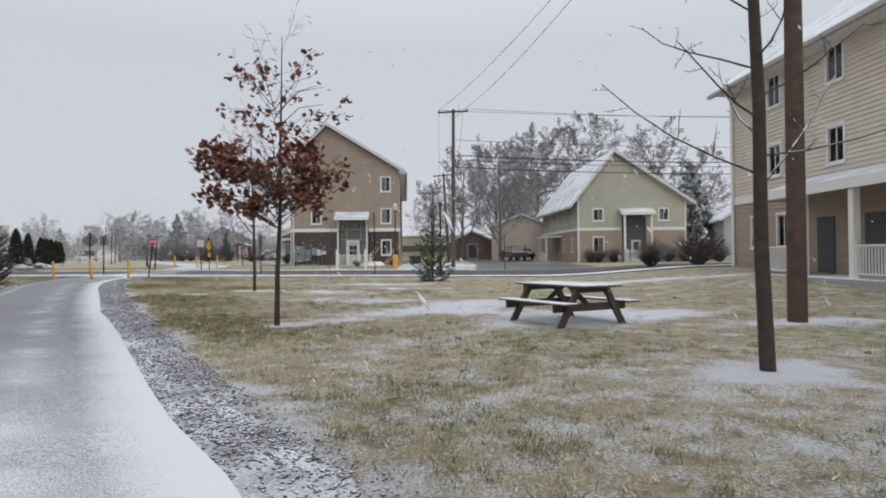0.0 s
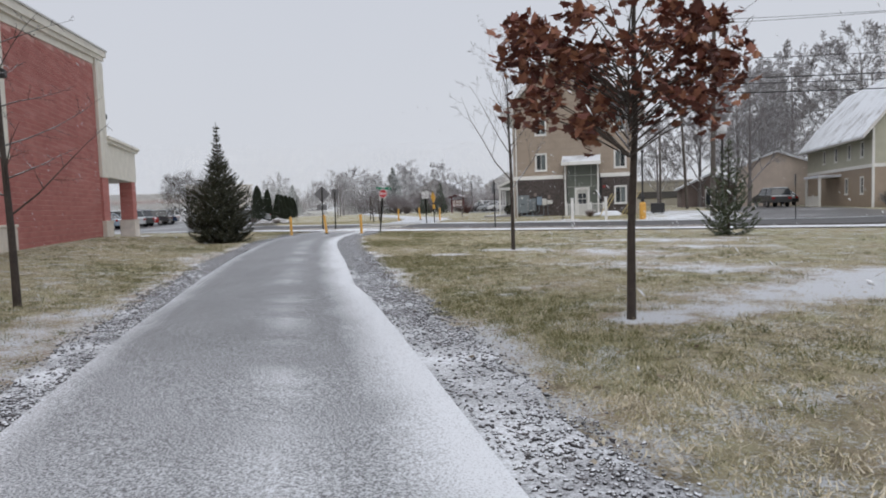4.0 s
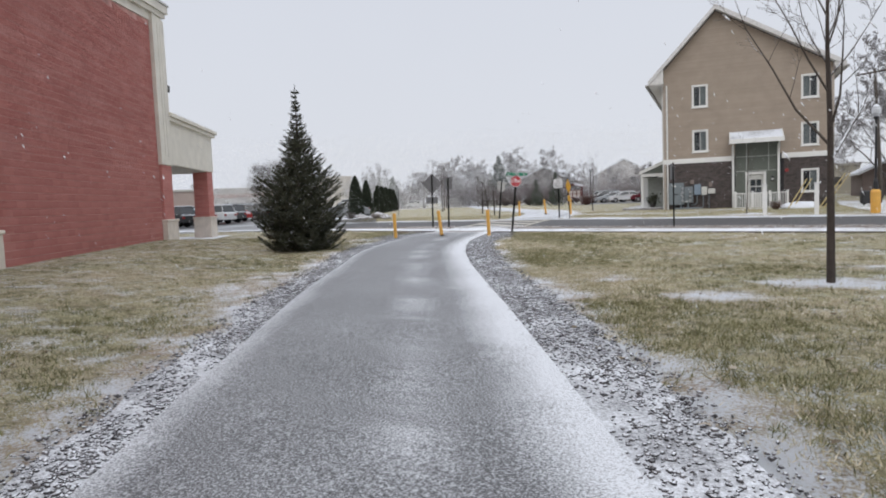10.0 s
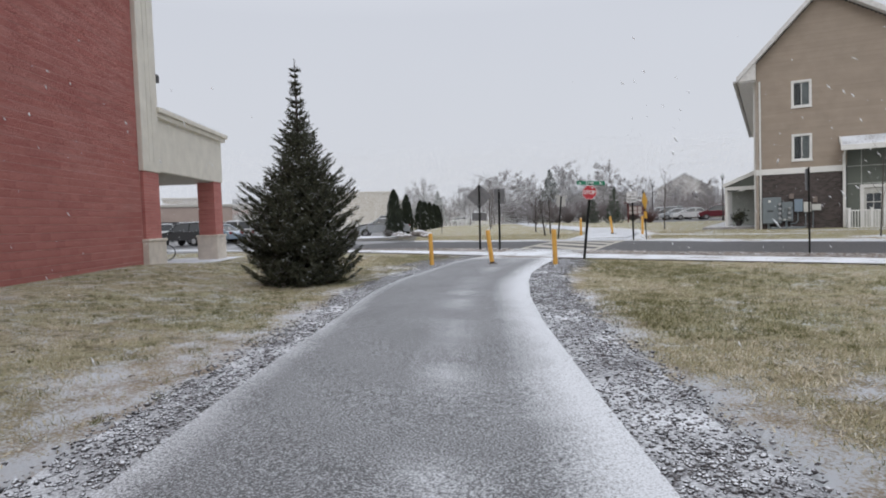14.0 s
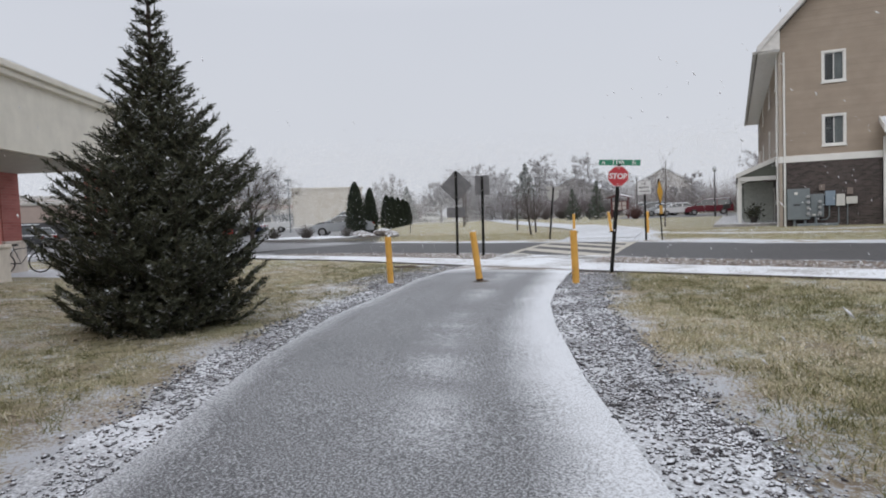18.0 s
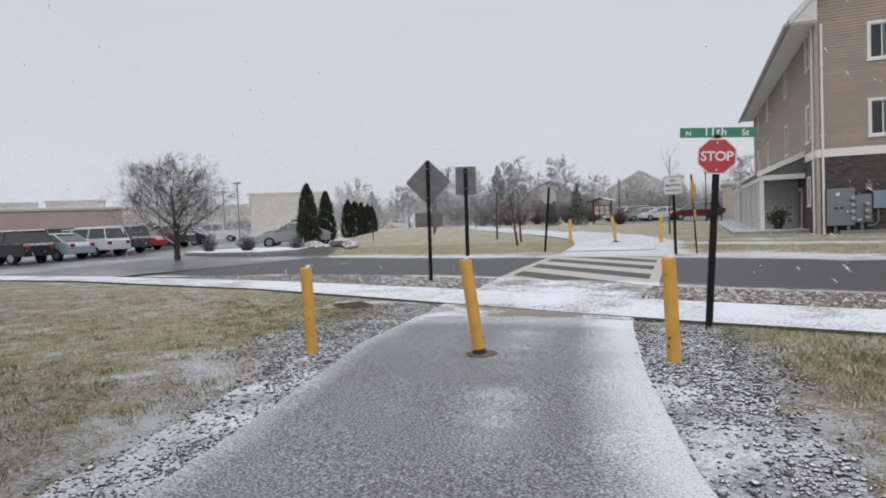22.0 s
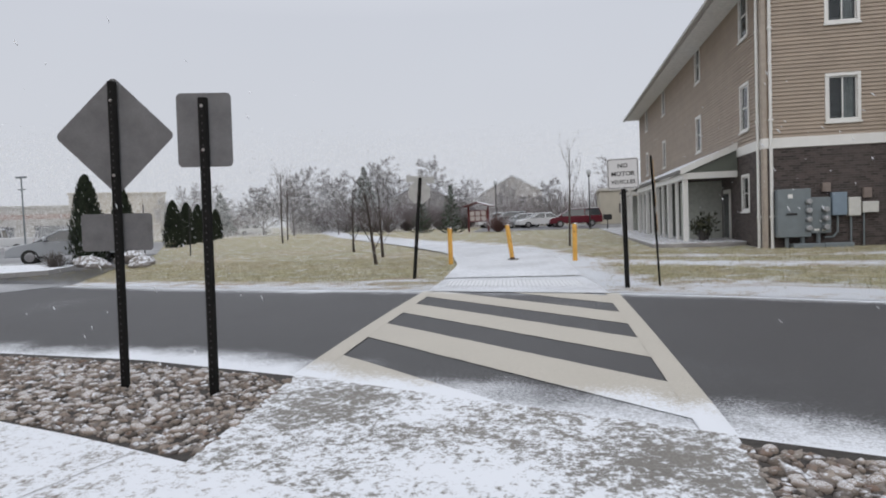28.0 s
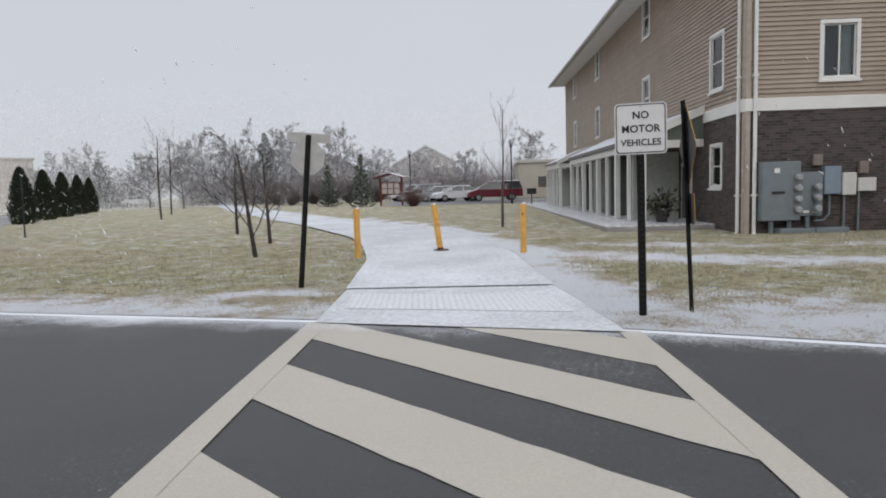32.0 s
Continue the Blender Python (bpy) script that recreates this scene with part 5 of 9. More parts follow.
# diagonal bars run down to the east; each is cut off at the curbs
def stripe(a, drop=2.98, width=0.87, x0=-19.60):
    bm = bmesh.new()
    n, cols = 24, []
    x1 = -16.32 + 0.045 * (50.0 - min(a - drop, 50.0))
    for i in range(n + 1):
        u = i / n
        x = x0 + (x1 - x0) * u
        top = a - drop * u + 0.02 * noise.noise((x * 4, a, 0))
        lo, hi = float(CURB_NEAR(x)) + 0.08, float(CURB_FAR(x)) - 0.05
        t, b = min(max(top, lo), hi), min(max(top - width, lo), hi)
        cols.append((x, t, b))
    for (xa, ta, ba), (xb, tb_, bb_) in zip(cols, cols[1:]):
        if (ta - ba) + (tb_ - bb_) < 0.02:
            continue
        q = []
        for x, y in ((xa, ba), (xb, bb_), (xb, tb_), (xa, ta)):
            p, r = float(CURB_NEAR(x)), float(CURB_FAR(x))
            k = min(max((y - p) / (r - p), 0), 1)
            q.append(bm.verts.new((x, y, gz(x, y) - 0.05 + 0.048 * k + 0.03 * (1 - (2 * k - 1) ** 2) + 0.007)))
        bm.faces.new(q)
    bmesh.ops.remove_doubles(bm, verts=bm.verts, dist=0.0005)
    o = curbed(part("stripe", bm, PAINT, crosswalk))
    o.matrix_parent_inverse = crosswalk.matrix_world.inverted()


for a in (52.60, 50.84, 49.08, 47.32, 45.55, 43.80):
    stripe(a)

# ramps, snow in the gutters, concrete by the sidewalk
tagged(flat("ramp", [(-19.25, 42.22), (-19.50, 44.36), (-15.98, 43.05), (-16.03, 41.22)], 0.030, RAMP_SNOW), "concrete curb ramp half covered by trampled snow", "ramp", kind="structure")
tagged(flat("ramp", [(-19.72, 50.68), (-16.38, 50.02), (-16.80, 52.95), (-19.85, 53.15)], 0.017, FAR_PATH), "snow-covered curb ramp across the street", "ramp", kind="structure")
tactile = tagged(flat("tactile_panel", [(-19.55, 51.45), (-16.75, 51.0), (-16.9, 52.2), (-19.65, 52.5)], 0.022, plain("snowy_tactile", (0.62, 0.64, 0.67), 0.85, var=0.15, scale=30.0), None), "tactile warning panel with rows of studs under snow", "panel", kind="structure")
stud_v, stud_f = [], []
for i in range(34):
    for j in range(8):
        u, w = (i + 0.5) / 34, (j + 0.5) / 8
        x = (-19.55 + 2.8 * u) * (1 - w) + (-19.65 + 2.75 * u) * w
        y = (51.45 - 0.45 * u) * (1 - w) + (52.5 - 0.3 * u) * w
        z, k = gz(x, y) + 0.022, len(stud_v)
        stud_v += [(x - 0.018, y - 0.018, z), (x + 0.018, y - 0.018, z), (x + 0.018, y + 0.018, z), (x - 0.018, y + 0.018, z), (x, y, z + 0.012)]
        stud_f += [(k, k + 1, k + 4), (k + 1, k + 2, k + 4), (k + 2, k + 3, k + 4), (k + 3, k, k + 4)]
tagged(raw("studs", stud_v, stud_f, plain("stud_grey", (0.52, 0.54, 0.57), 0.8), tactile), kind="stuff")
APRON = paved("trampled_apron", (0.24, 0.205, 0.175), 20.0, 0.40, 0.60, 1.2, 0.45, 0.0, 0.8, 60.0)
tagged(flat("apron", [(-18.98, 39.1), (-15.88, 39.1), (-15.93, 39.42), (-16.5, 39.62), (-19.0, 40.46), (-19.15, 40.5)], 0.027, APRON), "strip of trampled snow where the path meets the sidewalk", "concrete", kind="structure")
BARE = paved("damp_bare_strip", (0.24, 0.205, 0.175), 22.0, 0.53, 0.64, 1.6, 0.5, 0.0, 0.75, 60.0)
tagged(flat("bare_strip", [(-18.95, 40.42), (-18.5, 39.75), (-17.3, 39.38), (-16.0, 39.28), (-15.95, 39.44), (-16.5, 39.62)], 0.031, BARE), "damp bare concrete along the sidewalk's edge", "concrete", kind="structure")


VERGE_SNOW = paved("verge_snow", (0.15, 0.125, 0.08), 6.0, 0.30, 0.55, 0.5, 0.4, 0.0, 0.9, 60.0)
# far path, winding away
tagged(ribbon("path", FP_L, FP_R, 52.9, 170, 0.035, FAR_PATH, rows=4, step=0.8), "snow-covered shared path curving away across the grass", "path", kind="structure")

# sidewalk joints
for i, x in enumerate(np.arange(-32.5, 20, 1.55)):
    a, b = float(WALK_PARK(x)), float(WALK_ROAD(x + 0.4))
    j = flat("joint", [(x, a + 0.02), (x + 0.012, a + 0.02), (x + 0.412, b - 0.02), (x + 0.40, b - 0.02)], 0.0375, plain("joint_shadow", (0.45, 0.45, 0.46), 0.9))
    j.parent = sidewalk
# darker upright face along the slab's park side
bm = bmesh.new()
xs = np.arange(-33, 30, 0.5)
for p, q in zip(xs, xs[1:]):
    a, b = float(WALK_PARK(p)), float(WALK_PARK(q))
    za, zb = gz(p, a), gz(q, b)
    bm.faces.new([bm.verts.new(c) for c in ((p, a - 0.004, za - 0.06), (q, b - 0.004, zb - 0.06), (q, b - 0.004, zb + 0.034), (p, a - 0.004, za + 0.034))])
part("sidewalk_edge", bm, plain("dark_slab_edge", (0.09, 0.078, 0.068), 0.85, var=0.3), sidewalk)

# ---- bollards ----
YELLOW = plain("yellow_bollard_paint", (0.68, 0.37, 0.075), 0.55, var=0.16, scale=5.0, grain=40.0)
RUST = plain("rust", (0.06, 0.03, 0.02), 0.9, var=0.4, scale=30.0)


def bollard(x, y, h, lean, turn, plate, label):
    """Steel bollard with rounded cap, scuffs and, on the folding one, a base plate."""
    b = thing("bollard", pose(x, y, gz(x, y) + (0.055 if plate else 0.02)), label, "bollard", "bollards at the crossing")
    L = pose(0, 0, 0, 0, 0, turn) @ pose(0, 0, 0, 0, lean, 0)
    part("post", moved(tubes(([(0, 0, -0.05), (0, 0, h - 0.02), (0, 0, h)], [0.066, 0.066, 0.058]), n=18), L), YELLOW, b)
    rnd = random.Random(int(abs(x * 100)))
    for i in range(11):
        bm = bmesh.new()
        a, z = rnd.uniform(0, 6.28), rnd.uniform(0.05, h - 0.05)
        s = rnd.uniform(0.008, 0.02)
        c = Vector((0.0668 * math.cos(a), 0.0668 * math.sin(a), z))
        t = Vector((-math.sin(a), math.cos(a), 0))
        bm.faces.new([bm.verts.new(c + t * s * math.cos(k) + Vector((0, 0, s * math.sin(k) * 0.8))) for k in (0.2, 1.4, 2.5, 3.6, 4.7, 5.6)])
        part("chip", moved(bm, L), RUST, b)
    part("snow_cap", moved(tubes(([(0.006, 0.004, h - 0.001), (0.004, 0.002, h + 0.008), (0, 0, h + 0.012)], [0.055, 0.048, 0.02]), n=12), L), SNOW_MAT, b)
    if plate:
        part("rust_collar", moved(tubes(([(0, 0, 0.0), (0, 0, 0.035), (0, 0, 0.05)], [0.074, 0.070, 0.067]), n=13), L), RUST, b, "rusted foot of the bollard")
    if plate:
        part("base_plate", tubes(([(0.02, 0, -0.03), (0.02, 0, 0.004)], [0.175, 0.165]), n=11), plain("rusty_plate", (0.13, 0.115, 0.10), 0.9, var=0.5, scale=14.0), b)
    return b


bollard(-15.28, 37.05, 1.00, -1.5, 0, False, "yellow steel bollard with rust chips beside the path")
bollard(-17.19, 36.88, 1.00, -7.5, -10, True, "leaning yellow steel bollard on a rusty plate mid-path")
bollard(-19.15, 36.68, 0.98, -1.5, 0, False, "yellow steel bollard with chipped paint in the gravel")
bollard(-16.97, 57.5, 1.02, 0.5, 0, False, "yellow steel bollard across the street")
bollard(-18.80, 57.9, 1.02, -7, 0, True, "leaning yellow steel bollard mid-path across the street")
bollard(-20.55, 57.3, 1.02, 0, 0, False, "yellow steel bollard across the street")

# ---- signs ----
POST = plain("weathered_dark_post", (0.012, 0.0115, 0.011), 0.75, var=0.3, scale=8.0, grain=50.0, spec=0.15)
ALU = plain("dull_aluminium", (0.25, 0.255, 0.265), 0.5, 0.45, var=0.22, scale=2.5)
SIGN_RED = plain("sign_red", (0.42, 0.022, 0.035), 0.45, var=0.08, scale=4.0)
SIGN_GREEN = plain("sign_green", (0.010, 0.19, 0.105), 0.45, var=0.06)
SIGN_WHITE = plain("sign_white", (0.70, 0.70, 0.70), 0.45, var=0.05)
SIGN_BLACK = plain("sign_black", (0.015, 0.015, 0.016), 0.5)
STEEL = plain("galvanised_bolt", (0.5, 0.5, 0.5), 0.35, 0.8)


def letters(text, size, M, material, parent, name="letter", spread=1.0):
    """Raised text as a mesh, centred on M, facing -y of it."""
    cu = bpy.data.curves.new(name, "FONT")
    cu.body, cu.size, cu.align_x, cu.align_y, cu.extrude, cu.space_character = text, size, "CENTER", "CENTER", 0.0012, spread
    cu.resolution_u, cu.offset = 3, size * 0.018
    tmp = bpy.data.objects.new(name, cu)
    scene.collection.objects.link(tmp)
    bpy.context.view_layer.update()
    me = bpy.data.meshes.new_from_object(tmp.evaluated_get(bpy.context.evaluated_depsgraph_get()))
    bpy.data.objects.remove(tmp)
    me.transform(M @ pose(0, 0, 0, 90, 0, 0))
    bm = bmesh.new()
    bm.from_mesh(me)
    bpy.data.meshes.remove(me)
    bmesh.ops.remove_doubles(bm, verts=bm.verts, dist=1e-5)
    left = set(bm.verts)
    while left:
        todo = [left.pop()]
        isle = set(todo)
        while todo:
            v = todo.pop()
            for e in v.link_edges:
                w = e.other_vert(v)
                if w in left:
                    left.discard(w)
                    isle.add(w)
                    todo.append(w)
        one = bmesh.new()
        at_v = {v: one.verts.new(v.co) for v in isle}
        for f in bm.faces:
            if f.verts[0] in isle:
                one.faces.new([at_v[v] for v in f.verts])
        part(name, one, material, parent)
    bm.free()


def sign_post(parent, h, L):
    """Slotted steel channel post."""
    bm = bmesh.new()
    prism(bm, [(-0.042, 0), (-0.036, 0.0), (-0.018, 0.03), (0.018, 0.03), (0.036, 0.0), (0.042, 0.0), (0.022, 0.036), (-0.022, 0.036)], 0, h + 0.3)
    R = Matrix(((1, 0, 0, 0), (0, 0, -1, 0.0), (0, 1, 0, -0.3), (0, 0, 0, 1)))
    p = part("post", moved(bm, L @ R), POST, parent)
    bm = bmesh.new()
    z = 0.12
    while z < h - 0.05:
        box(bm, -0.005, -0.0375, z, 0.005, -0.0362, z + 0.016)
        z += 0.06
    # holes showing dark-lit spots down the face of the post
    h_ = part("punched_holes", moved(bm, L), plain("hole_grey", (0.035, 0.035, 0.035), 0.8), p)
    h_["kind"] = "stuff"
    return p


def plate(outline, y0, y1, L):
    bm = bmesh.new()
    prism(bm, outline, y0, y1)
    return moved(bm, L)


def rounded(w, h, r, n=4):
    pts = []
    for cx, cz, a0 in ((w / 2 - r, h / 2 - r, 0), (-w / 2 + r, h / 2 - r, 90), (-w / 2 + r, -h / 2 + r, 180), (w / 2 - r, -h / 2 + r, 270)):
        for i in range(n + 1):
            a = radians(a0 + 90 * i / n)
            pts.append((cx + r * math.cos(a), cz + r * math.sin(a)))
    return pts


# stop sign with a street name above
st = thing("stop_sign", pose(-15.0, 38.95, gz(-15.0, 38.95) - 0.02, 0, 0, 3), "red octagonal stop sign with green street-name blades", "sign")
L = pose(0, 0, 0, -9, 4.2, 0)
sign_post(st, 2.40, L)
oct_ = [(0.222 / math.cos(radians(22.5)) * math.cos(radians(22.5 + 45 * i)), 0.222 / math.cos(radians(22.5)) * math.sin(radians(22.5 + 45 * i))) for i in range(8)]
SZ = 2.125
pl = part("octagon", plate([(x, z + SZ) for x, z in oct_], -0.046, -0.042, L), SIGN_WHITE, st, "octagonal stop plate")
part("red_field", plate([(x * 0.935, z * 0.935 + SZ) for x, z in oct_], -0.0485, -0.0465, L), SIGN_RED, pl)
letters("STOP", 0.165, L @ pose(0, -0.050, SZ - 0.005), SIGN_WHITE, pl, spread=0.92)
for z in (SZ + 0.17, SZ - 0.17):
    part("bolt", moved(tubes(([(0, -0.0485, z), (0, -0.058, z)], [0.012, 0.010]), n=8), L), STEEL, pl)
bl = part("street_name_blade", plate([(x, z + 2.432) for x, z in rounded(0.88, 0.125, 0.012)], -0.012, -0.008, L), SIGN_GREEN, st, "green street-name blade")
letters("N", 0.088, L @ pose(-0.34, -0.014, 2.42), SIGN_WHITE, bl)
letters("11th", 0.135, L @ pose(-0.03, -0.014, 2.437), SIGN_WHITE, bl, spread=1.1)
letters("St", 0.11, L @ pose(0.31, -0.014, 2.425), SIGN_WHITE, bl)
part("blade_bracket", moved(boxes((-0.05, -0.03, 2.33, 0.05, 0.01, 2.36), bevel=0.006), L), STEEL, bl)

SIGN_BACK = plain("dull_sign_back", (0.17, 0.17, 0.175), 0.6, 0.3, var=0.2, scale=5.0)
# back of a diamond warning sign and of a regulatory sign
dg = thing("warning_sign", pose(-20.90, 43.85, gz(-20.9, 43.85), 0, 0, 14), "back of a diamond warning sign with a small plaque", "sign")
L = pose(0, 0, 0, 0, 0.8, 0)
dp_ = part("diamond", plate([(x, z + 2.27) for x, z in [(p * 0.7071 - q * 0.7071, p * 0.7071 + q * 0.7071) for p, q in rounded(0.74, 0.74, 0.05)]], 0.02, 0.024, L), SIGN_BACK, dg, "dull grey back of the diamond")
sign_post(dg, 2.74, L)
part("plaque", plate([(x - 0.02, z + 1.42) for x, z in rounded(0.62, 0.33, 0.03)], 0.02, 0.024, L), SIGN_BACK, dg, "rectangular plaque back")
for z in (1.92, 2.57):
    part("bolt", moved(tubes(([(0, -0.036, z), (0, -0.048, z)], [0.014, 0.012]), n=8), L), STEEL, dp_)
rg = thing("road_sign", pose(-19.93, 43.70, gz(-19.93, 43.70), 0, 0, 14), "back of a rectangular road sign on a dark post", "sign")
L = pose(0, 0, 0, 0, 0.8, 0)
rp = part("plate", plate([(x, z + 2.24) for x, z in rounded(0.45, 0.61, 0.04)], 0.02, 0.024, L), SIGN_BACK, rg, "dull grey sign back")
sign_post(rg, 2.50, L)
for z in (2.07, 2.43):
    part("bolt", moved(tubes(([(0, -0.036, z), (0, -0.046, z)], [0.014, 0.012]), n=8), L), STEEL, rp)

# no motor vehicles
nv = thing("no_motor_vehicles_sign", pose(-16.04, 50.80, gz(-16.04, 50.80), 0, 0, -4), "white square no motor vehicles sign on a black post", "sign")
L = pose(0, 0, 0, 0, -0.8, 0)
np_ = part("plate", plate([(x, z + 2.055) for x, z in rounded(0.545, 0.545, 0.045)], -0.046, -0.042, L), SIGN_WHITE, nv, "white sign plate")
bm = bmesh.new()
o, i_ = [(x, z + 2.055) for x, z in rounded(0.52, 0.52, 0.035)], [(x, z + 2.055) for x, z in rounded(0.498, 0.498, 0.03)]
vo, vi = [bm.verts.new((x, -0.048, z)) for x, z in o], [bm.verts.new((x, -0.048, z)) for x, z in i_]
for k in range(len(vo)):
    bm.faces.new((vo[k], vo[(k + 1) % len(vo)], vi[(k + 1) % len(vo)], vi[k]))
part("border", moved(bm, L), SIGN_BLACK, np_)
for text, z in (("NO", 2.195), ("MOTOR", 2.05), ("VEHICLES", 1.905)):
    letters(text, 0.110 if text != "VEHICLES" else 0.098, L @ pose(0, -0.049, z), SIGN_BLACK, np_, spread=1.02)
sign_post(nv, 2.30, L)
for z in (2.29, 1.82):
    part("bolt", moved(tubes(([(0, -0.047, z), (0, -0.055, z)], [0.01, 0.009]), n=8), L), STEEL, np_)

# posts whose plates stand edge on to the path
def edge_sign(x, y, h, lean, turn, w, hh, zc, mat, label, name="sign"):
    e = thing(name, pose(x, y, gz(x, y), 0, 0, turn), label, "sign")
    L = pose(0, 0, 0, 0, lean, 0)
    sign_post(e, h, L)
    outline = rounded(w, hh, 0.03)
    part("plate", plate([(a, b + zc) for a, b in outline], 0.02, 0.024, L), mat, e)
    return e


AMBER = plain("sign_amber", (0.62, 0.33, 0.03), 0.5)
ws = thing("warning_sign", pose(-15.48, 50.95, gz(-15.48, 50.95), 0, 0, 84), "amber diamond warning sign with a dark back and small plaque", "sign")
L = pose(0, 0, 0, -2.6, 0, 0)
sign_post(ws, 2.36, L)
dia = [(p * 0.7071 - q * 0.7071, p * 0.7071 + q * 0.7071 + 1.86) for p, q in rounded(0.64, 0.64, 0.04)]
dpl = part("diamond", plate(dia, -0.050, -0.045, L), AMBER, ws, "amber reflective diamond")
part("back", plate(dia, -0.0448, -0.041, L), SIGN_BLACK, dpl, "dark back of the diamond")
ppl = part("plaque", plate([(x, z + 1.17) for x, z in rounded(0.46, 0.34, 0.04)], -0.050, -0.045, L), AMBER, ws)
part("back", plate([(x, z + 1.17) for x, z in rounded(0.46, 0.34, 0.04)], -0.0448, -0.041, L), SIGN_BLACK, ppl)
sb = thing("stop_sign", pose(-20.64, 53.30, gz(-20.64, 53.30), 0, 0, 4), "pale back of a stop sign on a leaning dark post", "sign")
L = pose(0, 0, 0, 0, 5.6, 0)
sign_post(sb, 2.34, L)
# light from behind the snowy plates is put into this pale colour
PALE_BACK = plain("backlit_tone_back", (0.48, 0.48, 0.46), 0.5, 0.3)
part("octagon", plate([(x * 1.15, z * 1.15 + 2.0) for x, z in oct_], 0.02, 0.024, L), PALE_BACK, sb, "bare octagonal sign back")
part("street_name_blade", plate([(x, z + 2.30) for x, z in rounded(0.66, 0.14, 0.012)], 0.026, 0.030, L), PALE_BACK, sb)
edge_sign(-8.9, 40.55, 2.5, -0.5, 75, 0.46, 0.61, 2.15, ALU, "road sign seen edge on beside the sidewalk", "road_sign")
edge_sign(-1.75, 37.95, 3.6, -1.5, 78, 0.2, 0.3, 3.4, ALU, "narrow road sign seen edge on beside the sidewalk", "road_sign")
edge_sign(6.3, 42.6, 2.3, 0, 80, 0.46, 0.61, 2.0, ALU, "road sign seen edge on at the side street", "road_sign")

# drain grate in the lawn
dr = thing("drain_grate", pose(-20.83, 40.33, gz(-20.83, 40.33) + 0.01, 0, 0, -42), "rusty iron drain grate set in the grass", "drain")
IRON = plain("rusty_iron", (0.13, 0.095, 0.075), 0.85, var=0.4, scale=15.0)
part("rim", boxes((-0.33, -0.27, -0.02, 0.33, -0.24, 0.012), (-0.33, 0.24, -0.02, 0.33, 0.27, 0.012), (-0.33, -0.24, -0.02, -0.30, 0.24, 0.012), (0.30, -0.24, -0.02, 0.33, 0.24, 0.012), bevel=0.004), IRON, dr)
for i in range(7):
    x = -0.225 + i * 0.075
    part("bar", boxes((x - 0.012, -0.24, 0.003, x + 0.012, 0.24, 0.0055)), IRON, dr)
for y in (-0.08, 0.08):
    part("cross_bar", boxes((-0.30, y - 0.014, 0.0032, 0.30, y + 0.014, 0.0062)), IRON, dr)
# solid slab; the darkness of the drain hole is painted as its black
part("pit", boxes((-0.31, -0.25, -0.03, 0.31, 0.25, 0.003)), plain("hole_darkness", (0.004, 0.004, 0.004), 1.0, spec=0.0), dr)

# ---- trees ----
def tube_raw(V, Fc, pts, radii, sides):
    """Append a tapered tube to plain lists."""
    ax = None
    base = len(V)
    for i, p in enumerate(pts):
        d = (pts[min(i + 1, len(pts) - 1)] - pts[max(i - 1, 0)])
        d = d / (d.length or 1)
        if ax is None:
            ax = d.orthogonal().normalized()
        ax = (ax - d * ax.dot(d)).normalized()
        ay = d.cross(ax)
        for k in range(sides):
            a = 2 * math.pi * k / sides
            V.append(p + ax * (radii[i] * math.cos(a)) + ay * (radii[i] * math.sin(a)))
    for i in range(len(pts) - 1):
        for k in range(sides):
            a, b = base + i * sides + k, base + i * sides + (k + 1) % sides
            Fc.append((a, b, b + sides, a + sides))


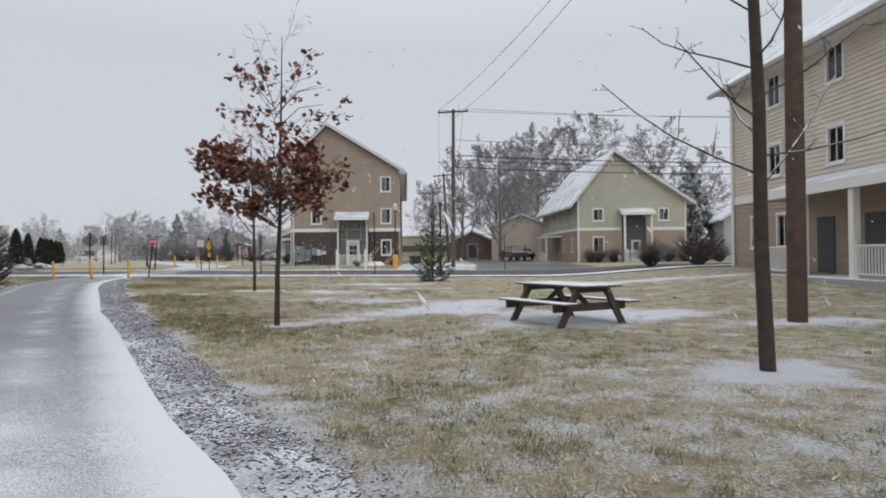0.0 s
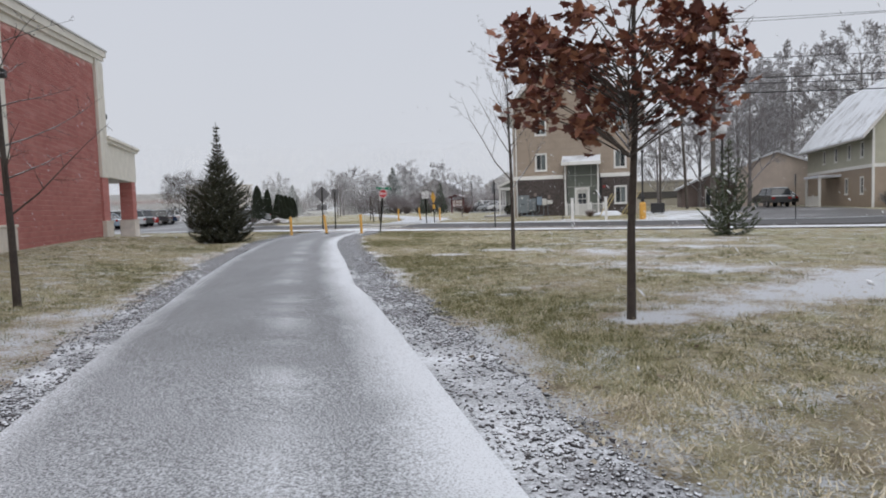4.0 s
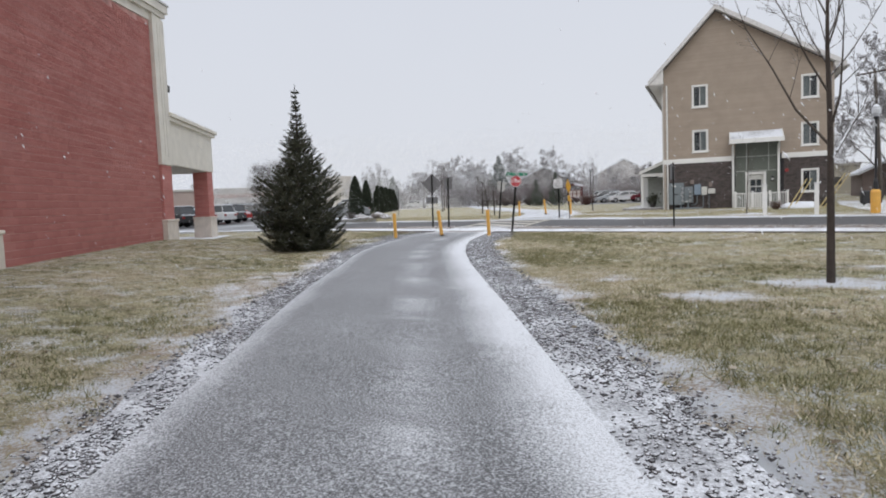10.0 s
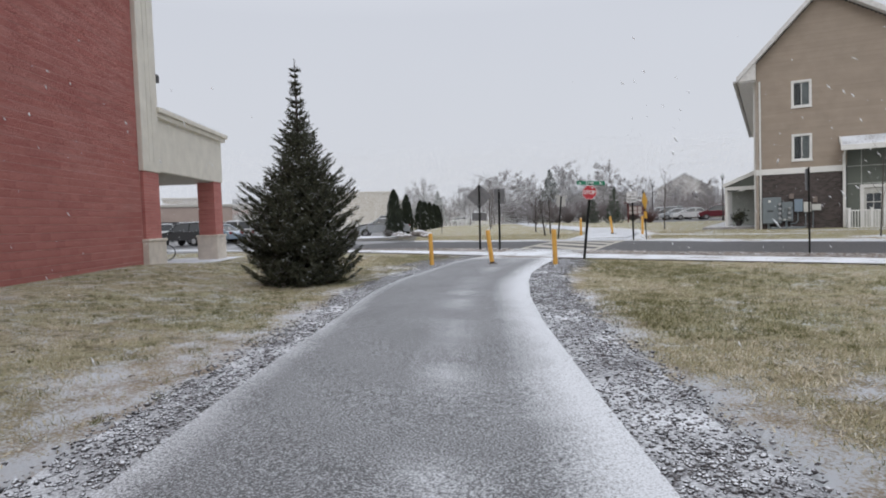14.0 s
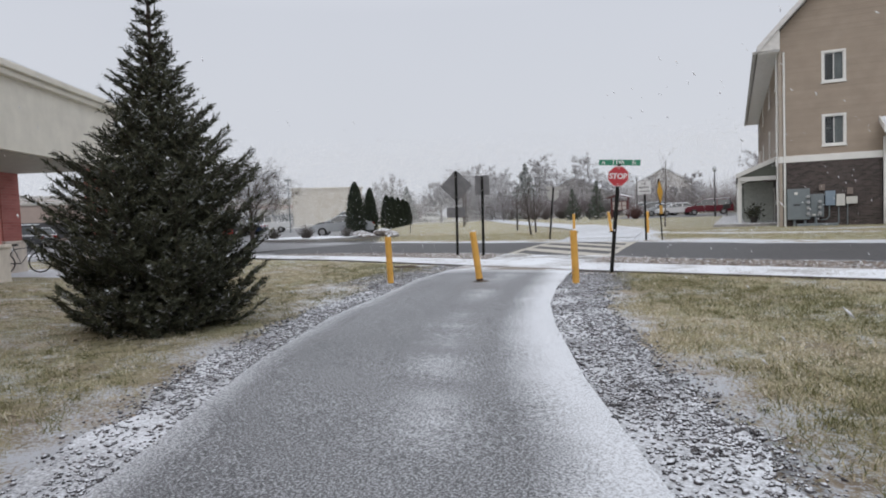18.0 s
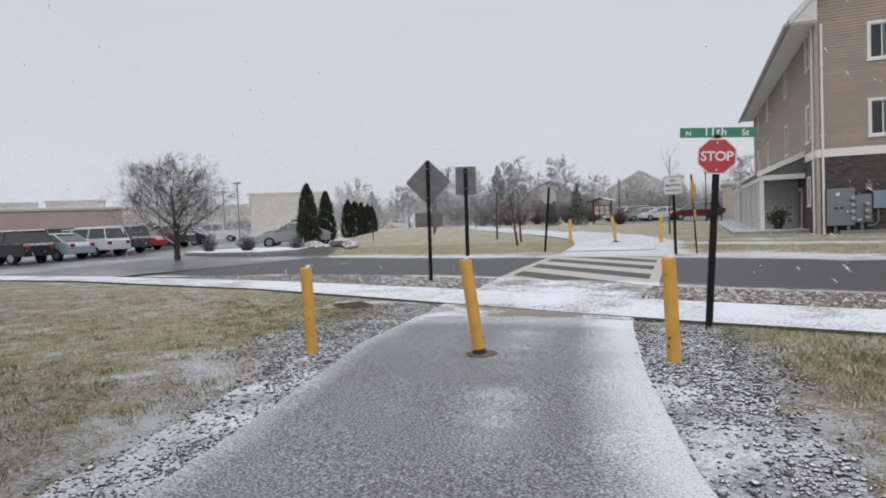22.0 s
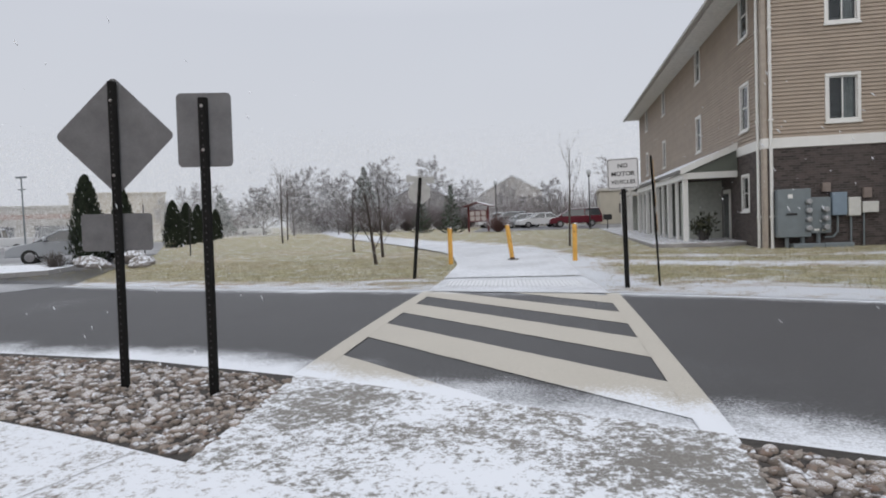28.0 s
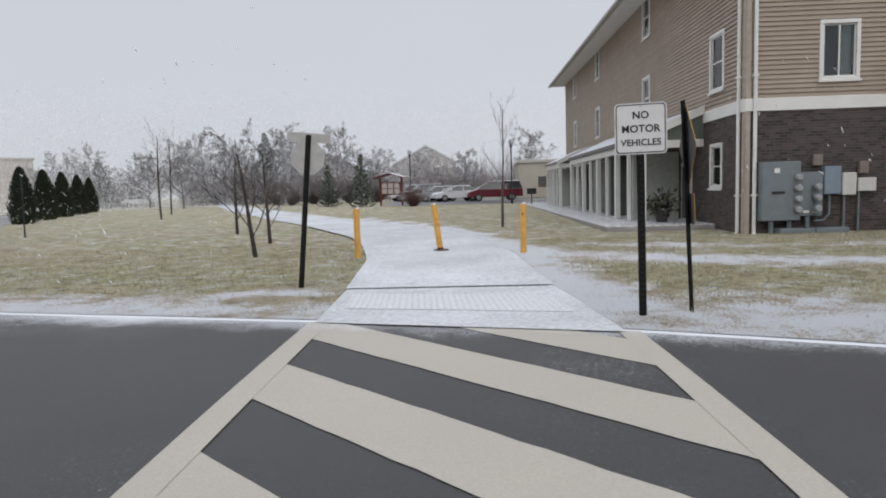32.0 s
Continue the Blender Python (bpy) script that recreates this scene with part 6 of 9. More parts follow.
def skeleton_tree(rnd, height, r0, first, limbs, spread, levels=3, up=0.25, wobble=0.10, lean=(0, 0), kids=5, taper=0.25, thin=0.005, ratio=0.62, limb=0.42, fine=3):
    """Limbs of a leafless tree: lists for the trunk, for limbs and twigs, and the twig tips."""
    tv, tf, cv, cf, tips = [], [], [], [], []

    def grow(p, d, length, r, level):
        n = 5 if level == 0 else (4 if level < 3 else fine)
        pts, rad = [p], [r]
        q = p.copy()
        dd = d.copy()
        for i in range(n):
            dd = dd + Vector((rnd.uniform(-1, 1), rnd.uniform(-1, 1), rnd.uniform(-1, 1))) * wobble * (0.5 if level == 0 else 1.6)
            dd.z += up * 0.35 if level else 0.1
            dd.normalize()
            q = q + dd * (length / n)
            pts.append(q.copy())
            rad.append(max(r * (1 - (1 - taper) * (i + 1) / n), thin * 0.6))
        if level == 0:
            tube_raw(tv, tf, pts, rad, 9)
        else:
            tube_raw(cv, cf, pts, rad, 5 if level == 1 else (4 if level == 2 else 3))
        if level >= levels:
            tips.append((pts[-1], dd.copy()))
            return
        k = limbs if level == 0 else max(2, int(kids * (0.8 + 0.4 * rnd.random())))
        for j in range(k):
            t = first + (1 - first) * (j + rnd.random() * 0.8) / k if level == 0 else 0.25 + 0.75 * (j + rnd.random()) / k
            i = min(int(t * n), n - 1)
            f = t * n - i
            b = pts[i].lerp(pts[i + 1], min(f, 1))
            rr = (rad[i] + (rad[i + 1] - rad[i]) * f) * (limb if level == 0 else 0.62)
            a = rnd.uniform(0, 6.283) if level else j * 2.4 + rnd.uniform(-0.4, 0.4)
            axis = (pts[i + 1] - pts[i]).normalized()
            side = axis.orthogonal().normalized()
            side = (Matrix.Rotation(a, 3, axis) @ side)
            sp = spread * rnd.uniform(0.75, 1.2)
            nd = (axis * math.cos(sp) + side * math.sin(sp)).normalized()
            ln = length * ratio * rnd.uniform(0.7, 1.1) * ((1.15 - 0.6 * (t - first) / (1 - first + 0.01)) if level == 0 else 1 - 0.45 * t)
            grow(b, nd, ln, max(rr, thin), level + 1)

    grow(Vector((0, 0, -0.15)), Vector((lean[0], lean[1], 1)).normalized(), height, r0, 0)
    return tv, tf, cv, cf, tips


def bark(name, col, snow=0.25):
    return plain(name, col, 0.9, var=0.3, scale=9.0, grain=45.0, bump=0.6, dist=0.012, snow=snow)


BARK = bark("grey_brown_bark", (0.085, 0.070, 0.060))
BARK_DARK = bark("dark_bark", (0.055, 0.043, 0.037))
TWIG = bark("fine_twigs", (0.16, 0.14, 0.135), 0.4)
# distance haze is put into these paler twig and bark colours
TWIG_FAR = bark("haze_paled_twigs", (0.25, 0.235, 0.24), 0.12)
BARK_FAR = bark("haze_paled_bark", (0.20, 0.185, 0.185), 0.15)


def bare_tree(x, y, label, seed, height, r0, first=0.35, limbs=9, spread=0.75, levels=3, name="bare_tree", mats=None, group="", turn=0, **kw):
    t = thing(name, pose(x, y, gz(x, y), 0, 0, turn), label, "tree", group)
    tv, tf, cv, cf, tips = skeleton_tree(random.Random(seed), height, r0, first, limbs, spread, levels, **kw)
    a, b = mats or (BARK, BARK)
    raw("trunk", tv, tf, a, t, smooth=True)
    raw("crown", cv, cf, b, t, "leafless branches and twigs")
    return t, tips


def leaf_mesh(rnd, tips, n, size, lo, hi, reach):
    """Lobed dead leaves hung about the twig tips."""
    V, Fc = [], []
    tips = [p for p, d in tips if lo < p.z < hi]
    lobes = [(0, 0), (0.25, 0.12), (0.22, 0.30), (0.48, 0.36), (0.30, 0.52), (0.44, 0.72), (0.18, 0.74), (0.0, 1.0)]
    out = lobes + [(-a, b) for a, b in lobes[-2:0:-1]]
    for i in range(n):
        p = rnd.choice(tips) + Vector((rnd.gauss(0, reach), rnd.gauss(0, reach), rnd.gauss(-0.06, reach * 0.8)))
        s = size * rnd.uniform(0.7, 1.25)
        m = Euler((rnd.uniform(1.8, 3.6), rnd.uniform(-0.7, 0.7), rnd.uniform(0, 6.28))).to_matrix()
        k = len(V)
        bend = rnd.uniform(0.1, 0.5)
        for a, b in out:
            V.append(p + m @ Vector((a * s * 0.95, b * s, abs(a) * s * bend)))
        half = len(lobes)
        Fc.append(tuple(range(k, k + half)))
        Fc.append((k,) + tuple(range(k + half - 1, k + len(out))))
    return V, Fc


def leaf_mat():
    m, n, l, b = nodes_of("dead_oak_leaf")
    geo = n.new("ShaderNodeNewGeometry")
    r = n.new("ShaderNodeValToRGB")
    l.new(geo.outputs["Random Per Island"], r.inputs[0])
    r.color_ramp.elements[0].color = (0.085, 0.030, 0.024, 1)
    r.color_ramp.elements[1].color = (0.30, 0.135, 0.075, 1)
    e = r.color_ramp.elements.new(0.6)
    e.color = (0.165, 0.054, 0.037, 1)
    l.new(r.outputs[0], b.inputs["Base Color"])
    b.inputs["Roughness"].default_value = 0.7
    return m


oak, tips = bare_tree(-1.96, 14.42, "young oak with rust-brown dead leaves on its lower crown", 5, 6.2, 0.060, 0.36, 17, 0.95, 3, "oak_tree", (BARK_DARK, BARK), up=0.26, kids=5, ratio=0.33, taper=0.10, thin=0.004, limb=0.33)
rnd = random.Random(14)
clumps, hold = [], ([], [])
for i in range(72):
    while True:
        q = Vector((rnd.uniform(-1, 1), rnd.uniform(-1, 1), rnd.uniform(-1, 1)))
        if 0.25 < q.length < 1:
            break
    q = Vector((q.x * 1.55 - 0.08, q.y * 1.45, 3.12 + q.z * 0.95 + 0.10 * abs(q.x)))
    clumps.append((q, q))
    root = Vector((0, 0, max(2.0, q.z - 0.25 - 0.35 * Vector((q.x, q.y)).length)))
    tube_raw(*hold, [root, root.lerp(q, 0.55) + Vector((0, 0, 0.06)), q], [0.013, 0.009, 0.004], 4)
for i in range(9):
    a = rnd.uniform(0, 6.28)
    q = Vector((1.0 * math.cos(a), 0.9 * math.sin(a), rnd.uniform(4.2, 5.2)))
    clumps.append((q, q))
    tube_raw(*hold, [Vector((0, 0, q.z - 0.6)), q * 0.5 + Vector((0, 0, q.z * 0.5 - 0.1)), q], [0.012, 0.008, 0.004], 4)
raw("branchwork", *hold, BARK, oak)["kind"] = "stuff"
V, Fc = leaf_mesh(random.Random(3), clumps, 1900, 0.145, 1.9, 4.15, 0.11)
V2, F2 = leaf_mesh(random.Random(4), clumps + tips, 260, 0.13, 4.15, 5.6, 0.10)
k = len(V)
leaves = raw("leaves", V + V2, Fc + [tuple(i + k for i in f) for f in F2], leaf_mat(), oak, "clusters of withered rust-brown leaves")
leaves["kind"] = "stuff"

bare_tree(-5.34, 25.57, "slender leafless young tree with a snow ring at its foot", 11, 6.2, 0.066, 0.32, 18, 0.78, 4, mats=(BARK_DARK, BARK), up=0.34, kids=5, ratio=0.42, taper=0.10, thin=0.0035, limb=0.5)
bare_tree(-11.6, 14.25, "leafless young tree with dark bark beside the path", 21, 7.2, 0.066, 0.22, 27, 1.15, 3, mats=(BARK_DARK, BARK_DARK), up=0.15, kids=6, ratio=0.25, taper=0.12, thin=0.004, limb=0.34, lean=(0.0, 0.0))
bare_tree(5.33, 8.98, "tall leafless tree with drooping side branches", 31, 8.5, 0.098, 0.26, 26, 1.20, 4, mats=(BARK_DARK, BARK_DARK), up=0.12, kids=4, ratio=0.235, taper=0.4, thin=0.004, lean=(-0.02, -0.01), limb=0.20)

# trees across the street
small = [(-26.6, 65.8, 2.9, 41), (-23.0, 57.8, 2.5, 42), (-23.9, 61.4, 2.7, 43)]
for x, y, h, s in small:
    bare_tree(x, y, "small leafless ornamental tree in the far lawn", s, h, 0.06, 0.2, 10, 0.8, 4, mats=(BARK_DARK, BARK), group="small trees by the far path", up=0.24, kids=5, ratio=0.55, thin=0.005, lean=((-0.12, 0) if s == 42 else (0, 0)))
for x, y, h, s in ((-37.6, 81.5, 5.2, 51), (-41.5, 90.5, 5.8, 52)):
    bare_tree(x, y, "leafless young tree beyond the crossing", s, h, 0.07, 0.3, 10, 0.6, 4, mats=(BARK, TWIG), group="small trees by the far path", up=0.3, kids=4, ratio=0.42, thin=0.005)
bare_tree(-17.2, 66.0, "leafless sapling near the apartment porches", 53, 4.2, 0.05, 0.35, 9, 0.6, 3, mats=(BARK, TWIG), up=0.4, kids=5, ratio=0.4, thin=0.004)
bare_tree(-6.2, 50.7, "slim leafless sapling in front of the apartment house", 54, 3.6, 0.035, 0.4, 7, 0.6, 3, mats=(BARK, BARK), up=0.4, kids=4, ratio=0.4, thin=0.004)
bare_tree(-38.2, 53.2, "broad leafless tree on a parking-lot island", 61, 3.6, 0.15, 0.20, 26, 0.92, 4, mats=(BARK_DARK, BARK), up=0.20, kids=7, ratio=0.78, taper=0.2, thin=0.005, limb=0.45)

# far woods, leafless, with haze put into their pale bark colours
variants = []
for i, (h, s, lim) in enumerate(((8.0, 71, 18), (8.6, 72, 19), (7.4, 73, 17))):
    t, _ = bare_tree(-36.5 - 8 * i, 124 + 4 * i, "tall leafless tree with haze in its pale colours", s, h, 0.14, 0.14, lim, 0.85, 4, mats=(BARK_FAR, TWIG_FAR), group="far leafless trees", up=0.13, kids=9, ratio=0.52, taper=0.12, thin=0.013, limb=0.5, fine=2)
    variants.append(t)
far = [(-57.5, 117, 0.8), (-53.7, 124, 1.0), (-71, 121, 0.85), (-64, 128, 0.75), (-86, 150, 0.95), (-78, 158, 0.9), (-69, 152, 1.1), (-61, 150, 0.9), (-44, 136, 0.95), (-33, 140, 0.75), (-26, 128, 0.7), (-49, 108, 0.7), (-20, 118, 0.62), (-12, 126, 0.8), (-98, 140, 0.7), (-108, 132, 0.6), (-30, 112, 0.55), (-42, 104, 0.45), (-60, 138, 0.8), (-66, 142, 0.9), (-74, 136, 0.8), (-80, 128, 0.7), (-90, 134, 0.75), (-56, 142, 0.9), (-50, 146, 1.0), (-40, 150, 0.95),
       (11.9, 95.7, 1.5), (18.4, 97, 1.6), (27, 99, 1.65), (6.2, 86, 1.25), (10.5, 80, 1.2), (34, 92, 1.4), (2.5, 104, 1.1), (42, 95, 1.3), (20, 108, 1.5), (13, 88, 1.2)]
for i, (x, y, s) in enumerate(far):
    s = s * (1.12 if x < 0 else 1.32)
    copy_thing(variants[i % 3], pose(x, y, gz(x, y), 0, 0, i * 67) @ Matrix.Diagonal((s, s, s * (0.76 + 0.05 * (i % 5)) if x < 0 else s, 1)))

# thicket below the far trees, its colour paled for haze
rnd = random.Random(9)
V, Fc = [], []
for i in range(5600):
    u = rnd.random()
    x = -92 + 82 * u + rnd.gauss(0, 1.5)
    y = 118 + 14 * rnd.random() + 12 * (1 - u) - 0.0 * u
    if -36 < x + 0.45 * (y - 100) + 16 < -30:
        continue
    h = rnd.uniform(1.2, 3.2) * (1.7 if rnd.random() < 0.3 else 1.0)
    b = Vector((x, y, gz(x, y)))
    for k in range(3):
        tip = b + Vector((rnd.gauss(0, 0.6), rnd.gauss(0, 0.6), h * rnd.uniform(0.7, 1.1)))
        m = b.lerp(tip, 0.5) + Vector((rnd.gauss(0, 0.15), rnd.gauss(0, 0.15), 0.1))
        tube_raw(V, Fc, [b, m, tip], [0.03, 0.022, 0.01], 3)
tagged(raw("thicket", V, Fc, bark("haze_paled_thicket", (0.29, 0.26, 0.265), 0.5)), "brown leafless thicket at the wood's edge, paled in colour for haze", "bushes", kind="stuff")


# ---- conifers ----
def needle_mat(name, a, b_, snow=0.25):
    m, n, l, b = nodes_of(name)
    geo = n.new("ShaderNodeNewGeometry")
    c = mix_node(n, l, geo.outputs["Random Per Island"], a, b_)
    s = n.new("ShaderNodeSeparateXYZ")
    l.new(geo.outputs["Normal"], s.inputs[0])
    co = coords(n, l)
    f = math_node(n, l, "MULTIPLY", math_node(n, l, "GREATER_THAN", s.outputs["Z"], 0.45), noise_node(n, l, co, 5.0, 4, 0.7, 0.62 - snow * 0.3, 0.75 - snow * 0.3), True)
    c = mix_node(n, l, math_node(n, l, "MULTIPLY", f, 0.7), c, SNOW)
    l.new(c, b.inputs["Base Color"])
    b.inputs["Roughness"].default_value = 0.75
    b.inputs["Specular IOR Level"].default_value = 0.25
    MATS[name] = m
    return m


NEEDLE = needle_mat("dark_spruce_needles", (0.016, 0.020, 0.013), (0.085, 0.088, 0.055))
# far needles carry the haze in their pale grey-green
NEEDLE_FAR = needle_mat("haze_paled_needles", (0.22, 0.245, 0.235), (0.34, 0.355, 0.35), 0.6)


def conifer(x, y, label, seed, height, radius, whorl=0.12, per=9, twig_gap=0.075, needle=0.055, name="spruce_tree", material=None, rise=0.15, profile=None, group="", fat=1.0, clear=0.05, ragged=(0.72, 1.14), open_top=0.0):
    """Whorls of drooping branches set with twigs and needle sprays."""
    rnd = random.Random(seed)
    t = thing(name, pose(x, y, gz(x, y)), label, "tree", group)
    tv, tf, nv, nf = [], [], [], []
    tube_raw(tv, tf, [Vector((0, 0, -0.1)), Vector((0, 0, height * 0.5)), Vector((0, 0, height))], [radius * 0.055, radius * 0.035, 0.008], 8)

    def spray(p, d, ln):
        """One twig with its needles, a bristly spindle."""
        side = d.orthogonal().normalized()
        up_ = d.cross(side)
        k = max(3, int(ln / 0.035 / fat))
        for i in range(k):
            c = p + d * (ln * (i + 0.3) / k)
            for q in range(3):
                a = rnd.uniform(0, 6.283)
                o = (side * math.cos(a) + up_ * math.sin(a))
                tip = c + (o * 0.75 + d * 0.75) * needle * rnd.uniform(0.7, 1.2)
                w = (d.cross(o)).normalized() * needle * 0.17 * fat
                b = len(nv)
                nv.extend((c - w - o * needle * 0.1, c + w - o * needle * 0.1, tip))
                nf.append((b, b + 1, b + 2))

    z = clear
    while z < height - 0.12:
        f = z / height
        rr = radius * (profile(f) if profile else (1 - f) ** 0.9)
        k = max(4, int(per * (0.38 + 0.62 * rr / radius)))
        for i in range(k):
            a = 6.283 * (i + rnd.random()) / k
            ln = rr * rnd.uniform(*ragged)
            slope = rise + 0.52 * f + rnd.uniform(-0.12, 0.12)
            pts = []
            for s in range(5):
                u = s / 4
                pts.append(Vector((math.cos(a) * ln * u, math.sin(a) * ln * u, z + ln * (slope * u + 0.20 * u * u - 0.16 * math.sin(3.1 * u) * (1 - f)))))
            tube_raw(tv, tf, pts, [0.012 * (1 - 0.15 * s) * max(1, ln) for s in range(5)], 3)
            m = max(2, int(ln / twig_gap))
            for j in range(m):
                u = 0.12 + 0.88 * (j + rnd.random()) / m
                i0 = min(int(u * 4), 3)
                p = pts[i0].lerp(pts[i0 + 1], u * 4 - i0)
                d = (pts[i0 + 1] - pts[i0]).normalized()
                sd = d.cross(Vector((0, 0, 1))).normalized() * rnd.choice((-1, 1))
                td = (d * rnd.uniform(0.5, 1.0) + sd * rnd.uniform(0.3, 0.9) + Vector((0, 0, rnd.uniform(-0.25, 0.3)))).normalized()
                spray(p, td, min(0.34, 0.12 + 0.3 * ln * (1.1 - u)))
            spray(pts[3], (pts[4] - pts[3]).normalized(), (pts[4] - pts[3]).length * 1.15)
        z += whorl * rnd.uniform(0.7, 1.3) * (1 + open_top * f)
    spray(Vector((0, 0, height - 0.25)), Vector((0, 0, 1)), 0.32)
    raw("trunk", tv, tf, BARK_DARK, t)
    o = raw("crown", nv, nf, material or NEEDLE, t, "dense needle sprays with a dusting of snow")
    o["kind"] = "stuff"
    return t


def bulge(f):
    """Wide and full below, a thin open spire above."""
    if f < 0.33:
        return 0.86 + 0.16 * math.sin(f / 0.33 * 2.7)
    return 0.03 + 0.89 * ((1 - f) / 0.67) ** 1.85


conifer(-19.85, 31.55, "dark green spruce growing full to the ground beside the path", 81, 5.4, 1.38, 0.082, 19, 0.058, 0.066, profile=bulge, rise=0.0, ragged=(0.50, 1.15), open_top=1.0)
conifer(1.46, 30.6, "thin young pine near the street lamp", 82, 3.3, 1.0, 0.22, 8, 0.10, 0.09, "pine_tree", needle_mat("young_pine_needles", (0.05, 0.065, 0.035), (0.12, 0.14, 0.085), 0.4), 0.35)
for x, y, h, r, s in ((-28.0, 96, 4.4, 1.2, 83), (-31.5, 99, 3.6, 1.1, 84)):
    conifer(x, y, "small spruce at the edge of the far lot", s, h, r, 0.2, 9, 0.16, 0.11, material=needle_mat("grey_green_needles", (0.055, 0.075, 0.055), (0.10, 0.125, 0.09), 0.4), fat=2.0)
c1 = conifer(-45.0, 122, "tall spruce with haze in its pale colours", 85, 8.6, 2.6, 0.55, 10, 0.4, 0.3, material=NEEDLE_FAR, fat=5, group="far conifers")
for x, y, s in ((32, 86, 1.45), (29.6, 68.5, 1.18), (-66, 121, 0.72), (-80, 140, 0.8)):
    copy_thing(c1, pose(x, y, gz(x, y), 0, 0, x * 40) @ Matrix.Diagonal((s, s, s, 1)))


def arborvitae(x, y, h, r, seed, label):
    rnd = random.Random(seed)
    t = thing("arborvitae", pose(x, y, gz(x, y)), label, "shrub", "row of arborvitae")
    raw_v, raw_f = [], []
    tube_raw(raw_v, raw_f, [Vector((0, 0, -0.1)), Vector((0, 0, h * 0.9))], [0.07, 0.02], 6)
    raw("trunk", raw_v, raw_f, BARK_DARK, t)
    V, Fc = [], []
    for i in range(2600):
        z = h * rnd.random() ** 0.9
        f = z / h
        rr = r * min(1, 1.25 * (1 - f) ** 0.55) * (0.85 + 0.15 * min(1, f * 6)) * (1 + 0.13 * math.sin(9 * f + seed) * math.sin(3 * i))
        a = rnd.uniform(0, 6.283)
        q = rr * rnd.uniform(0.72, 1.05)
        p = Vector((q * math.cos(a), q * math.sin(a), z))
        d = Vector((0.35 * math.cos(a), 0.35 * math.sin(a), 1)).normalized()
        s = Vector((-math.sin(a + rnd.uniform(-0.9, 0.9)), math.cos(a), 0)).normalized()
        L_, w = rnd.uniform(0.12, 0.26), rnd.uniform(0.03, 0.06)
        k = len(V)
        V.extend((p - d * L_ * 0.4, p + s * w, p + d * L_ * 0.6, p - s * w))
        Fc.append((k, k + 1, k + 2, k + 3))
    o = raw("foliage", V, Fc, ARB, t, "dense scale-leaf sprays")
    o["kind"] = "stuff"
    return t


ARB = needle_mat("arborvitae_green", (0.010, 0.016, 0.010), (0.035, 0.045, 0.026), 0.1)
arborvitae(-37.24, 62.4, 3.7, 0.72, 91, "dark columnar arborvitae with two leaders")
a2 = arborvitae(-38.2, 65.8, 3.4, 0.62, 92, "dark columnar arborvitae beside the far parking lot")
for x, y, s in ((-45.3, 80.0, 0.98), (-48.2, 86.0, 1.0), (-51.0, 92.0, 1.02), (-53.7, 98.0, 1.0), (-56.5, 104.0, 0.98)):
    copy_thing(a2, pose(x, y, gz(x, y), 0, 0, x * 33) @ Matrix.Diagonal((s * 1.25, s * 1.25, s, 1)))


def shrub(x, y, h, r, seed, label, n=240, col=None, group=""):
    rnd = random.Random(seed)
    t = thing("shrub", pose(x, y, gz(x, y)), label, "shrub", group)
    V, Fc = [], []
    for i in range(n):
        a, u = rnd.uniform(0, 6.283), rnd.random() ** 0.5
        tip = Vector((math.cos(a) * r * u, math.sin(a) * r * u, h * rnd.uniform(0.55, 1.05) * (1 - 0.35 * u * u)))
        m = tip * 0.5 + Vector((rnd.gauss(0, 0.06), rnd.gauss(0, 0.06), 0.06))
        tube_raw(V, Fc, [Vector((tip.x * 0.08, tip.y * 0.08, -0.05)), m, tip], [0.012, 0.009, 0.004], 3)
    raw("twig_mass", V, Fc, col or bark("shrub_twigs", (0.10, 0.085, 0.075), 0.4), t)["kind"] = "stuff"
    return t


# twig colour lifted towards the haze at the wood's edge
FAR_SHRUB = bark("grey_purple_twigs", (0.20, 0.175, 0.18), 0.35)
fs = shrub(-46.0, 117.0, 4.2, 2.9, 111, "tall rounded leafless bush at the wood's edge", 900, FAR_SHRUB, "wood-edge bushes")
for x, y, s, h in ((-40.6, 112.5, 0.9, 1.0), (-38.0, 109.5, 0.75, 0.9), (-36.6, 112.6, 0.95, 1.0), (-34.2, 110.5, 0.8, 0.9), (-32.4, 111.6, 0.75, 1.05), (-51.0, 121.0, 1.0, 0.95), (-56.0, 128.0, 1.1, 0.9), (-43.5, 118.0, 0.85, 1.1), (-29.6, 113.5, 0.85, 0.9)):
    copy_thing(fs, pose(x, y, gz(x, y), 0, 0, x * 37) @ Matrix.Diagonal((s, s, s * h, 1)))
sh = shrub(-40.6, 57.8, 0.95, 0.6, 101, "leafless shrub on the parking-lot island", group="island shrubs")
copy_thing(sh, pose(-37.8, 57.6, gz(-37.8, 57.6), 0, 0, 70) @ Matrix.Diagonal((1.1, 1.1, 1.1, 1)))
copy_thing(sh, pose(-35.4, 58.6, gz(-35.4, 58.6), 0, 0, 140) @ Matrix.Diagonal((0.9, 0.9, 0.8, 1)))
hs = shrub(17.0, 59.0, 1.5, 1.1, 102, "clipped leafless shrub against the green house", 420, group="house shrubs")
for x, y, s in ((16.2, 58.8, 0.9), (18.4, 58.9, 1.0), (23.4, 58.9, 1.1), (25.0, 59.0, 1.05), (27.5, 57.5, 1.2), (15.0, 33.2, 1.3), (13.4, 35.5, 1.1)):
    copy_thing(hs, pose(x, y, gz(x, y), 0, 0, x * 50) @ Matrix.Diagonal((s, s, s, 1)))
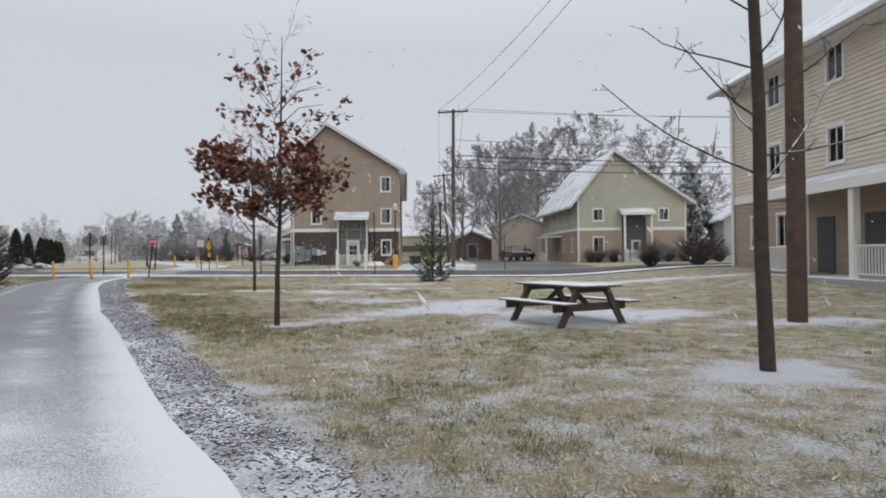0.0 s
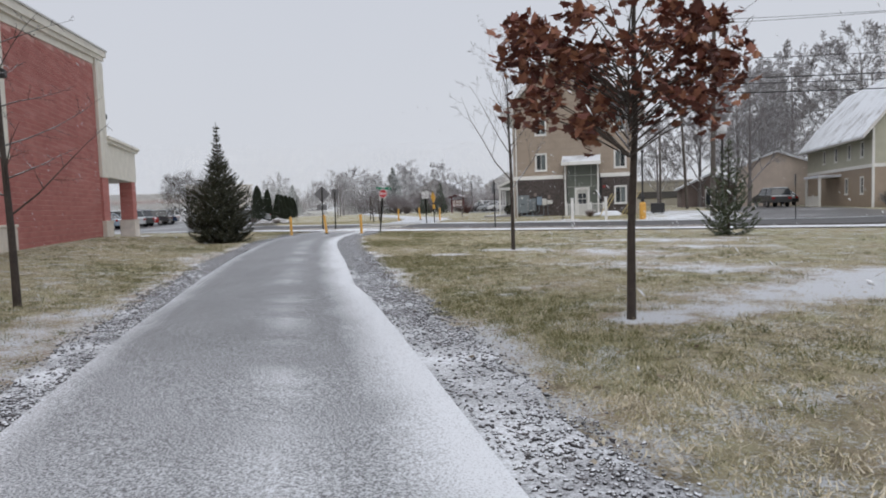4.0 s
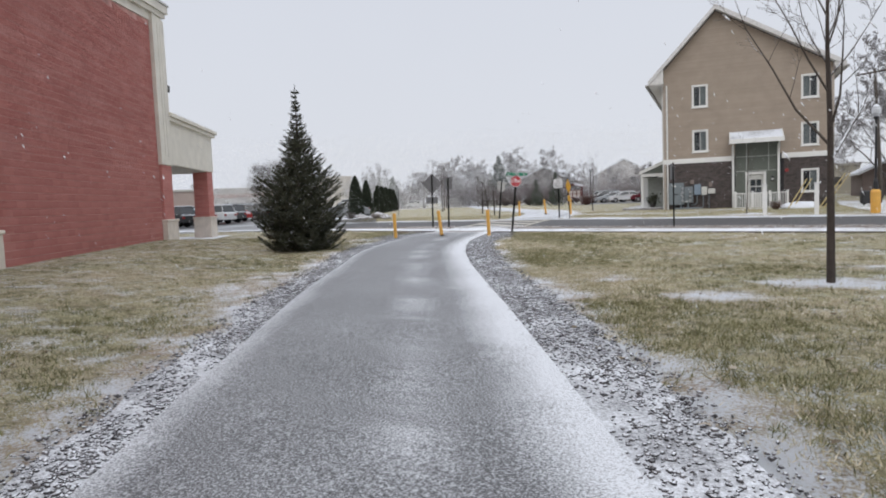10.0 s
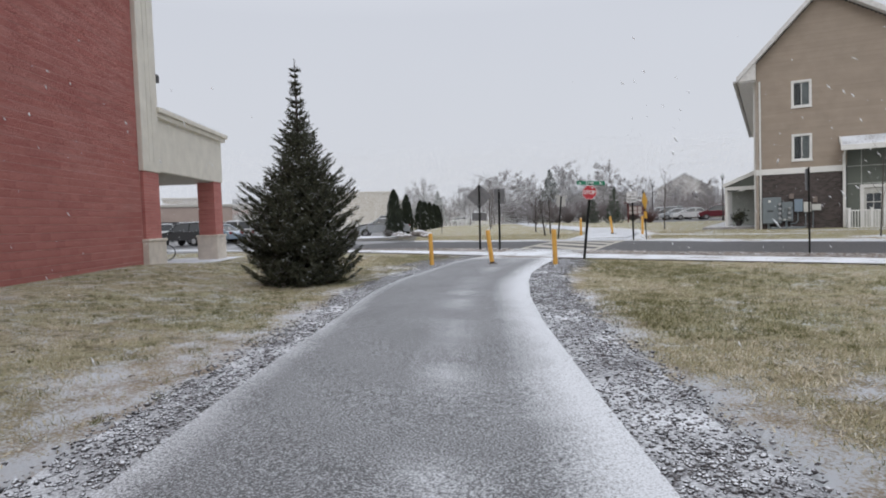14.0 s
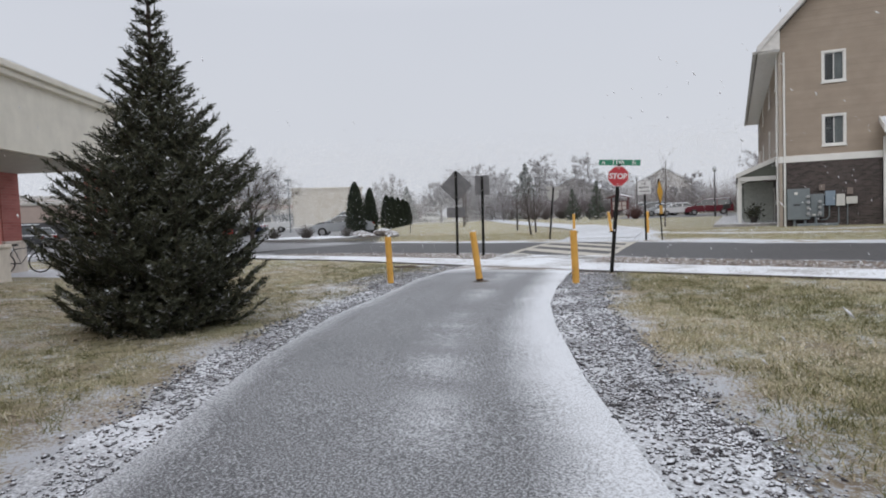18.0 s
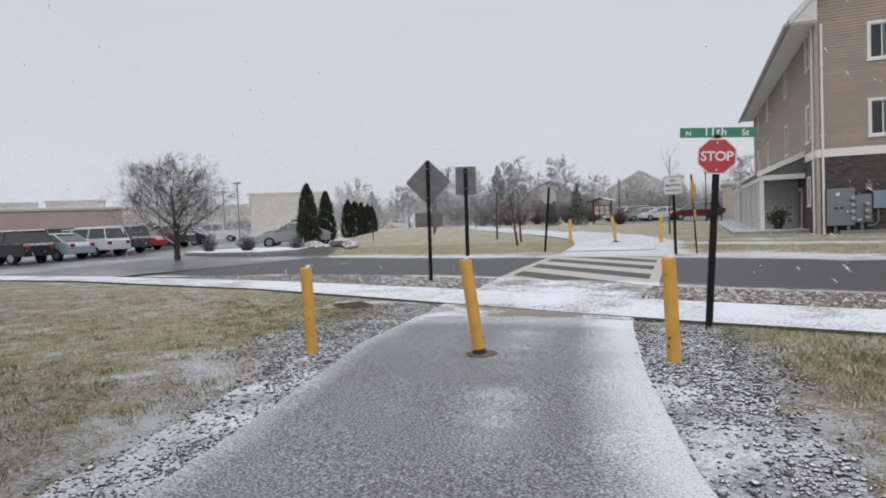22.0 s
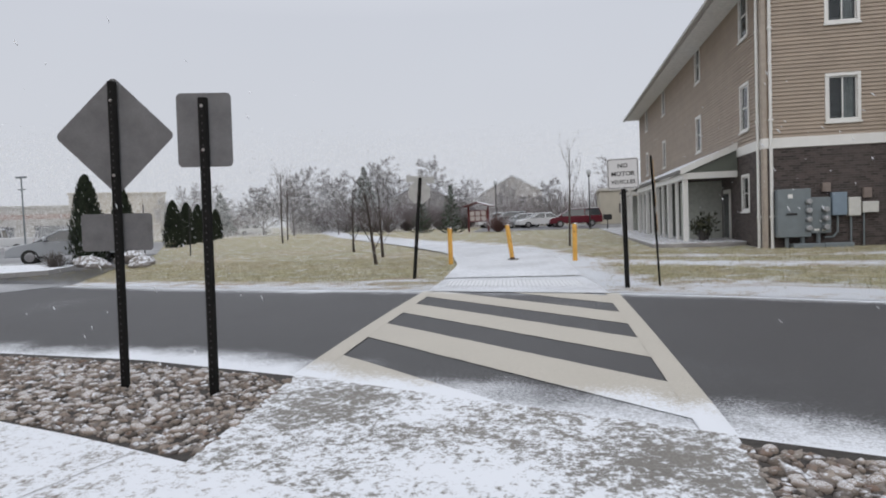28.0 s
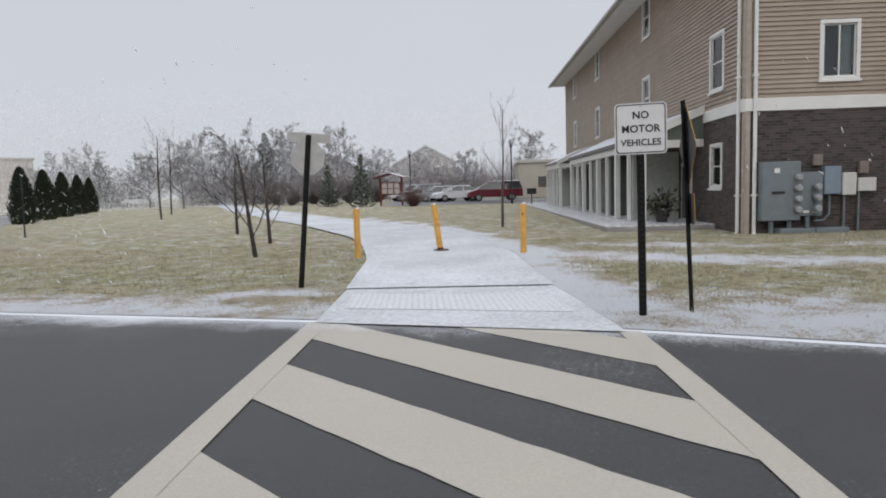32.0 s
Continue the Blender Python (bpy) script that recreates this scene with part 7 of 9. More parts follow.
shrub(-23.4, 93.0, 1.7, 1.5, 103, "rounded reddish leafless shrub by the kiosk", 420, bark("reddish_twigs", (0.13, 0.07, 0.065), 0.3))
shrub(-1.9, 58.6, 0.8, 0.7, 104, "low leafless shrub beside the entrance", 200)
shrub(-4.6, 55.5, 0.6, 0.5, 105, "low brown shrub in the front lawn", 160, bark("rusty_twigs", (0.13, 0.075, 0.05), 0.3))

# ---- picnic table ----
OLDWOOD = plain("weathered_table_wood", (0.075, 0.062, 0.050), 0.85, var=0.3, scale=6.0, grain=60.0, snow=0.0)
SNOWWOOD = plain("snowed_table_board", (0.10, 0.085, 0.07), 0.85, var=0.3, scale=6.0, snow=0.95)
tbl = thing("picnic_table", pose(4.02, 14.35, gz(4.02, 14.35), 0, 0, 27) @ Matrix.Diagonal((1.09, 1.09, 1.05, 1.0)), "weathered wooden picnic table with snow on its boards", "table")
for i in range(5):
    x = -0.36 + i * 0.18
    part("top_board", boxes((x - 0.08, -1.02, 0.71, x + 0.08, 1.02, 0.755), bevel=0.008), SNOWWOOD, tbl, "snow-covered table board")
for s in (-1, 1):
    for i in range(2):
        x = s * (0.66 + i * 0.155)
        part("bench_board", boxes((x - 0.07, -1.02, 0.405, x + 0.07, 1.02, 0.445), bevel=0.008), SNOWWOOD, tbl, "snow-covered bench board")
for y in (-0.72, 0.72):
    for s in (-1, 1):
        bm = bmesh.new()
        prism(bm, [(s * 0.24, 0.71), (s * 0.38, 0.71), (s * 0.80, -0.02), (s * 0.66, -0.02)], y - 0.03, y + 0.03)
        part("leg", bm, OLDWOOD, tbl)
    part("bench_bearer", boxes((-0.84, y + 0.032, 0.26, 0.84, y + 0.085, 0.405), bevel=0.006), OLDWOOD, tbl)
    part("top_bearer", boxes((-0.42, y + 0.032, 0.60, 0.42, y + 0.085, 0.71), bevel=0.006), OLDWOOD, tbl)
    bm = bmesh.new()
    k = -1 if y > 0 else 1
    tube(bm, [(0, y + k * 0.08, 0.33), (0, y + k * 0.62, 0.70)], [0.05, 0.05], 4)
    part("brace", bm, OLDWOOD, tbl)

# ---- utility poles and wires ----
POLEWOOD = plain("creosoted_pole", (0.085, 0.058, 0.045), 0.9, var=0.35, scale=3.0, grain=30.0, bump=0.5)
POLEGREY = plain("grey_pole", (0.11, 0.095, 0.085), 0.9, var=0.25, scale=3.0, grain=30.0)
INSUL = plain("insulator", (0.15, 0.15, 0.15), 0.3)


def utility_pole(x, y, h, r, label, arms, lean=0.0, turn=0.0, mat=None):
    p = thing("utility_pole", pose(x, y, gz(x, y), 0, 0, turn), label, "pole", "utility poles")
    L = pose(0, 0, 0, 0, lean, 0)
    part("pole", moved(tubes(([(0, 0, -0.3), (0, 0, h * 0.5), (0, 0, h)], [r, r * 0.88, r * 0.72]), n=14), L), mat or POLEGREY, p)
    for z, w in arms:
        arm = part("crossarm", moved(boxes((-w / 2, -0.16, z - 0.06, w / 2, -0.05, z + 0.06), bevel=0.01), L), POLEWOOD, p)
        for k in (-0.46, -0.2, 0.2, 0.46):
            part("insulator", moved(tubes(([(k * w, -0.1, z + 0.06), (k * w, -0.1, z + 0.14), (k * w, -0.1, z + 0.2)], [0.03, 0.06, 0.03]), n=8), L), INSUL, arm)
        for k in (-1, 1):
            part("brace", moved(tubes(([(k * w * 0.3, -0.1, z - 0.05), (0, -0.1, z - 0.5)], [0.018, 0.018]), n=4), L), POLEWOOD, arm)
    return p


utility_pole(3.35, 50.5, 12.2, 0.16, "tall grey utility pole with a wooden crossarm", ((12.0, 2.4),), 0.6, -16)
utility_pole(8.57, 13.8, 11.5, 0.19, "brown creosoted utility pole with snow at its foot", ((11.2, 2.4),), 0.0, 80, POLEWOOD)
utility_pole(4.0, 76, 10.4, 0.15, "weathered utility pole beside the side street", ((10.1, 2.4),), -3, -16)
utility_pole(2.6, 100, 10.4, 0.15, "distant utility pole along the side street", ((10.1, 2.4),), 0, -16)
WIRE = plain("black_wire", (0.03, 0.03, 0.032), 0.6)


def wire(a, b, sag, r, label="overhead cable slung between utility poles"):
    a, b = Vector(a), Vector(b)
    bm = bmesh.new()
    n = 14
    tube(bm, [a.lerp(b, i / n) - Vector((0, 0, 4 * sag * (i / n) * (1 - i / n))) for i in range(n + 1)], [r] * (n + 1), 5)
    tagged(part("power_line", bm, WIRE, None), label, "cable", "overhead lines")


E1 = (60.0, 50.0)
for dz, r, dx in ((12.75, 0.014, -1.0), (12.75, 0.014, 0.9), (10.4, 0.016, 0), (9.2, 0.03, 0), (8.85, 0.02, 0), (8.3, 0.03, 0)):
    wire((3.35 + dx, 50.4 - 0.26 * dx, dz), (E1[0], E1[1] + dx, dz + 0.3), 0.9, r)
for dx in (-1.0, 0.9):
    wire((3.35 + dx, 50.4, 12.7), (8.57 - 0.3, 13.8 + dx, 11.9), 0.7, 0.012)
    wire((3.35 + dx, 50.6, 12.7), (4.0 + dx, 76, 10.9), 0.6, 0.012)
    wire((4.0 + dx, 76, 10.9), (2.6 + dx, 100, 11.0), 0.5, 0.012)
wire((3.35, 50.5, 8.4), (-0.9, 70, 5.6), 0.4, 0.012)

# ---- street lamps ----
LAMPBLACK = plain("lamp_black", (0.018, 0.018, 0.02), 0.45)
GLOBE = plain("frosted_globe", (0.55, 0.57, 0.60), 0.25)


def street_lamp(x, y, h, label, foot=None):
    s = thing("street_lamp", pose(x, y, gz(x, y)), label, "street lamp", "street lamps")
    b0 = 1.05 if foot else 0.0
    if foot:
        part("foot", tubes(([(0, 0, -0.05), (0, 0, 0.95), (0, 0, 1.05)], [0.2, 0.2, 0.13]), n=14), foot, s, "yellow concrete footing")
    part("base", tubes(([(0, 0, b0 - 0.05), (0, 0, b0 + 0.35), (0, 0, b0 + 0.5)], [0.11, 0.10, 0.06]), n=12), LAMPBLACK, s)
    part("shaft", tubes(([(0, 0, b0 + 0.4), (0, 0, h - 0.5)], [0.055, 0.045]), n=12), LAMPBLACK, s)
    part("collar", tubes(([(0, 0, h - 0.56), (0, 0, h - 0.46), (0, 0, h - 0.42)], [0.06, 0.12, 0.10]), n=12), LAMPBLACK, s)
    part("globe", tubes(([(0, 0, h - 0.42), (0, 0, h - 0.3), (0, 0, h - 0.12), (0, 0, h)], [0.10, 0.19, 0.19, 0.13]), n=16), GLOBE, s, "frosted lantern globe")
    part("cap", tubes(([(0, 0, h), (0, 0, h + 0.06), (0, 0, h + 0.12)], [0.16, 0.10, 0.02]), n=12), plain("snowy_lamp_cap", (0.03, 0.03, 0.03), 0.5, snow=0.9), s)
    return s


street_lamp(2.0, 36.15, 4.4, "black street lamp with a frosted globe by the sidewalk")
street_lamp(-1.0, 48.3, 4.7, "black street lamp on a yellow concrete footing", YELLOW)
street_lamp(-15.8, 92.5, 4.8, "black street lamp beside the far parking lot")
street_lamp(-24.5, 101.0, 4.8, "black street lamp beside the far parking lot")

# white guard posts and yellow guy guards by the house
for x, y, lb in ((-5.41, 49.1, "white guard post before the apartment house"), (-3.25, 48.7, "white guard post before the apartment house")):
    gp_ = thing("guard_post", pose(x, y, gz(x, y)), lb, "post", "guard posts")
    part("post", boxes((-0.09, -0.09, -0.1, 0.09, 0.09, 1.42), bevel=0.015), WHITE, gp_)
    part("cap", boxes((-0.12, -0.12, 1.42, 0.12, 0.12, 1.47), bevel=0.01), plain("snowy_cap", (0.7, 0.7, 0.7), 0.6, snow=0.9), gp_)
for a, b in (((-4.0, 56.2, 0.55), (-3.0, 56.1, 2.3)), ((-3.75, 56.4, 0.55), (-2.75, 56.3, 2.3)), ((-2.5, 56.1, 0.5), (-1.15, 56.0, 2.5)), ((-2.25, 56.3, 0.5), (-0.9, 56.2, 2.5))):
    g = thing("guy_guard", pose(*a), "slanting pale yellow guy-wire guard in the lawn", "guard", "guy guards")
    d = Vector(b) - Vector(a)
    part("tube", tubes(([(0, 0, -0.05), d], [0.035, 0.03]), n=8), plain("pale_yellow_plastic", (0.55, 0.45, 0.22), 0.5), g)
bm = bmesh.new()
bmesh.ops.create_icosphere(bm, subdivisions=3, radius=1.0)
for v in bm.verts:
    v.co = Vector((v.co.x * 1.1, v.co.y * 0.8, max(v.co.z, -0.1) * 0.38)) * (1 + 0.2 * noise.noise(v.co * 1.7))
pile = tagged(part("snow_pile", bm, SNOW_MAT, None, smooth=True), "small heap of shovelled snow in the front lawn", "snow")
pile.matrix_world = pose(-3.3, 56.9, gz(-3.3, 56.9))

# ---- parking lots ----
def lot(name, pts, lift, label):
    return tagged(flat(name, pts, lift, LOT), label, "parking lot", kind="structure")


lot("parking_lot", [(-33, 45.6), (-29.9, 53.3), (-36.5, 54.6), (-41, 56.2), (-44, 60.5), (-40, 62.5), (-39.5, 70), (-60, 100), (-100, 118), (-130, 90), (-100, 40), (-62, 33), (-41, 43)], 0.013, "wet grey parking lot with thin slush")
lot("parking_lot", [(-26, 95), (-9, 92.5), (-9, 112), (-28, 116)], 0.03, "small parking lot behind the apartment house")
isl = tagged(flat("planting_island", [(-35.2, 55.3), (-38.5, 55.6), (-41.2, 56.6), (-42.5, 58.5), (-40.5, 60.6), (-36.8, 60.2), (-34.6, 58.6), (-33.8, 56.6)], 0.14, plain("island_mulch", (0.13, 0.11, 0.10), 0.9, var=0.3, scale=6.0, snow=0.45)), "planted island with mulch and a curb", "island", kind="structure")
io = [(-35.2, 55.3), (-38.5, 55.6), (-41.2, 56.6), (-42.5, 58.5), (-40.5, 60.6), (-36.8, 60.2), (-34.6, 58.6), (-33.8, 56.6)]
for (xa, ya), (xb, yb) in zip(io, io[1:] + io[:1]):
    bm = bmesh.new()
    za, zb = gz(xa, ya), gz(xb, yb)
    d = Vector((xb - xa, yb - ya, 0)).normalized()
    nrm = Vector((d.y, -d.x, 0)) * 0.16
    lo0, lo1 = Vector((xa, ya, za)), Vector((xb, yb, zb))
    up_ = Vector((0, 0, 0.17))
    vs = [bm.verts.new(p) for p in (lo0, lo1, lo1 + nrm, lo0 + nrm, lo0 + up_, lo1 + up_, lo1 + nrm + up_, lo0 + nrm + up_)]
    for f in ((4, 5, 6, 7), (0, 1, 5, 4), (2, 3, 7, 6), (1, 2, 6, 5), (3, 0, 4, 7)):
        bm.faces.new([vs[i] for i in f])
    part("curb", bm, plain("curb_concrete", (0.31, 0.305, 0.30), 0.8, snow=0.85), isl)


# ---- vehicles ----
TYRE = plain("tyre_rubber", (0.015, 0.015, 0.015), 0.8)
RIM = plain("alloy_rim", (0.35, 0.35, 0.36), 0.35, 0.7)
CARGLASS = glass_mat()
HEAD = plain("headlight_lens", (0.5, 0.5, 0.52), 0.1)
TAIL = plain("tail_light", (0.25, 0.012, 0.012), 0.2)
CARSNOW = plain("roof_snow", (0.70, 0.73, 0.78), 0.9, var=0.08)
SHAPES = {
    "sedan": (4.6, [(-2.3, 0.35), (-2.3, 0.75), (-2.15, 0.95), (-1.55, 1.02), (1.05, 0.98), (2.0, 0.85), (2.28, 0.66), (2.3, 0.35)], [(-1.85, 1.0), (-1.15, 1.42), (0.25, 1.44), (1.15, 0.98)]),
    "suv": (4.6, [(-2.3, 0.4), (-2.3, 0.95), (-2.2, 1.08), (1.0, 1.08), (1.95, 1.0), (2.25, 0.85), (2.3, 0.4)], [(-2.22, 1.08), (-2.0, 1.66), (0.2, 1.70), (1.1, 1.08)]),
    "van": (5.0, [(-2.5, 0.38), (-2.5, 1.0), (-2.42, 1.08), (1.4, 1.05), (2.2, 0.95), (2.48, 0.75), (2.5, 0.38)], [(-2.46, 1.08), (-2.2, 1.70), (0.5, 1.74), (1.75, 1.02)]),
    "pickup": (5.6, [(-2.8, 0.5), (-2.8, 1.15), (-0.75, 1.15), (-0.75, 1.12), (1.4, 1.12), (2.6, 1.05), (2.8, 0.9), (2.8, 0.5)], [(-0.8, 1.14), (-0.65, 1.78), (0.75, 1.80), (1.45, 1.12)]),
}


def car(kind, x, y, turn, col, label, snow=True):
    """Parked car: lower body, glazed cabin, roof, wheels with rims, lights."""
    ln, low, cab = SHAPES[kind]
    c = thing(kind if kind != "suv" else "car", pose(x, y, gz(x, y) + 0.016, 0, 0, turn), label, "car", "parked cars")
    paint = plain("car_paint_%s" % col[0], col[1], 0.25, var=0.05, scale=1.0, bump=0.0, snow=0.25)
    w = 0.92 if kind != "pickup" else 1.0
    bm = bmesh.new()
    prism(bm, low, -w, w)
    bmesh.ops.bevel(bm, geom=list(bm.edges), offset=0.05, segments=2, profile=0.6, affect="EDGES")
    part("body", bm, paint, c, smooth=False)

    def hull(k, inset_top, z_off):
        bm = bmesh.new()
        zt = max(p[1] for p in cab)
        a = [bm.verts.new((px, -(w - 0.04 - (inset_top if pz > zt - 0.1 else 0.0)) * k, pz + z_off)) for px, pz in cab]
        b = [bm.verts.new((px, (w - 0.04 - (inset_top if pz > zt - 0.1 else 0.0)) * k, pz + z_off)) for px, pz in cab]
        bm.faces.new(a)
        bm.faces.new(b[::-1])
        for i in range(4):
            bm.faces.new((a[i], b[i], b[(i + 1) % 4], a[(i + 1) % 4]))
        return bm

    part("cabin_glass", hull(1.0, 0.16, 0.0), CARGLASS, c)
    (x0, _), (x1, z1), (x2, z2), (x3, _) = cab
    part("roof", boxes((x1 - 0.05, -w + 0.18, min(z1, z2) - 0.01, x2 + 0.05, w - 0.18, max(z1, z2) + 0.045), bevel=0.03), paint, c)
    if snow:
        part("snow_cover", boxes((x1 + 0.05, -w + 0.24, max(z1, z2) + 0.045, x2 - 0.1, w - 0.24, max(z1, z2) + 0.075), bevel=0.012), CARSNOW, c, "thin snow on the roof")
    for s in (-1, 1):
        yy = s * (w - 0.03)
        for (xa, za), (xb, zb), r in (((x0, 1.0), (x1, z1), 0.035), ((x3, 1.0), (x2, z2), 0.035), (((x1 + x2) / 2, 1.02), ((x1 + x2) / 2, z1), 0.04)):
            part("pillar", tubes(([(xa, yy, za), (xb, yy - s * 0.16, zb)], [r, r]), n=5), paint, c)
        part("mirror", boxes((x3 - 0.45, s * w - 0.02 if s > 0 else -w - 0.16, 1.02, x3 - 0.3, s * w + 0.16 if s > 0 else -w + 0.02, 1.16), bevel=0.02), paint, c)
        part("headlight", boxes((ln / 2 - 0.12, s * 0.45 if s > 0 else -0.82, 0.62, ln / 2 + 0.012, 0.82 if s > 0 else -0.45, 0.78), bevel=0.02), HEAD, c)
        part("tail_light", boxes((-ln / 2 - 0.012, 0.55 if s > 0 else -0.85, 0.72, -ln / 2 + 0.1, 0.85 if s > 0 else -0.55, 0.92), bevel=0.02), TAIL, c)
        for wx in (-ln * 0.30, ln * 0.30):
            wh = part("wheel", tubes(([(wx, yy - s * 0.12, 0.33), (wx, yy + s * 0.03, 0.33), (wx, yy + s * 0.045, 0.33)], [0.33, 0.33, 0.29]), n=18), TYRE, c)
            part("rim", tubes(([(wx, yy + s * 0.04, 0.33), (wx, yy + s * 0.052, 0.33)], [0.21, 0.18]), n=12), RIM, wh)
    return c


C = {"white": (0.62, 0.63, 0.64), "silver": (0.34, 0.36, 0.38), "black": (0.018, 0.018, 0.02), "charcoal": (0.05, 0.052, 0.056), "red": (0.33, 0.02, 0.02), "maroon": (0.12, 0.014, 0.024), "blue": (0.30, 0.38, 0.46), "navy": (0.02, 0.03, 0.06)}
for kind, x, y, turn, col, lb in (
        ("sedan", -39.3, 63.6, 215, "silver", "silver sedan parked beside the arborvitae"),
        ("suv", -41.3, 66.8, 215, "charcoal", "dark SUV parked beside the arborvitae"),
        ("pickup", -61.5, 80.6, 215, "white", "white pickup truck in the wet lot"),
        ("suv", -49.2, 52.3, 188, "black", "black SUV in the wet parking lot"),
        ("sedan", -49.4, 54.8, 190, "blue", "pale blue hatchback with snow on its roof"),
        ("suv", -49.6, 57.4, 187, "white", "white SUV parked in a row"),
        ("suv", -50.9, 60.1, 190, "charcoal", "dark grey SUV parked in a row"),
        ("sedan", -53.6, 64.0, 192, "red", "red car parked in a row"),
        ("suv", -55.0, 68.0, 205, "charcoal", "charcoal SUV in the wet lot"),
        ("sedan", -60.0, 75.6, 212, "silver", "silver car in the wet lot"),
        ("sedan", -57.0, 71.8, 210, "navy", "navy sedan in the wet lot"),
        ("suv", -62.5, 66.0, 170, "charcoal", "dark SUV deep in the parking lot"),
        ("suv", -64.0, 61.0, 160, "white", "white SUV deep in the parking lot"),
        ("suv", -58.0, 52.0, 160, "charcoal", "dark SUV in the back row"),
        ("sedan", -62.0, 55.5, 160, "black", "black sedan in the back row"),
        ("van", -17.0, 102.5, 185, "maroon", "maroon minivan parked behind the apartment house"),
        ("sedan", -20.6, 104.5, 200, "white", "white car dusted with snow in the back lot"),
        ("sedan", -22.6, 106.8, 200, "silver", "silver car in the back lot"),
        ("suv", -24.4, 109.5, 200, "charcoal", "dark SUV in the back lot"),
        ("suv", -26.0, 112.5, 200, "white", "white SUV in the back lot"),
        ("suv", 11.0, 72.0, 100, "charcoal", "dark SUV under snow on the side street"),
        ("sedan", 12.8, 77.5, 100, "black", "black car under snow on the side street"),
        ("sedan", -62.5, 124, 25, "white", "white car passing far beyond the lawn")):
    car(kind, x, y, turn, (col, C[col]), lb)

# ---- strip mall and other far buildings ----
def far_block(name, x, y, turn, w, d, h, col, label, trims=(), base=0.0):
    b = thing(name, pose(x, y, gz(x, y) + base, 0, 0, turn), label, "building")
    part("wall", boxes((-w / 2, 0, -0.5, w / 2, d, h), bevel=0.02), plain("far_wall_%s" % name, col, 0.85, var=0.10, scale=0.6), b)
    part("parapet", boxes((-w / 2 - 0.15, -0.15, h, w / 2 + 0.15, d + 0.15, h + 0.35), bevel=0.03), plain("far_parapet", (0.50, 0.48, 0.44), 0.85, snow=0.6), b)
    for nm, x0, z0, x1, z1, c in trims:
        part(nm, boxes((x0, -0.12, z0, x1, 0.0, z1), bevel=0.01), plain("far_%s_%d" % (nm, int(c[0] * 100)), c, 0.7), b)
    return b


shops = [("shop_window", -38 + i * 8, 0.2, -32.5 + i * 8, 2.6, (0.05, 0.055, 0.06)) for i in range(10)]
fascia = [("fascia", -42, 3.6, 42, 4.3, (0.42, 0.30, 0.25))]
# wall colour greyed to carry the haze
mall = far_block("strip_mall", -111, 98, 45, 90, 18, 5.2, (0.44, 0.42, 0.38), "long low cream strip mall behind the parking lot", shops + fascia)
for x, w, h in ((-20, 9, 7.0), (4, 8, 6.6), (37, 13, 7.0)):
    part("raised_front", boxes((x - w / 2, -0.5, 0, x + w / 2, 2.0, h), (x - w / 2 - 0.2, -0.7, h, x + w / 2 + 0.2, 2.2, h + 0.3), bevel=0.02), plain("far_wall_raised", (0.52, 0.48, 0.41), 0.85, var=0.1), mall)
for x in (-34, -28, -8, 12, 34):
    part("roof_unit", boxes((x, 5, 5.5, x + 2.6, 7.5, 6.7), bevel=0.05), plain("roof_unit_grey", (0.33, 0.33, 0.33), 0.7), mall)
far_block("store_block", -118, 82, 75, 34, 16, 6.6, (0.46, 0.40, 0.34), "cream and brick shop front across the lot", [("sign_band", -12, 4.2, -5, 5.0, (0.55, 0.50, 0.47)), ("red_panel", -6, 2.0, -3.5, 3.4, (0.40, 0.06, 0.06)), ("red_panel", 2, 2.0, 4.5, 3.4, (0.40, 0.06, 0.06)), ("shop_window", -14, 0.2, 14, 1.9, (0.08, 0.08, 0.085))])
far_block("brick_shop", -86, 74, 62, 26, 12, 4.2, (0.42, 0.34, 0.30), "low pale brick shop seen past the store canopy", [("shop_window", -10, 0.3, 10, 2.2, (0.06, 0.06, 0.065))])
# haze is put into this greyed wall colour too
far_block("low_building", -3.3, 111, 0, 22, 10, 3.6, (0.46, 0.43, 0.36), "long low pale building behind the lot", [("shop_window", -9, 1.2, 9, 2.2, (0.10, 0.095, 0.09))])


def far_gable(name, x, y, turn, w, d, h, hr, col, label, wins=()):
    b = thing(name, pose(x, y, gz(x, y), 0, 0, turn), label, "house")
    m = plain("far_house_%d" % int(col[0] * 1000), col, 0.85, var=0.12, scale=1.0)
    part("wall", boxes((-w / 2, 0, -0.5, w / 2, d, h)), m, b)
    bm = bmesh.new()
    prism(bm, [(-w / 2, h), (w / 2, h), (0, hr)], 0.0, d)
    part("gable_wall", bm, m, b)
    for s in (-1, 1):
        bm = bmesh.new()
        prism(bm, [(s * (w / 2 + 0.4), h - 0.25), (0, hr + 0.06), (0, hr + 0.28), (s * (w / 2 + 0.4), h - 0.03)], -0.4, d + 0.4)
        part("roof_slope", bm, ROOF_SNOW, b)
    for x0, z0, x1, z1 in wins:
        wn_ = part("window", boxes((x0 - 0.08, -0.06, z0 - 0.08, x1 + 0.08, -0.002, z1 + 0.08)), WHITE, b)
        part("pane", boxes((x0, -0.075, z0, x1, -0.062, z1)), glass_mat(), wn_)
    return b


far_gable("house", -27.4, 148, 10, 10, 9, 5.4, 8.0, (0.44, 0.42, 0.41), "grey gabled house among the far trees", ((-2.5, 3.2, -1.4, 4.6), (1.2, 3.2, 2.3, 4.6)))
far_gable("house", -40, 133, -5, 11, 8, 4.2, 6.6, (0.36, 0.34, 0.33), "low grey house behind the thicket", ((-2.5, 1.2, -1.2, 2.6),))
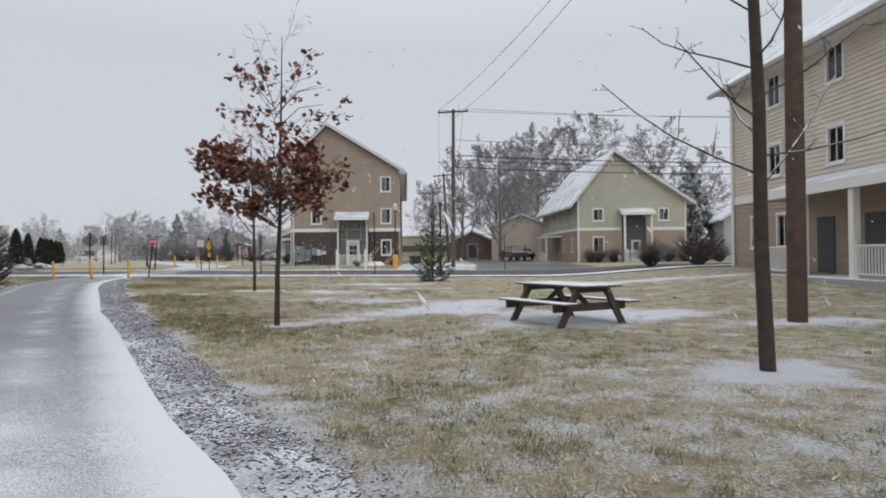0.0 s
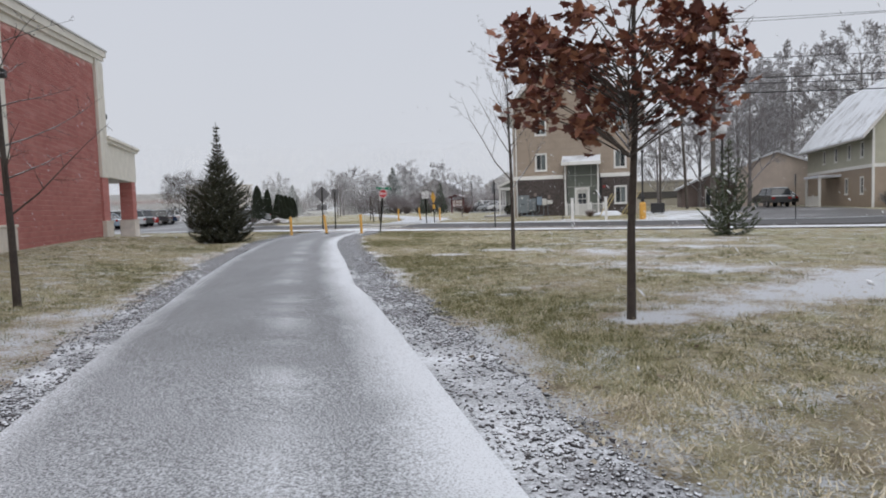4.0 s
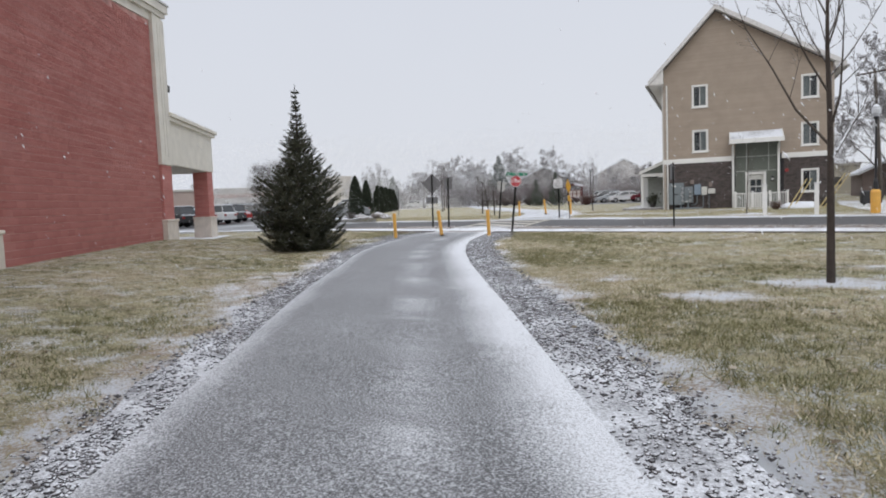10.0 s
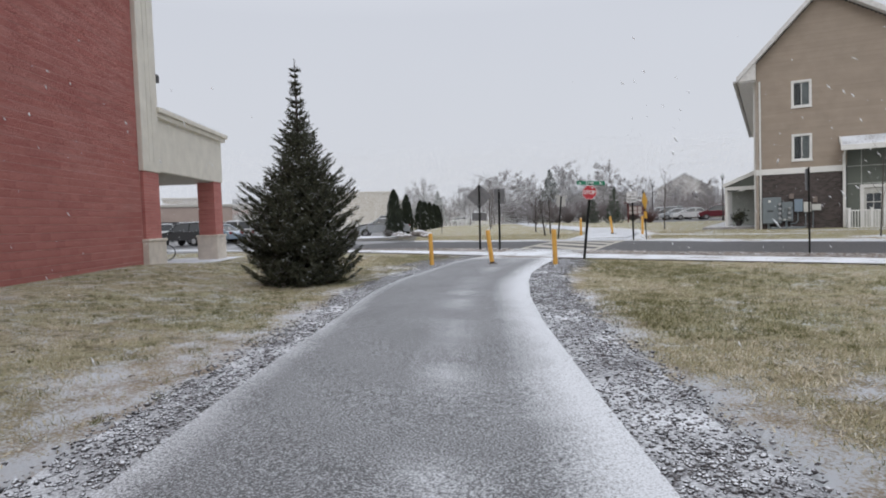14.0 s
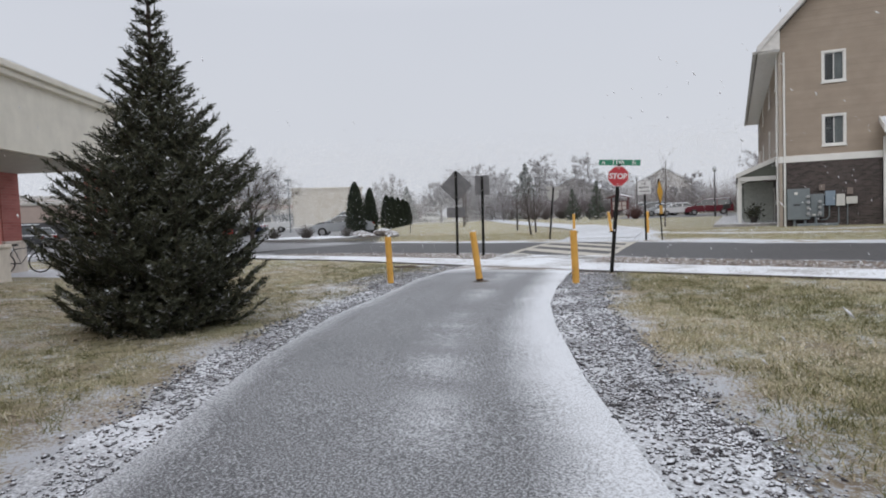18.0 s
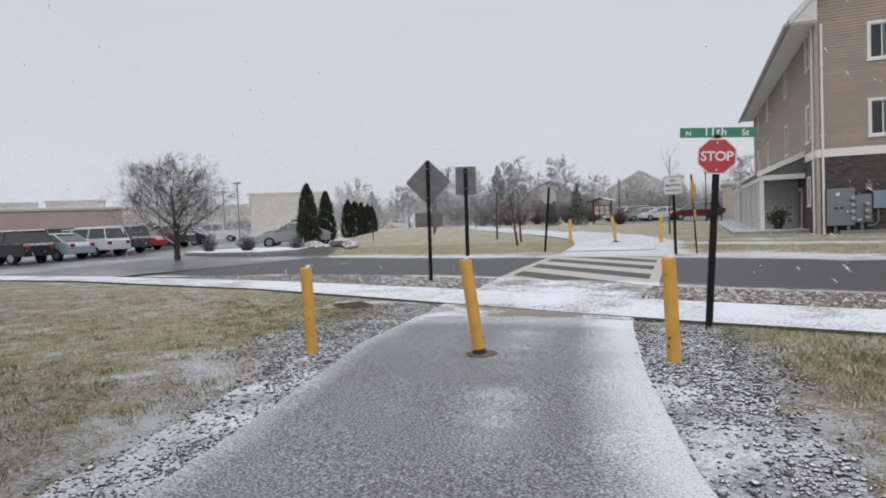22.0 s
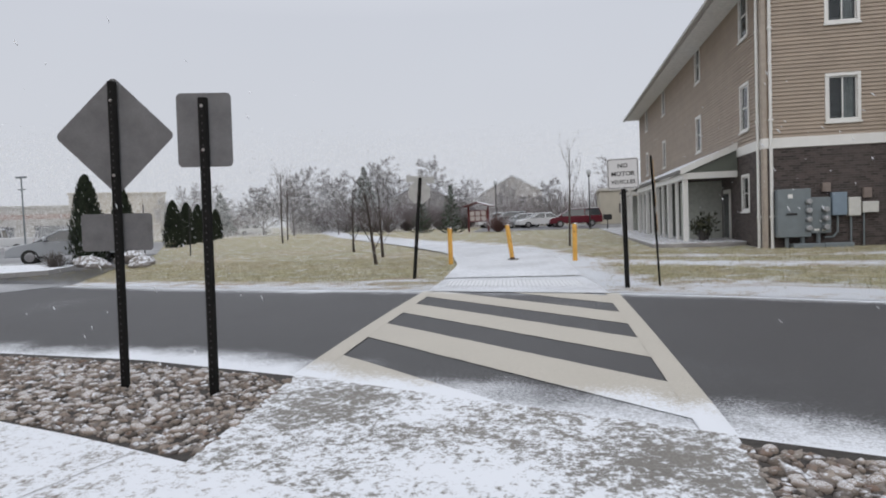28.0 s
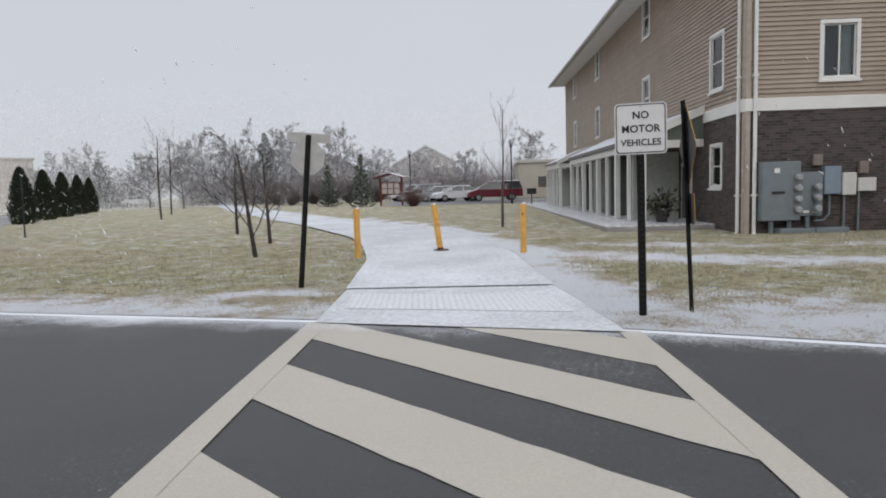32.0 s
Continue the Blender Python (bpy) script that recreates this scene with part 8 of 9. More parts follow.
far_gable("garage", 7.6, 87, 0, 6.5, 7, 2.3, 3.7, (0.20, 0.16, 0.15), "low dark garage with a snowy roof", ((-0.6, 0.2, 0.6, 2.0),))
# peach wall paled, haze included in its colour
far_gable("shed", 13.4, 81.5, -8, 7.5, 9, 4.2, 5.6, (0.58, 0.50, 0.44), "pale peach barn-like house with a snowy roof", ())
far_gable("house", 34, 60, -15, 9, 9, 4.0, 6.6, (0.42, 0.42, 0.41), "pale house at the end of the street", ((-1, 1.2, 0.4, 2.6),))

# kiosk, bin and lot lights
kk = thing("information_kiosk", pose(-25.6, 96.5, gz(-25.6, 96.5), 0, 0, -12), "dark red information kiosk on two posts", "kiosk")
KR = plain("kiosk_red", (0.13, 0.03, 0.032), 0.6, snow=0.5)
for x in (-0.95, 0.95):
    part("post", boxes((x - 0.07, -0.07, -0.1, x + 0.07, 0.07, 2.3), bevel=0.01), KR, kk)
part("board", boxes((-0.88, -0.05, 0.9, 0.88, 0.05, 1.95), bevel=0.01), KR, kk)
for i in range(3):
    for j in range(2):
        part("notice", boxes((-0.8 + i * 0.55, -0.062, 1.0 + j * 0.46, -0.35 + i * 0.55, -0.052, 1.4 + j * 0.46)), plain("paper_notice", (0.50, 0.46, 0.44), 0.8), kk)
for s in (-1, 1):
    bm = bmesh.new()
    prism(bm, [(s * 1.35, 2.25), (0, 2.62), (0, 2.7), (s * 1.35, 2.33)], -0.55, 0.55)
    part("roof_slope", bm, KR, kk)
bn = thing("grill", pose(-14.6, 88.5, gz(-14.6, 88.5)), "black park grill on a steel post by the walkway", "grill")
part("post", tubes(([(0, 0, -0.1), (0, 0, 0.75)], [0.04, 0.04]), n=8), BLACK, bn)
part("firebox", boxes((-0.32, -0.25, 0.75, 0.32, 0.25, 1.15), bevel=0.02), BLACK, bn)
for x, y, h in ((-55.5, 77.5, 5.4), (-73.0, 95.0, 6.0)):
    ll = thing("lot_light", pose(x, y, gz(x, y)), "tall parking-lot light pole with a box head", "street lamp", "lot lights")
    part("pole", tubes(([(0, 0, -0.1), (0, 0, h)], [0.06, 0.045]), n=10), GREYBOX, ll)
    part("head", boxes((-0.42, -0.12, h - 0.02, 0.42, 0.12, h + 0.10), bevel=0.03), GREYBOX, ll)
for x, y in ((-36.2, 64.6), (-35.6, 67.2)):
    st_ = thing("tree_stake", pose(x, y, gz(x, y)), "thin dark post beside the arborvitae", "post", "thin posts")
    part("rod", tubes(([(0, 0, -0.1), (0.05, 0, 2.5)], [0.03, 0.025]), n=6), BLACK, st_)
for i, (x, y, r) in enumerate(((-35.3, 60.2, 0.5), (-34.2, 59.4, 0.35), (-33.2, 60.4, 0.45), (-34.8, 61.8, 0.6), (-36.0, 60.9, 0.4), (-32.4, 59.2, 0.3))):
    bm = bmesh.new()
    bmesh.ops.create_icosphere(bm, subdivisions=2, radius=r)
    for v in bm.verts:
        v.co = Vector((v.co.x * 1.3, v.co.y, v.co.z * 0.62)) * (1 + 0.35 * noise.noise(v.co * 2.3 + Vector((i * 7, 0, 0))))
    o = tagged(part("boulder", bm, plain("landscape_boulder", (0.20, 0.18, 0.165), 0.9, var=0.3, scale=4.0, snow=0.12), None), "grey landscape boulder dusted with snow", "boulder", "landscape boulders")
    o.matrix_world = pose(x, y, gz(x, y) + r * 0.25, 0, 0, i * 50)
# planter on the near porch
pt = thing("potted_plant", pose(HX0 - 1.1, 63.95, 0.80), "dark leafy plant in a pot on the porch", "plant")
part("pot", tubes(([(0, 0, 0), (0, 0, 0.38)], [0.16, 0.22]), n=12), plain("dark_pot", (0.05, 0.045, 0.04), 0.7), pt)
V, Fc = [], []
rnd = random.Random(77)
for i in range(420):
    p = Vector((rnd.gauss(0, 0.20), rnd.gauss(0, 0.20), 0.55 + rnd.gauss(0, 0.18)))
    k = len(V)
    d, s = Vector((rnd.gauss(0, 1), rnd.gauss(0, 1), rnd.gauss(0, 1))).normalized(), Vector((rnd.gauss(0, 1), rnd.gauss(0, 1), rnd.gauss(0, 1))).normalized()
    V.extend((p, p + d * 0.10 + s * 0.04, p + d * 0.2, p + d * 0.10 - s * 0.04))
    Fc.append((k, k + 1, k + 2, k + 3))
raw("leaves", V, Fc, NEEDLE, pt)["kind"] = "stuff"
pt.matrix_world = SKEW @ pt.matrix_world
bx = thing("outdoor_cabinet", pose(HX0 - 0.5, 82.2, 0.80), "pale utility cabinet beside the far porch", "cabinet")
part("body", boxes((-0.4, -0.35, 0, 0.4, 0.35, 1.6), bevel=0.02), PALEBOX, bx)
part("door", boxes((-0.34, -0.37, 0.08, 0.34, -0.352, 1.5), bevel=0.005), PALEBOX, bx)
bx.matrix_world = SKEW @ bx.matrix_world
# side street
tagged(flat("side_street", [(4.6, 44.3), (13.5, 41.9), (14.0, 56), (12.5, 75), (11, 110), (5.5, 110), (6.2, 75), (5.8, 56)], 0.02, LOT), "slushy side street between the houses", "road", kind="structure")
tagged(flat("driveway", [(-0.9, 45.6), (4.4, 44.4), (5.6, 56), (4, 66), (0.2, 70), (-0.9, 60)], 0.018, VERGE_SNOW), "snow-patched verge and drive beside the house", "driveway", kind="structure")
bb = thing("barrow_bin", pose(0.3, 57.5, gz(0.3, 57.5)), "dark wheeled bin beside the house", "bin")
part("body", boxes((-0.5, -0.35, 0.12, 0.5, 0.35, 0.85), bevel=0.06), BLACK, bb)
for x in (-0.3, 0.3):
    part("wheel", tubes(([(x - 0.04, 0.2, 0.12), (x + 0.04, 0.2, 0.12)], [0.13, 0.13]), n=12), TYRE, bb)

# bicycle leaning behind the corner pier
bk = thing("bicycle", pose(-33.2, 37.4, gz(-33.2, 37.4) + 0.06, 0, 0, 40), "dark bicycle parked under the store canopy", "bicycle")
for x in (-0.52, 0.52):
    hoop = [(x + 0.32 * math.cos(a), 0, 0.34 + 0.32 * math.sin(a)) for a in np.linspace(0, 2 * math.pi, 25)]
    wheel = part("wheel", tubes((hoop, [0.022] * 25), n=6), TYRE, bk)
    for k in range(10):
        a = k * math.pi / 5
        part("spoke", tubes(([(x, 0, 0.34), (x + 0.31 * math.cos(a), 0, 0.34 + 0.31 * math.sin(a))], [0.003, 0.003]), n=4), GREYBOX, wheel)
for pts in ([(-0.52, 0, 0.34), (-0.2, 0, 0.78), (0.35, 0, 0.82), (-0.02, 0, 0.32), (-0.2, 0, 0.78)], [(-0.52, 0, 0.34), (-0.02, 0, 0.32)], [(0.52, 0, 0.34), (0.35, 0, 0.82), (0.32, 0, 0.98)]):
    part("frame_tube", tubes((pts, [0.016] * len(pts)), n=6), BLACK, bk)
part("handlebar", tubes(([(0.24, -0.28, 1.0), (0.33, -0.2, 1.0), (0.33, 0.2, 1.0), (0.24, 0.28, 1.0)], [0.014] * 4), n=6), BLACK, bk)
part("saddle", boxes((-0.34, -0.07, 0.88, -0.08, 0.07, 0.94), bevel=0.02), BLACK, bk)
part("seat_post", tubes(([(-0.2, 0, 0.78), (-0.21, 0, 0.89)], [0.013, 0.013]), n=6), GREYBOX, bk)

# ---- gravel, river stones, grass, leaf litter ----
def island_mat(name, stops, rough, snow, scale):
    m, n, l, b = nodes_of(name)
    geo = n.new("ShaderNodeNewGeometry")
    r = n.new("ShaderNodeValToRGB")
    l.new(geo.outputs["Random Per Island"], r.inputs[0])
    els = r.color_ramp.elements
    els[0].color, els[1].color = (*stops[0], 1), (*stops[-1], 1)
    for i, c in enumerate(stops[1:-1]):
        els.new((i + 1) / (len(stops) - 1)).color = (*c, 1)
    c = r.outputs[0]
    co = coords(n, l)
    c = mix_node(n, l, noise_node(n, l, co, 60.0, 3, 0.7, 0.3, 0.7, 0, 0.4), c, tuple(v * 0.55 for v in stops[0]))
    if snow:
        s = n.new("ShaderNodeSeparateXYZ")
        l.new(geo.outputs["Normal"], s.inputs[0])
        up = math_node(n, l, "MULTIPLY", math_node(n, l, "SUBTRACT", s.outputs["Z"], 0.55, True), 5.0, True)
        f = math_node(n, l, "MULTIPLY", up, noise_node(n, l, co, scale, 4, 0.7, 0.58 - snow * 0.3, 0.70 - snow * 0.3), True)
        c = mix_node(n, l, f, c, SNOW)
    l.new(c, b.inputs["Base Color"])
    b.inputs["Roughness"].default_value = rough
    b.inputs["Specular IOR Level"].default_value = 0.3
    MATS[name] = m
    return m


OCT_V = np.array([(1, 0, 0), (0, 1, 0), (-1, 0, 0), (0, -1, 0), (0, 0, 1), (0, 0, -1)], float)
OCT_F = np.array([(0, 1, 4), (1, 2, 4), (2, 3, 4), (3, 0, 4), (1, 0, 5), (2, 1, 5), (3, 2, 5), (0, 3, 5)])


def scatter_mesh(name, pts, sizes, base_v, base_f, flat_z, seed, material, jitter=0.35, smooth=False):
    """Many small stones in one mesh."""
    rng = np.random.default_rng(seed)
    n, k = len(pts), len(base_v)
    v = np.repeat(base_v[None], n, 0) * (1 + jitter * rng.uniform(-1, 1, (n, k, 1)))
    v = v * np.stack([rng.uniform(0.8, 1.4, n), rng.uniform(0.6, 1.1, n), np.full(n, flat_z)], 1)[:, None, :]
    a, t = rng.uniform(0, 6.283, n), rng.uniform(-0.5, 0.5, n)
    ca, sa, ct, st_ = np.cos(a), np.sin(a), np.cos(t), np.sin(t)
    x, y, z = v[..., 0], v[..., 1], v[..., 2]
    x, z = x * ct[:, None] - z * st_[:, None], x * st_[:, None] + z * ct[:, None]
    x, y = x * ca[:, None] - y * sa[:, None], x * sa[:, None] + y * ca[:, None]
    v = np.stack([x, y, z], -1) * sizes[:, None, None] + pts[:, None, :]
    f = (base_f[None] + (np.arange(n) * k)[:, None, None]).reshape(-1, base_f.shape[1])
    return raw(name, v.reshape(-1, 3), f, material, smooth=smooth)


GRAVEL_STONE = island_mat("crushed_stone", ((0.028, 0.027, 0.031), (0.085, 0.080, 0.086), (0.19, 0.18, 0.185)), 0.7, 0.56, 9.0)
rng = np.random.default_rng(5)
for nm, side in (("crushed_stone", -1), ("crushed_stone", 1)):
    n = 40000
    y = 2 + 36.6 * rng.random(n) ** 0.9
    u = rng.random(n) ** (1.2 if side < 0 else 0.9)
    wid = 0.74 if side < 0 else 0.92
    x = np.where(side < 0, EDGE_L(y) - wid * u + 0.05, EDGE_R(y) + wid * u - 0.05) + rng.normal(0, 0.12, n) * (u > 0.6)
    drift = np.sin(y * 1.9 + 3 * u) + np.sin(y * 0.83 + 1.3) + 0.8 * np.sin(y * 4.7 - 5 * u)
    keep = rng.random(n) < np.clip(0.46 + 0.16 * drift + 0.22 * (u > 0.55) * (side > 0) - (0.05 if side < 0 else 0.11) * (y < 15 + 2 * np.sin(y)), 0.10, 1.0)
    x, y = x[keep], y[keep]
    sz = rng.uniform(0.009, 0.021, len(x)) * np.where(rng.random(len(x)) < 0.08, 1.6, 1.0)
    pts = np.stack([x, y, lie(x, y) + 0.014 + sz * 0.25], 1)
    tagged(scatter_mesh(nm, pts, sz, OCT_V, OCT_F, 0.6, 6 + side, GRAVEL_STONE), "dark crushed stone beside the path with snow between", "gravel", kind="stuff")

# stones trampled about the end of the path
n = 12000
x, y = rng.uniform(-21.0, -14.0, n), rng.uniform(36.2, 40.6, n)
ok = (y < WALK_PARK(x) - 0.06) & ((x < EDGE_L(np.minimum(y, 39.2)) - 0.02) & (x > EDGE_L(np.minimum(y, 39.2)) - 1.7) | (x > EDGE_R(np.minimum(y, 39.2)) + 0.02) & (x < EDGE_R(np.minimum(y, 39.2)) + 1.3)) & ~((np.abs(x + 20.83) < 0.42) & (np.abs(y - 40.33) < 0.42))
x, y = x[ok], y[ok]
sz = rng.uniform(0.008, 0.022, len(x))
tagged(scatter_mesh("crushed_stone", np.stack([x, y, lie(x, y) + 0.004 + sz * 0.2], 1), sz, OCT_V, OCT_F, 0.5, 9, GRAVEL_STONE), "loose dark stones scattered at the path's end", "gravel", kind="stuff")

# river stones between sidewalk and curb
bm = bmesh.new()
bmesh.ops.create_icosphere(bm, subdivisions=1, radius=1.0)
ICO_V = np.array([v.co[:] for v in bm.verts])
ICO_F = np.array([[v.index for v in f.verts] for f in bm.faces])
bm.free()
RIVER = island_mat("river_stone", ((0.06, 0.053, 0.048), (0.25, 0.205, 0.17), (0.14, 0.122, 0.115), (0.38, 0.34, 0.30), (0.20, 0.14, 0.11)), 0.8, 0.22, 8.0)


def verge_points(n, ranges, seed):
    rng = np.random.default_rng(seed)
    w = np.array([b - a for a, b in ranges])
    idx = rng.choice(len(ranges), n, p=w / w.sum())
    a = np.array([r[0] for r in ranges])[idx]
    x = a + rng.random(n) * w[idx]
    lo, hi = WALK_ROAD(x) + 0.06, CURB_NEAR(x) - 0.16
    hi = np.where(x < -19, np.minimum(hi, 99), hi)
    y = lo + (hi - lo) * rng.random(n)
    ok = (hi - lo > 0.2) & ~((x > -19.5 + 0.12 * (44.4 - y)) & (x < -16.04))
    return x[ok], y[ok]


x, y = verge_points(20000, [(-29, -19.3), (-16.0, 2)], 3)
sz = rng.uniform(0.022, 0.050, len(x))
tagged(scatter_mesh("river_stones", np.stack([x, y, lie(x, y) + 0.016 + sz * 0.1], 1), sz, ICO_V, ICO_F, 0.6, 12, RIVER, 0.22), "rounded tan and grey river stones filling the verge", "stones", kind="stuff")
STONE_ONE = plain("single_river_stone", (0.36, 0.305, 0.26), 0.8, var=0.25, scale=10.0, snow=0.10, each=0.6)
shapes = []
for i in range(7):
    bm = bmesh.new()
    bmesh.ops.create_icosphere(bm, subdivisions=2, radius=1.0)
    for v in bm.verts:
        v.co = Vector((v.co.x * (1.0 + 0.08 * i % 0.3), v.co.y * 0.78, v.co.z * 0.58)) * (1 + 0.28 * noise.noise(v.co * 1.1 + Vector((i * 5, 0, 0))))
    me = bpy.data.meshes.new("river_stone")
    bm.to_mesh(me)
    bm.free()
    me.materials.append(STONE_ONE)
    me.shade_smooth()
    shapes.append(me)
x, y = verge_points(300, [(-22.6, -19.3), (-16.0, -13.6)], 8)
rnd = random.Random(6)
for px, py in zip(x, y):
    o = new("river_stone", shapes[rnd.randrange(7)])
    s = rnd.uniform(0.034, 0.058)
    o.matrix_world = pose(px, py, gz(px, py) + 0.02 + s * 0.25, rnd.uniform(-15, 15), rnd.uniform(-15, 15), rnd.uniform(0, 360)) @ Matrix.Diagonal((s, s, s, 1))
    o.parent = stone_verge

# grass: short turf, and taller tufts that stand out of it
GRASS_BLADE = island_mat("grass_blade", ((0.22, 0.215, 0.105), (0.37, 0.345, 0.20), (0.62, 0.55, 0.39), (0.46, 0.41, 0.27)), 0.8, 0.0, 9.0)
TUFT_BLADE = island_mat("tuft_blade", ((0.10, 0.11, 0.045), (0.19, 0.19, 0.09), (0.29, 0.27, 0.145)), 0.8, 0.0, 9.0)
STRAW_BLADE = island_mat("straw_blade", ((0.50, 0.43, 0.31), (0.70, 0.63, 0.48), (0.80, 0.76, 0.66)), 0.8, 0.0, 9.0)


def blades(name, x, y, h, w, spread, seed, material, label):
    """One leaning blade at each place."""
    rng = np.random.default_rng(seed)
    n = len(x)
    a = rng.uniform(0, 6.283, n)
    z = lie(x, y) - 0.008
    lx, ly = rng.normal(0, spread, n), rng.normal(0, spread, n)
    v = np.stack([np.stack([x - np.cos(a) * w, y - np.sin(a) * w, z], 1), np.stack([x + np.cos(a) * w, y + np.sin(a) * w, z], 1), np.stack([x + lx, y + ly, z + h], 1)], 1).reshape(-1, 3)
    return tagged(raw(name, v, np.arange(3 * n).reshape(-1, 3), material), label, "grass", kind="stuff")


def on_lawn(x, y):
    """The park's lawn, clear of path, verges, sidewalk, drain and the store."""
    yy = np.minimum(y, 39)
    wave = 0.22 * np.sin(y * 2.1) + 0.16 * np.sin(y * 5.3 + 1)
    ok = (x > EDGE_R(yy) + 0.72 + wave) | (x < EDGE_L(yy) - 0.80 - wave)
    ok &= (y < WALK_PARK(x) - 0.05) & ~((np.abs(x + 20.83) < 0.5) & (np.abs(y - 40.35) < 0.4))
    return ok & ((x + 28.15) * 0.867 + (y - 33.36) * 0.498 > 0.25)


def thin_in_snow(x, y, rng):
    return rng.random(len(x)) > np.clip(lying_snow(x, y) / 0.17, 0, 0.95)


rng = np.random.default_rng(21)
n = 620000
y = 1.0 + 41 * rng.random(n)
side = np.where(rng.random(n) < 0.66, 1, -1)
off = rng.exponential(4.2, n)
x = np.where(side > 0, EDGE_R(np.minimum(y, 39)) + 0.6 + off, EDGE_L(np.minimum(y, 39)) - 0.6 - off)
clump = np.sin(x * 7.1 + 2.3 * np.sin(y * 3.1)) + np.sin(y * 8.3 + 2.1 * np.sin(x * 2.7)) + np.sin(1.9 * x - 2.3 * y)
ok = on_lawn(x, y) & (x < 12) & thin_in_snow(x, y, rng) & (rng.random(n) < np.clip(0.66 + 0.30 * clump, 0.15, 1))
x, y = x[ok], y[ok]
n = len(x)
blades("grass", x, y, rng.uniform(0.018, 0.05, n), rng.uniform(0.0025, 0.0055, n), 0.03, 211, GRASS_BLADE, "short dormant grass blades, straw and olive")
for count, per, lo, hi, mat, seed, label in ((14000, 22, 0.03, 0.075, TUFT_BLADE, 31, "darker olive tufts standing out of the lawn"), (18000, 20, 0.02, 0.06, STRAW_BLADE, 33, "pale straw-coloured clumps in the dormant lawn")):
    rng = np.random.default_rng(seed)
    y = 1.0 + 40 * rng.random(count)
    off = rng.exponential(4.5, count)
    x = np.where(rng.random(count) < 0.66, EDGE_R(np.minimum(y, 39)) + 0.6 + off, EDGE_L(np.minimum(y, 39)) - 0.6 - off)
    patch = np.sin(x * 0.9 + 2 * np.sin(y * 0.35)) + np.sin(y * 1.1 + x * 0.5)
    ok = on_lawn(x, y) & (x < 12) & (rng.random(count) < np.clip(0.5 + 0.42 * patch * (1 if seed == 31 else -1), 0.1, 1)) & thin_in_snow(x, y, rng)
    x, y = x[ok], y[ok]
    r = np.repeat(rng.uniform(0.03, 0.13, len(x)), per)
    size = np.repeat(rng.uniform(0.6, 1.3, len(x)), per)
    x, y = np.repeat(x, per) + rng.normal(0, 1, len(r)) * r, np.repeat(y, per) + rng.normal(0, 1, len(r)) * r
    ok = on_lawn(x, y)
    x, y, size = x[ok], y[ok], size[ok]
    blades("grass_tufts", x, y, rng.uniform(lo, hi, len(x)) * size, rng.uniform(0.003, 0.0065, len(x)), 0.035, seed + 1, mat, label)
n = 90000
rng = np.random.default_rng(22)
y = 50 + 12 * rng.random(n)
x = np.where(rng.random(n) < 0.5, -34 + 20 * rng.random(n), -16.4 + 17 * rng.random(n))
ok = (y > CURB_FAR(x) + 0.5) & ((x < FP_L(np.maximum(y, 52.9)) - 0.1) | (x > FP_R(np.maximum(y, 52.9)) + 0.4)) & (y < 60.3)
x, y = x[ok], y[ok]
ok = thin_in_snow(x, y, rng)
x, y = x[ok], y[ok]
n = len(x)
blades("grass", x, y, rng.uniform(0.03, 0.08, n), rng.uniform(0.003, 0.007, n), 0.035, 221, GRASS_BLADE, "short dormant grass blades across the street")

# a few fallen leaves
rnd = random.Random(31)
V, Fc = [], []
for i in range(760):
    px, py = rnd.uniform(-9, 3), rnd.uniform(7, 27)
    if i > 420:
        py = rnd.uniform(10, 34)
        px = float(EDGE_L(py)) - rnd.uniform(1.2, 7.5)
    elif px < float(EDGE_R(py)) + 0.5:
        continue
    s, a = rnd.uniform(0.03, 0.06), rnd.uniform(0, 6.28)
    k, zz = len(V), gz(px, py) + 0.03
    for q, r in ((0, 1), (1.2, 0.5), (2.2, 0.8), (3.14, 0.6), (4.2, 0.8), (5.2, 0.5)):
        V.append((px + s * r * math.cos(a + q), py + s * r * math.sin(a + q), zz + rnd.uniform(0, 0.025)))
    Fc.append(tuple(range(k, k + 6)))
tagged(raw("leaf_litter", V, Fc, island_mat("litter_leaf", ((0.06, 0.04, 0.025), (0.30, 0.25, 0.17), (0.60, 0.57, 0.53)), 0.8, 0.0, 5.0)), "scattered curled leaves on the lawn", "leaves", kind="stuff")

# snowflakes in the air
rng = np.random.default_rng(41)
n = 3600
y = -2 + 66 * rng.random(n)
x = -0.45 * (y - 8) - 3 + rng.normal(0, 9, n)
z = lie(x, y) + 0.15 + 3.6 * rng.random(n)
mid = 0.5 * (EDGE_L(np.clip(y, -14, 39)) + EDGE_R(np.clip(y, -14, 39)))
clear = (np.abs(x - mid) > 2.4) & ((y < 38) | (y > 47) | (np.abs(x + 17.5) > 2.5))
x, y, z = x[clear], y[clear], z[clear]
n = len(x)
s = rng.uniform(0.004, 0.009, n)
ln = rng.uniform(0.8, 3.5, n) * s * 2
d = np.stack([0.55 + 0.2 * rng.normal(size=n), 0.1 * rng.normal(size=n), -0.8 + 0.15 * rng.normal(size=n)], 1)
d /= np.linalg.norm(d, axis=1)[:, None]
sd = np.stack([-d[:, 2], np.zeros(n), d[:, 0]], 1)
sd /= np.linalg.norm(sd, axis=1)[:, None]
up_ = np.cross(d, sd)
p = np.stack([x, y, z], 1)
v = np.stack([p - d * ln[:, None], p + sd * s[:, None], p + up_ * s[:, None], p - sd * s[:, None], p - up_ * s[:, None], p + d * ln[:, None]], 1).reshape(-1, 3)
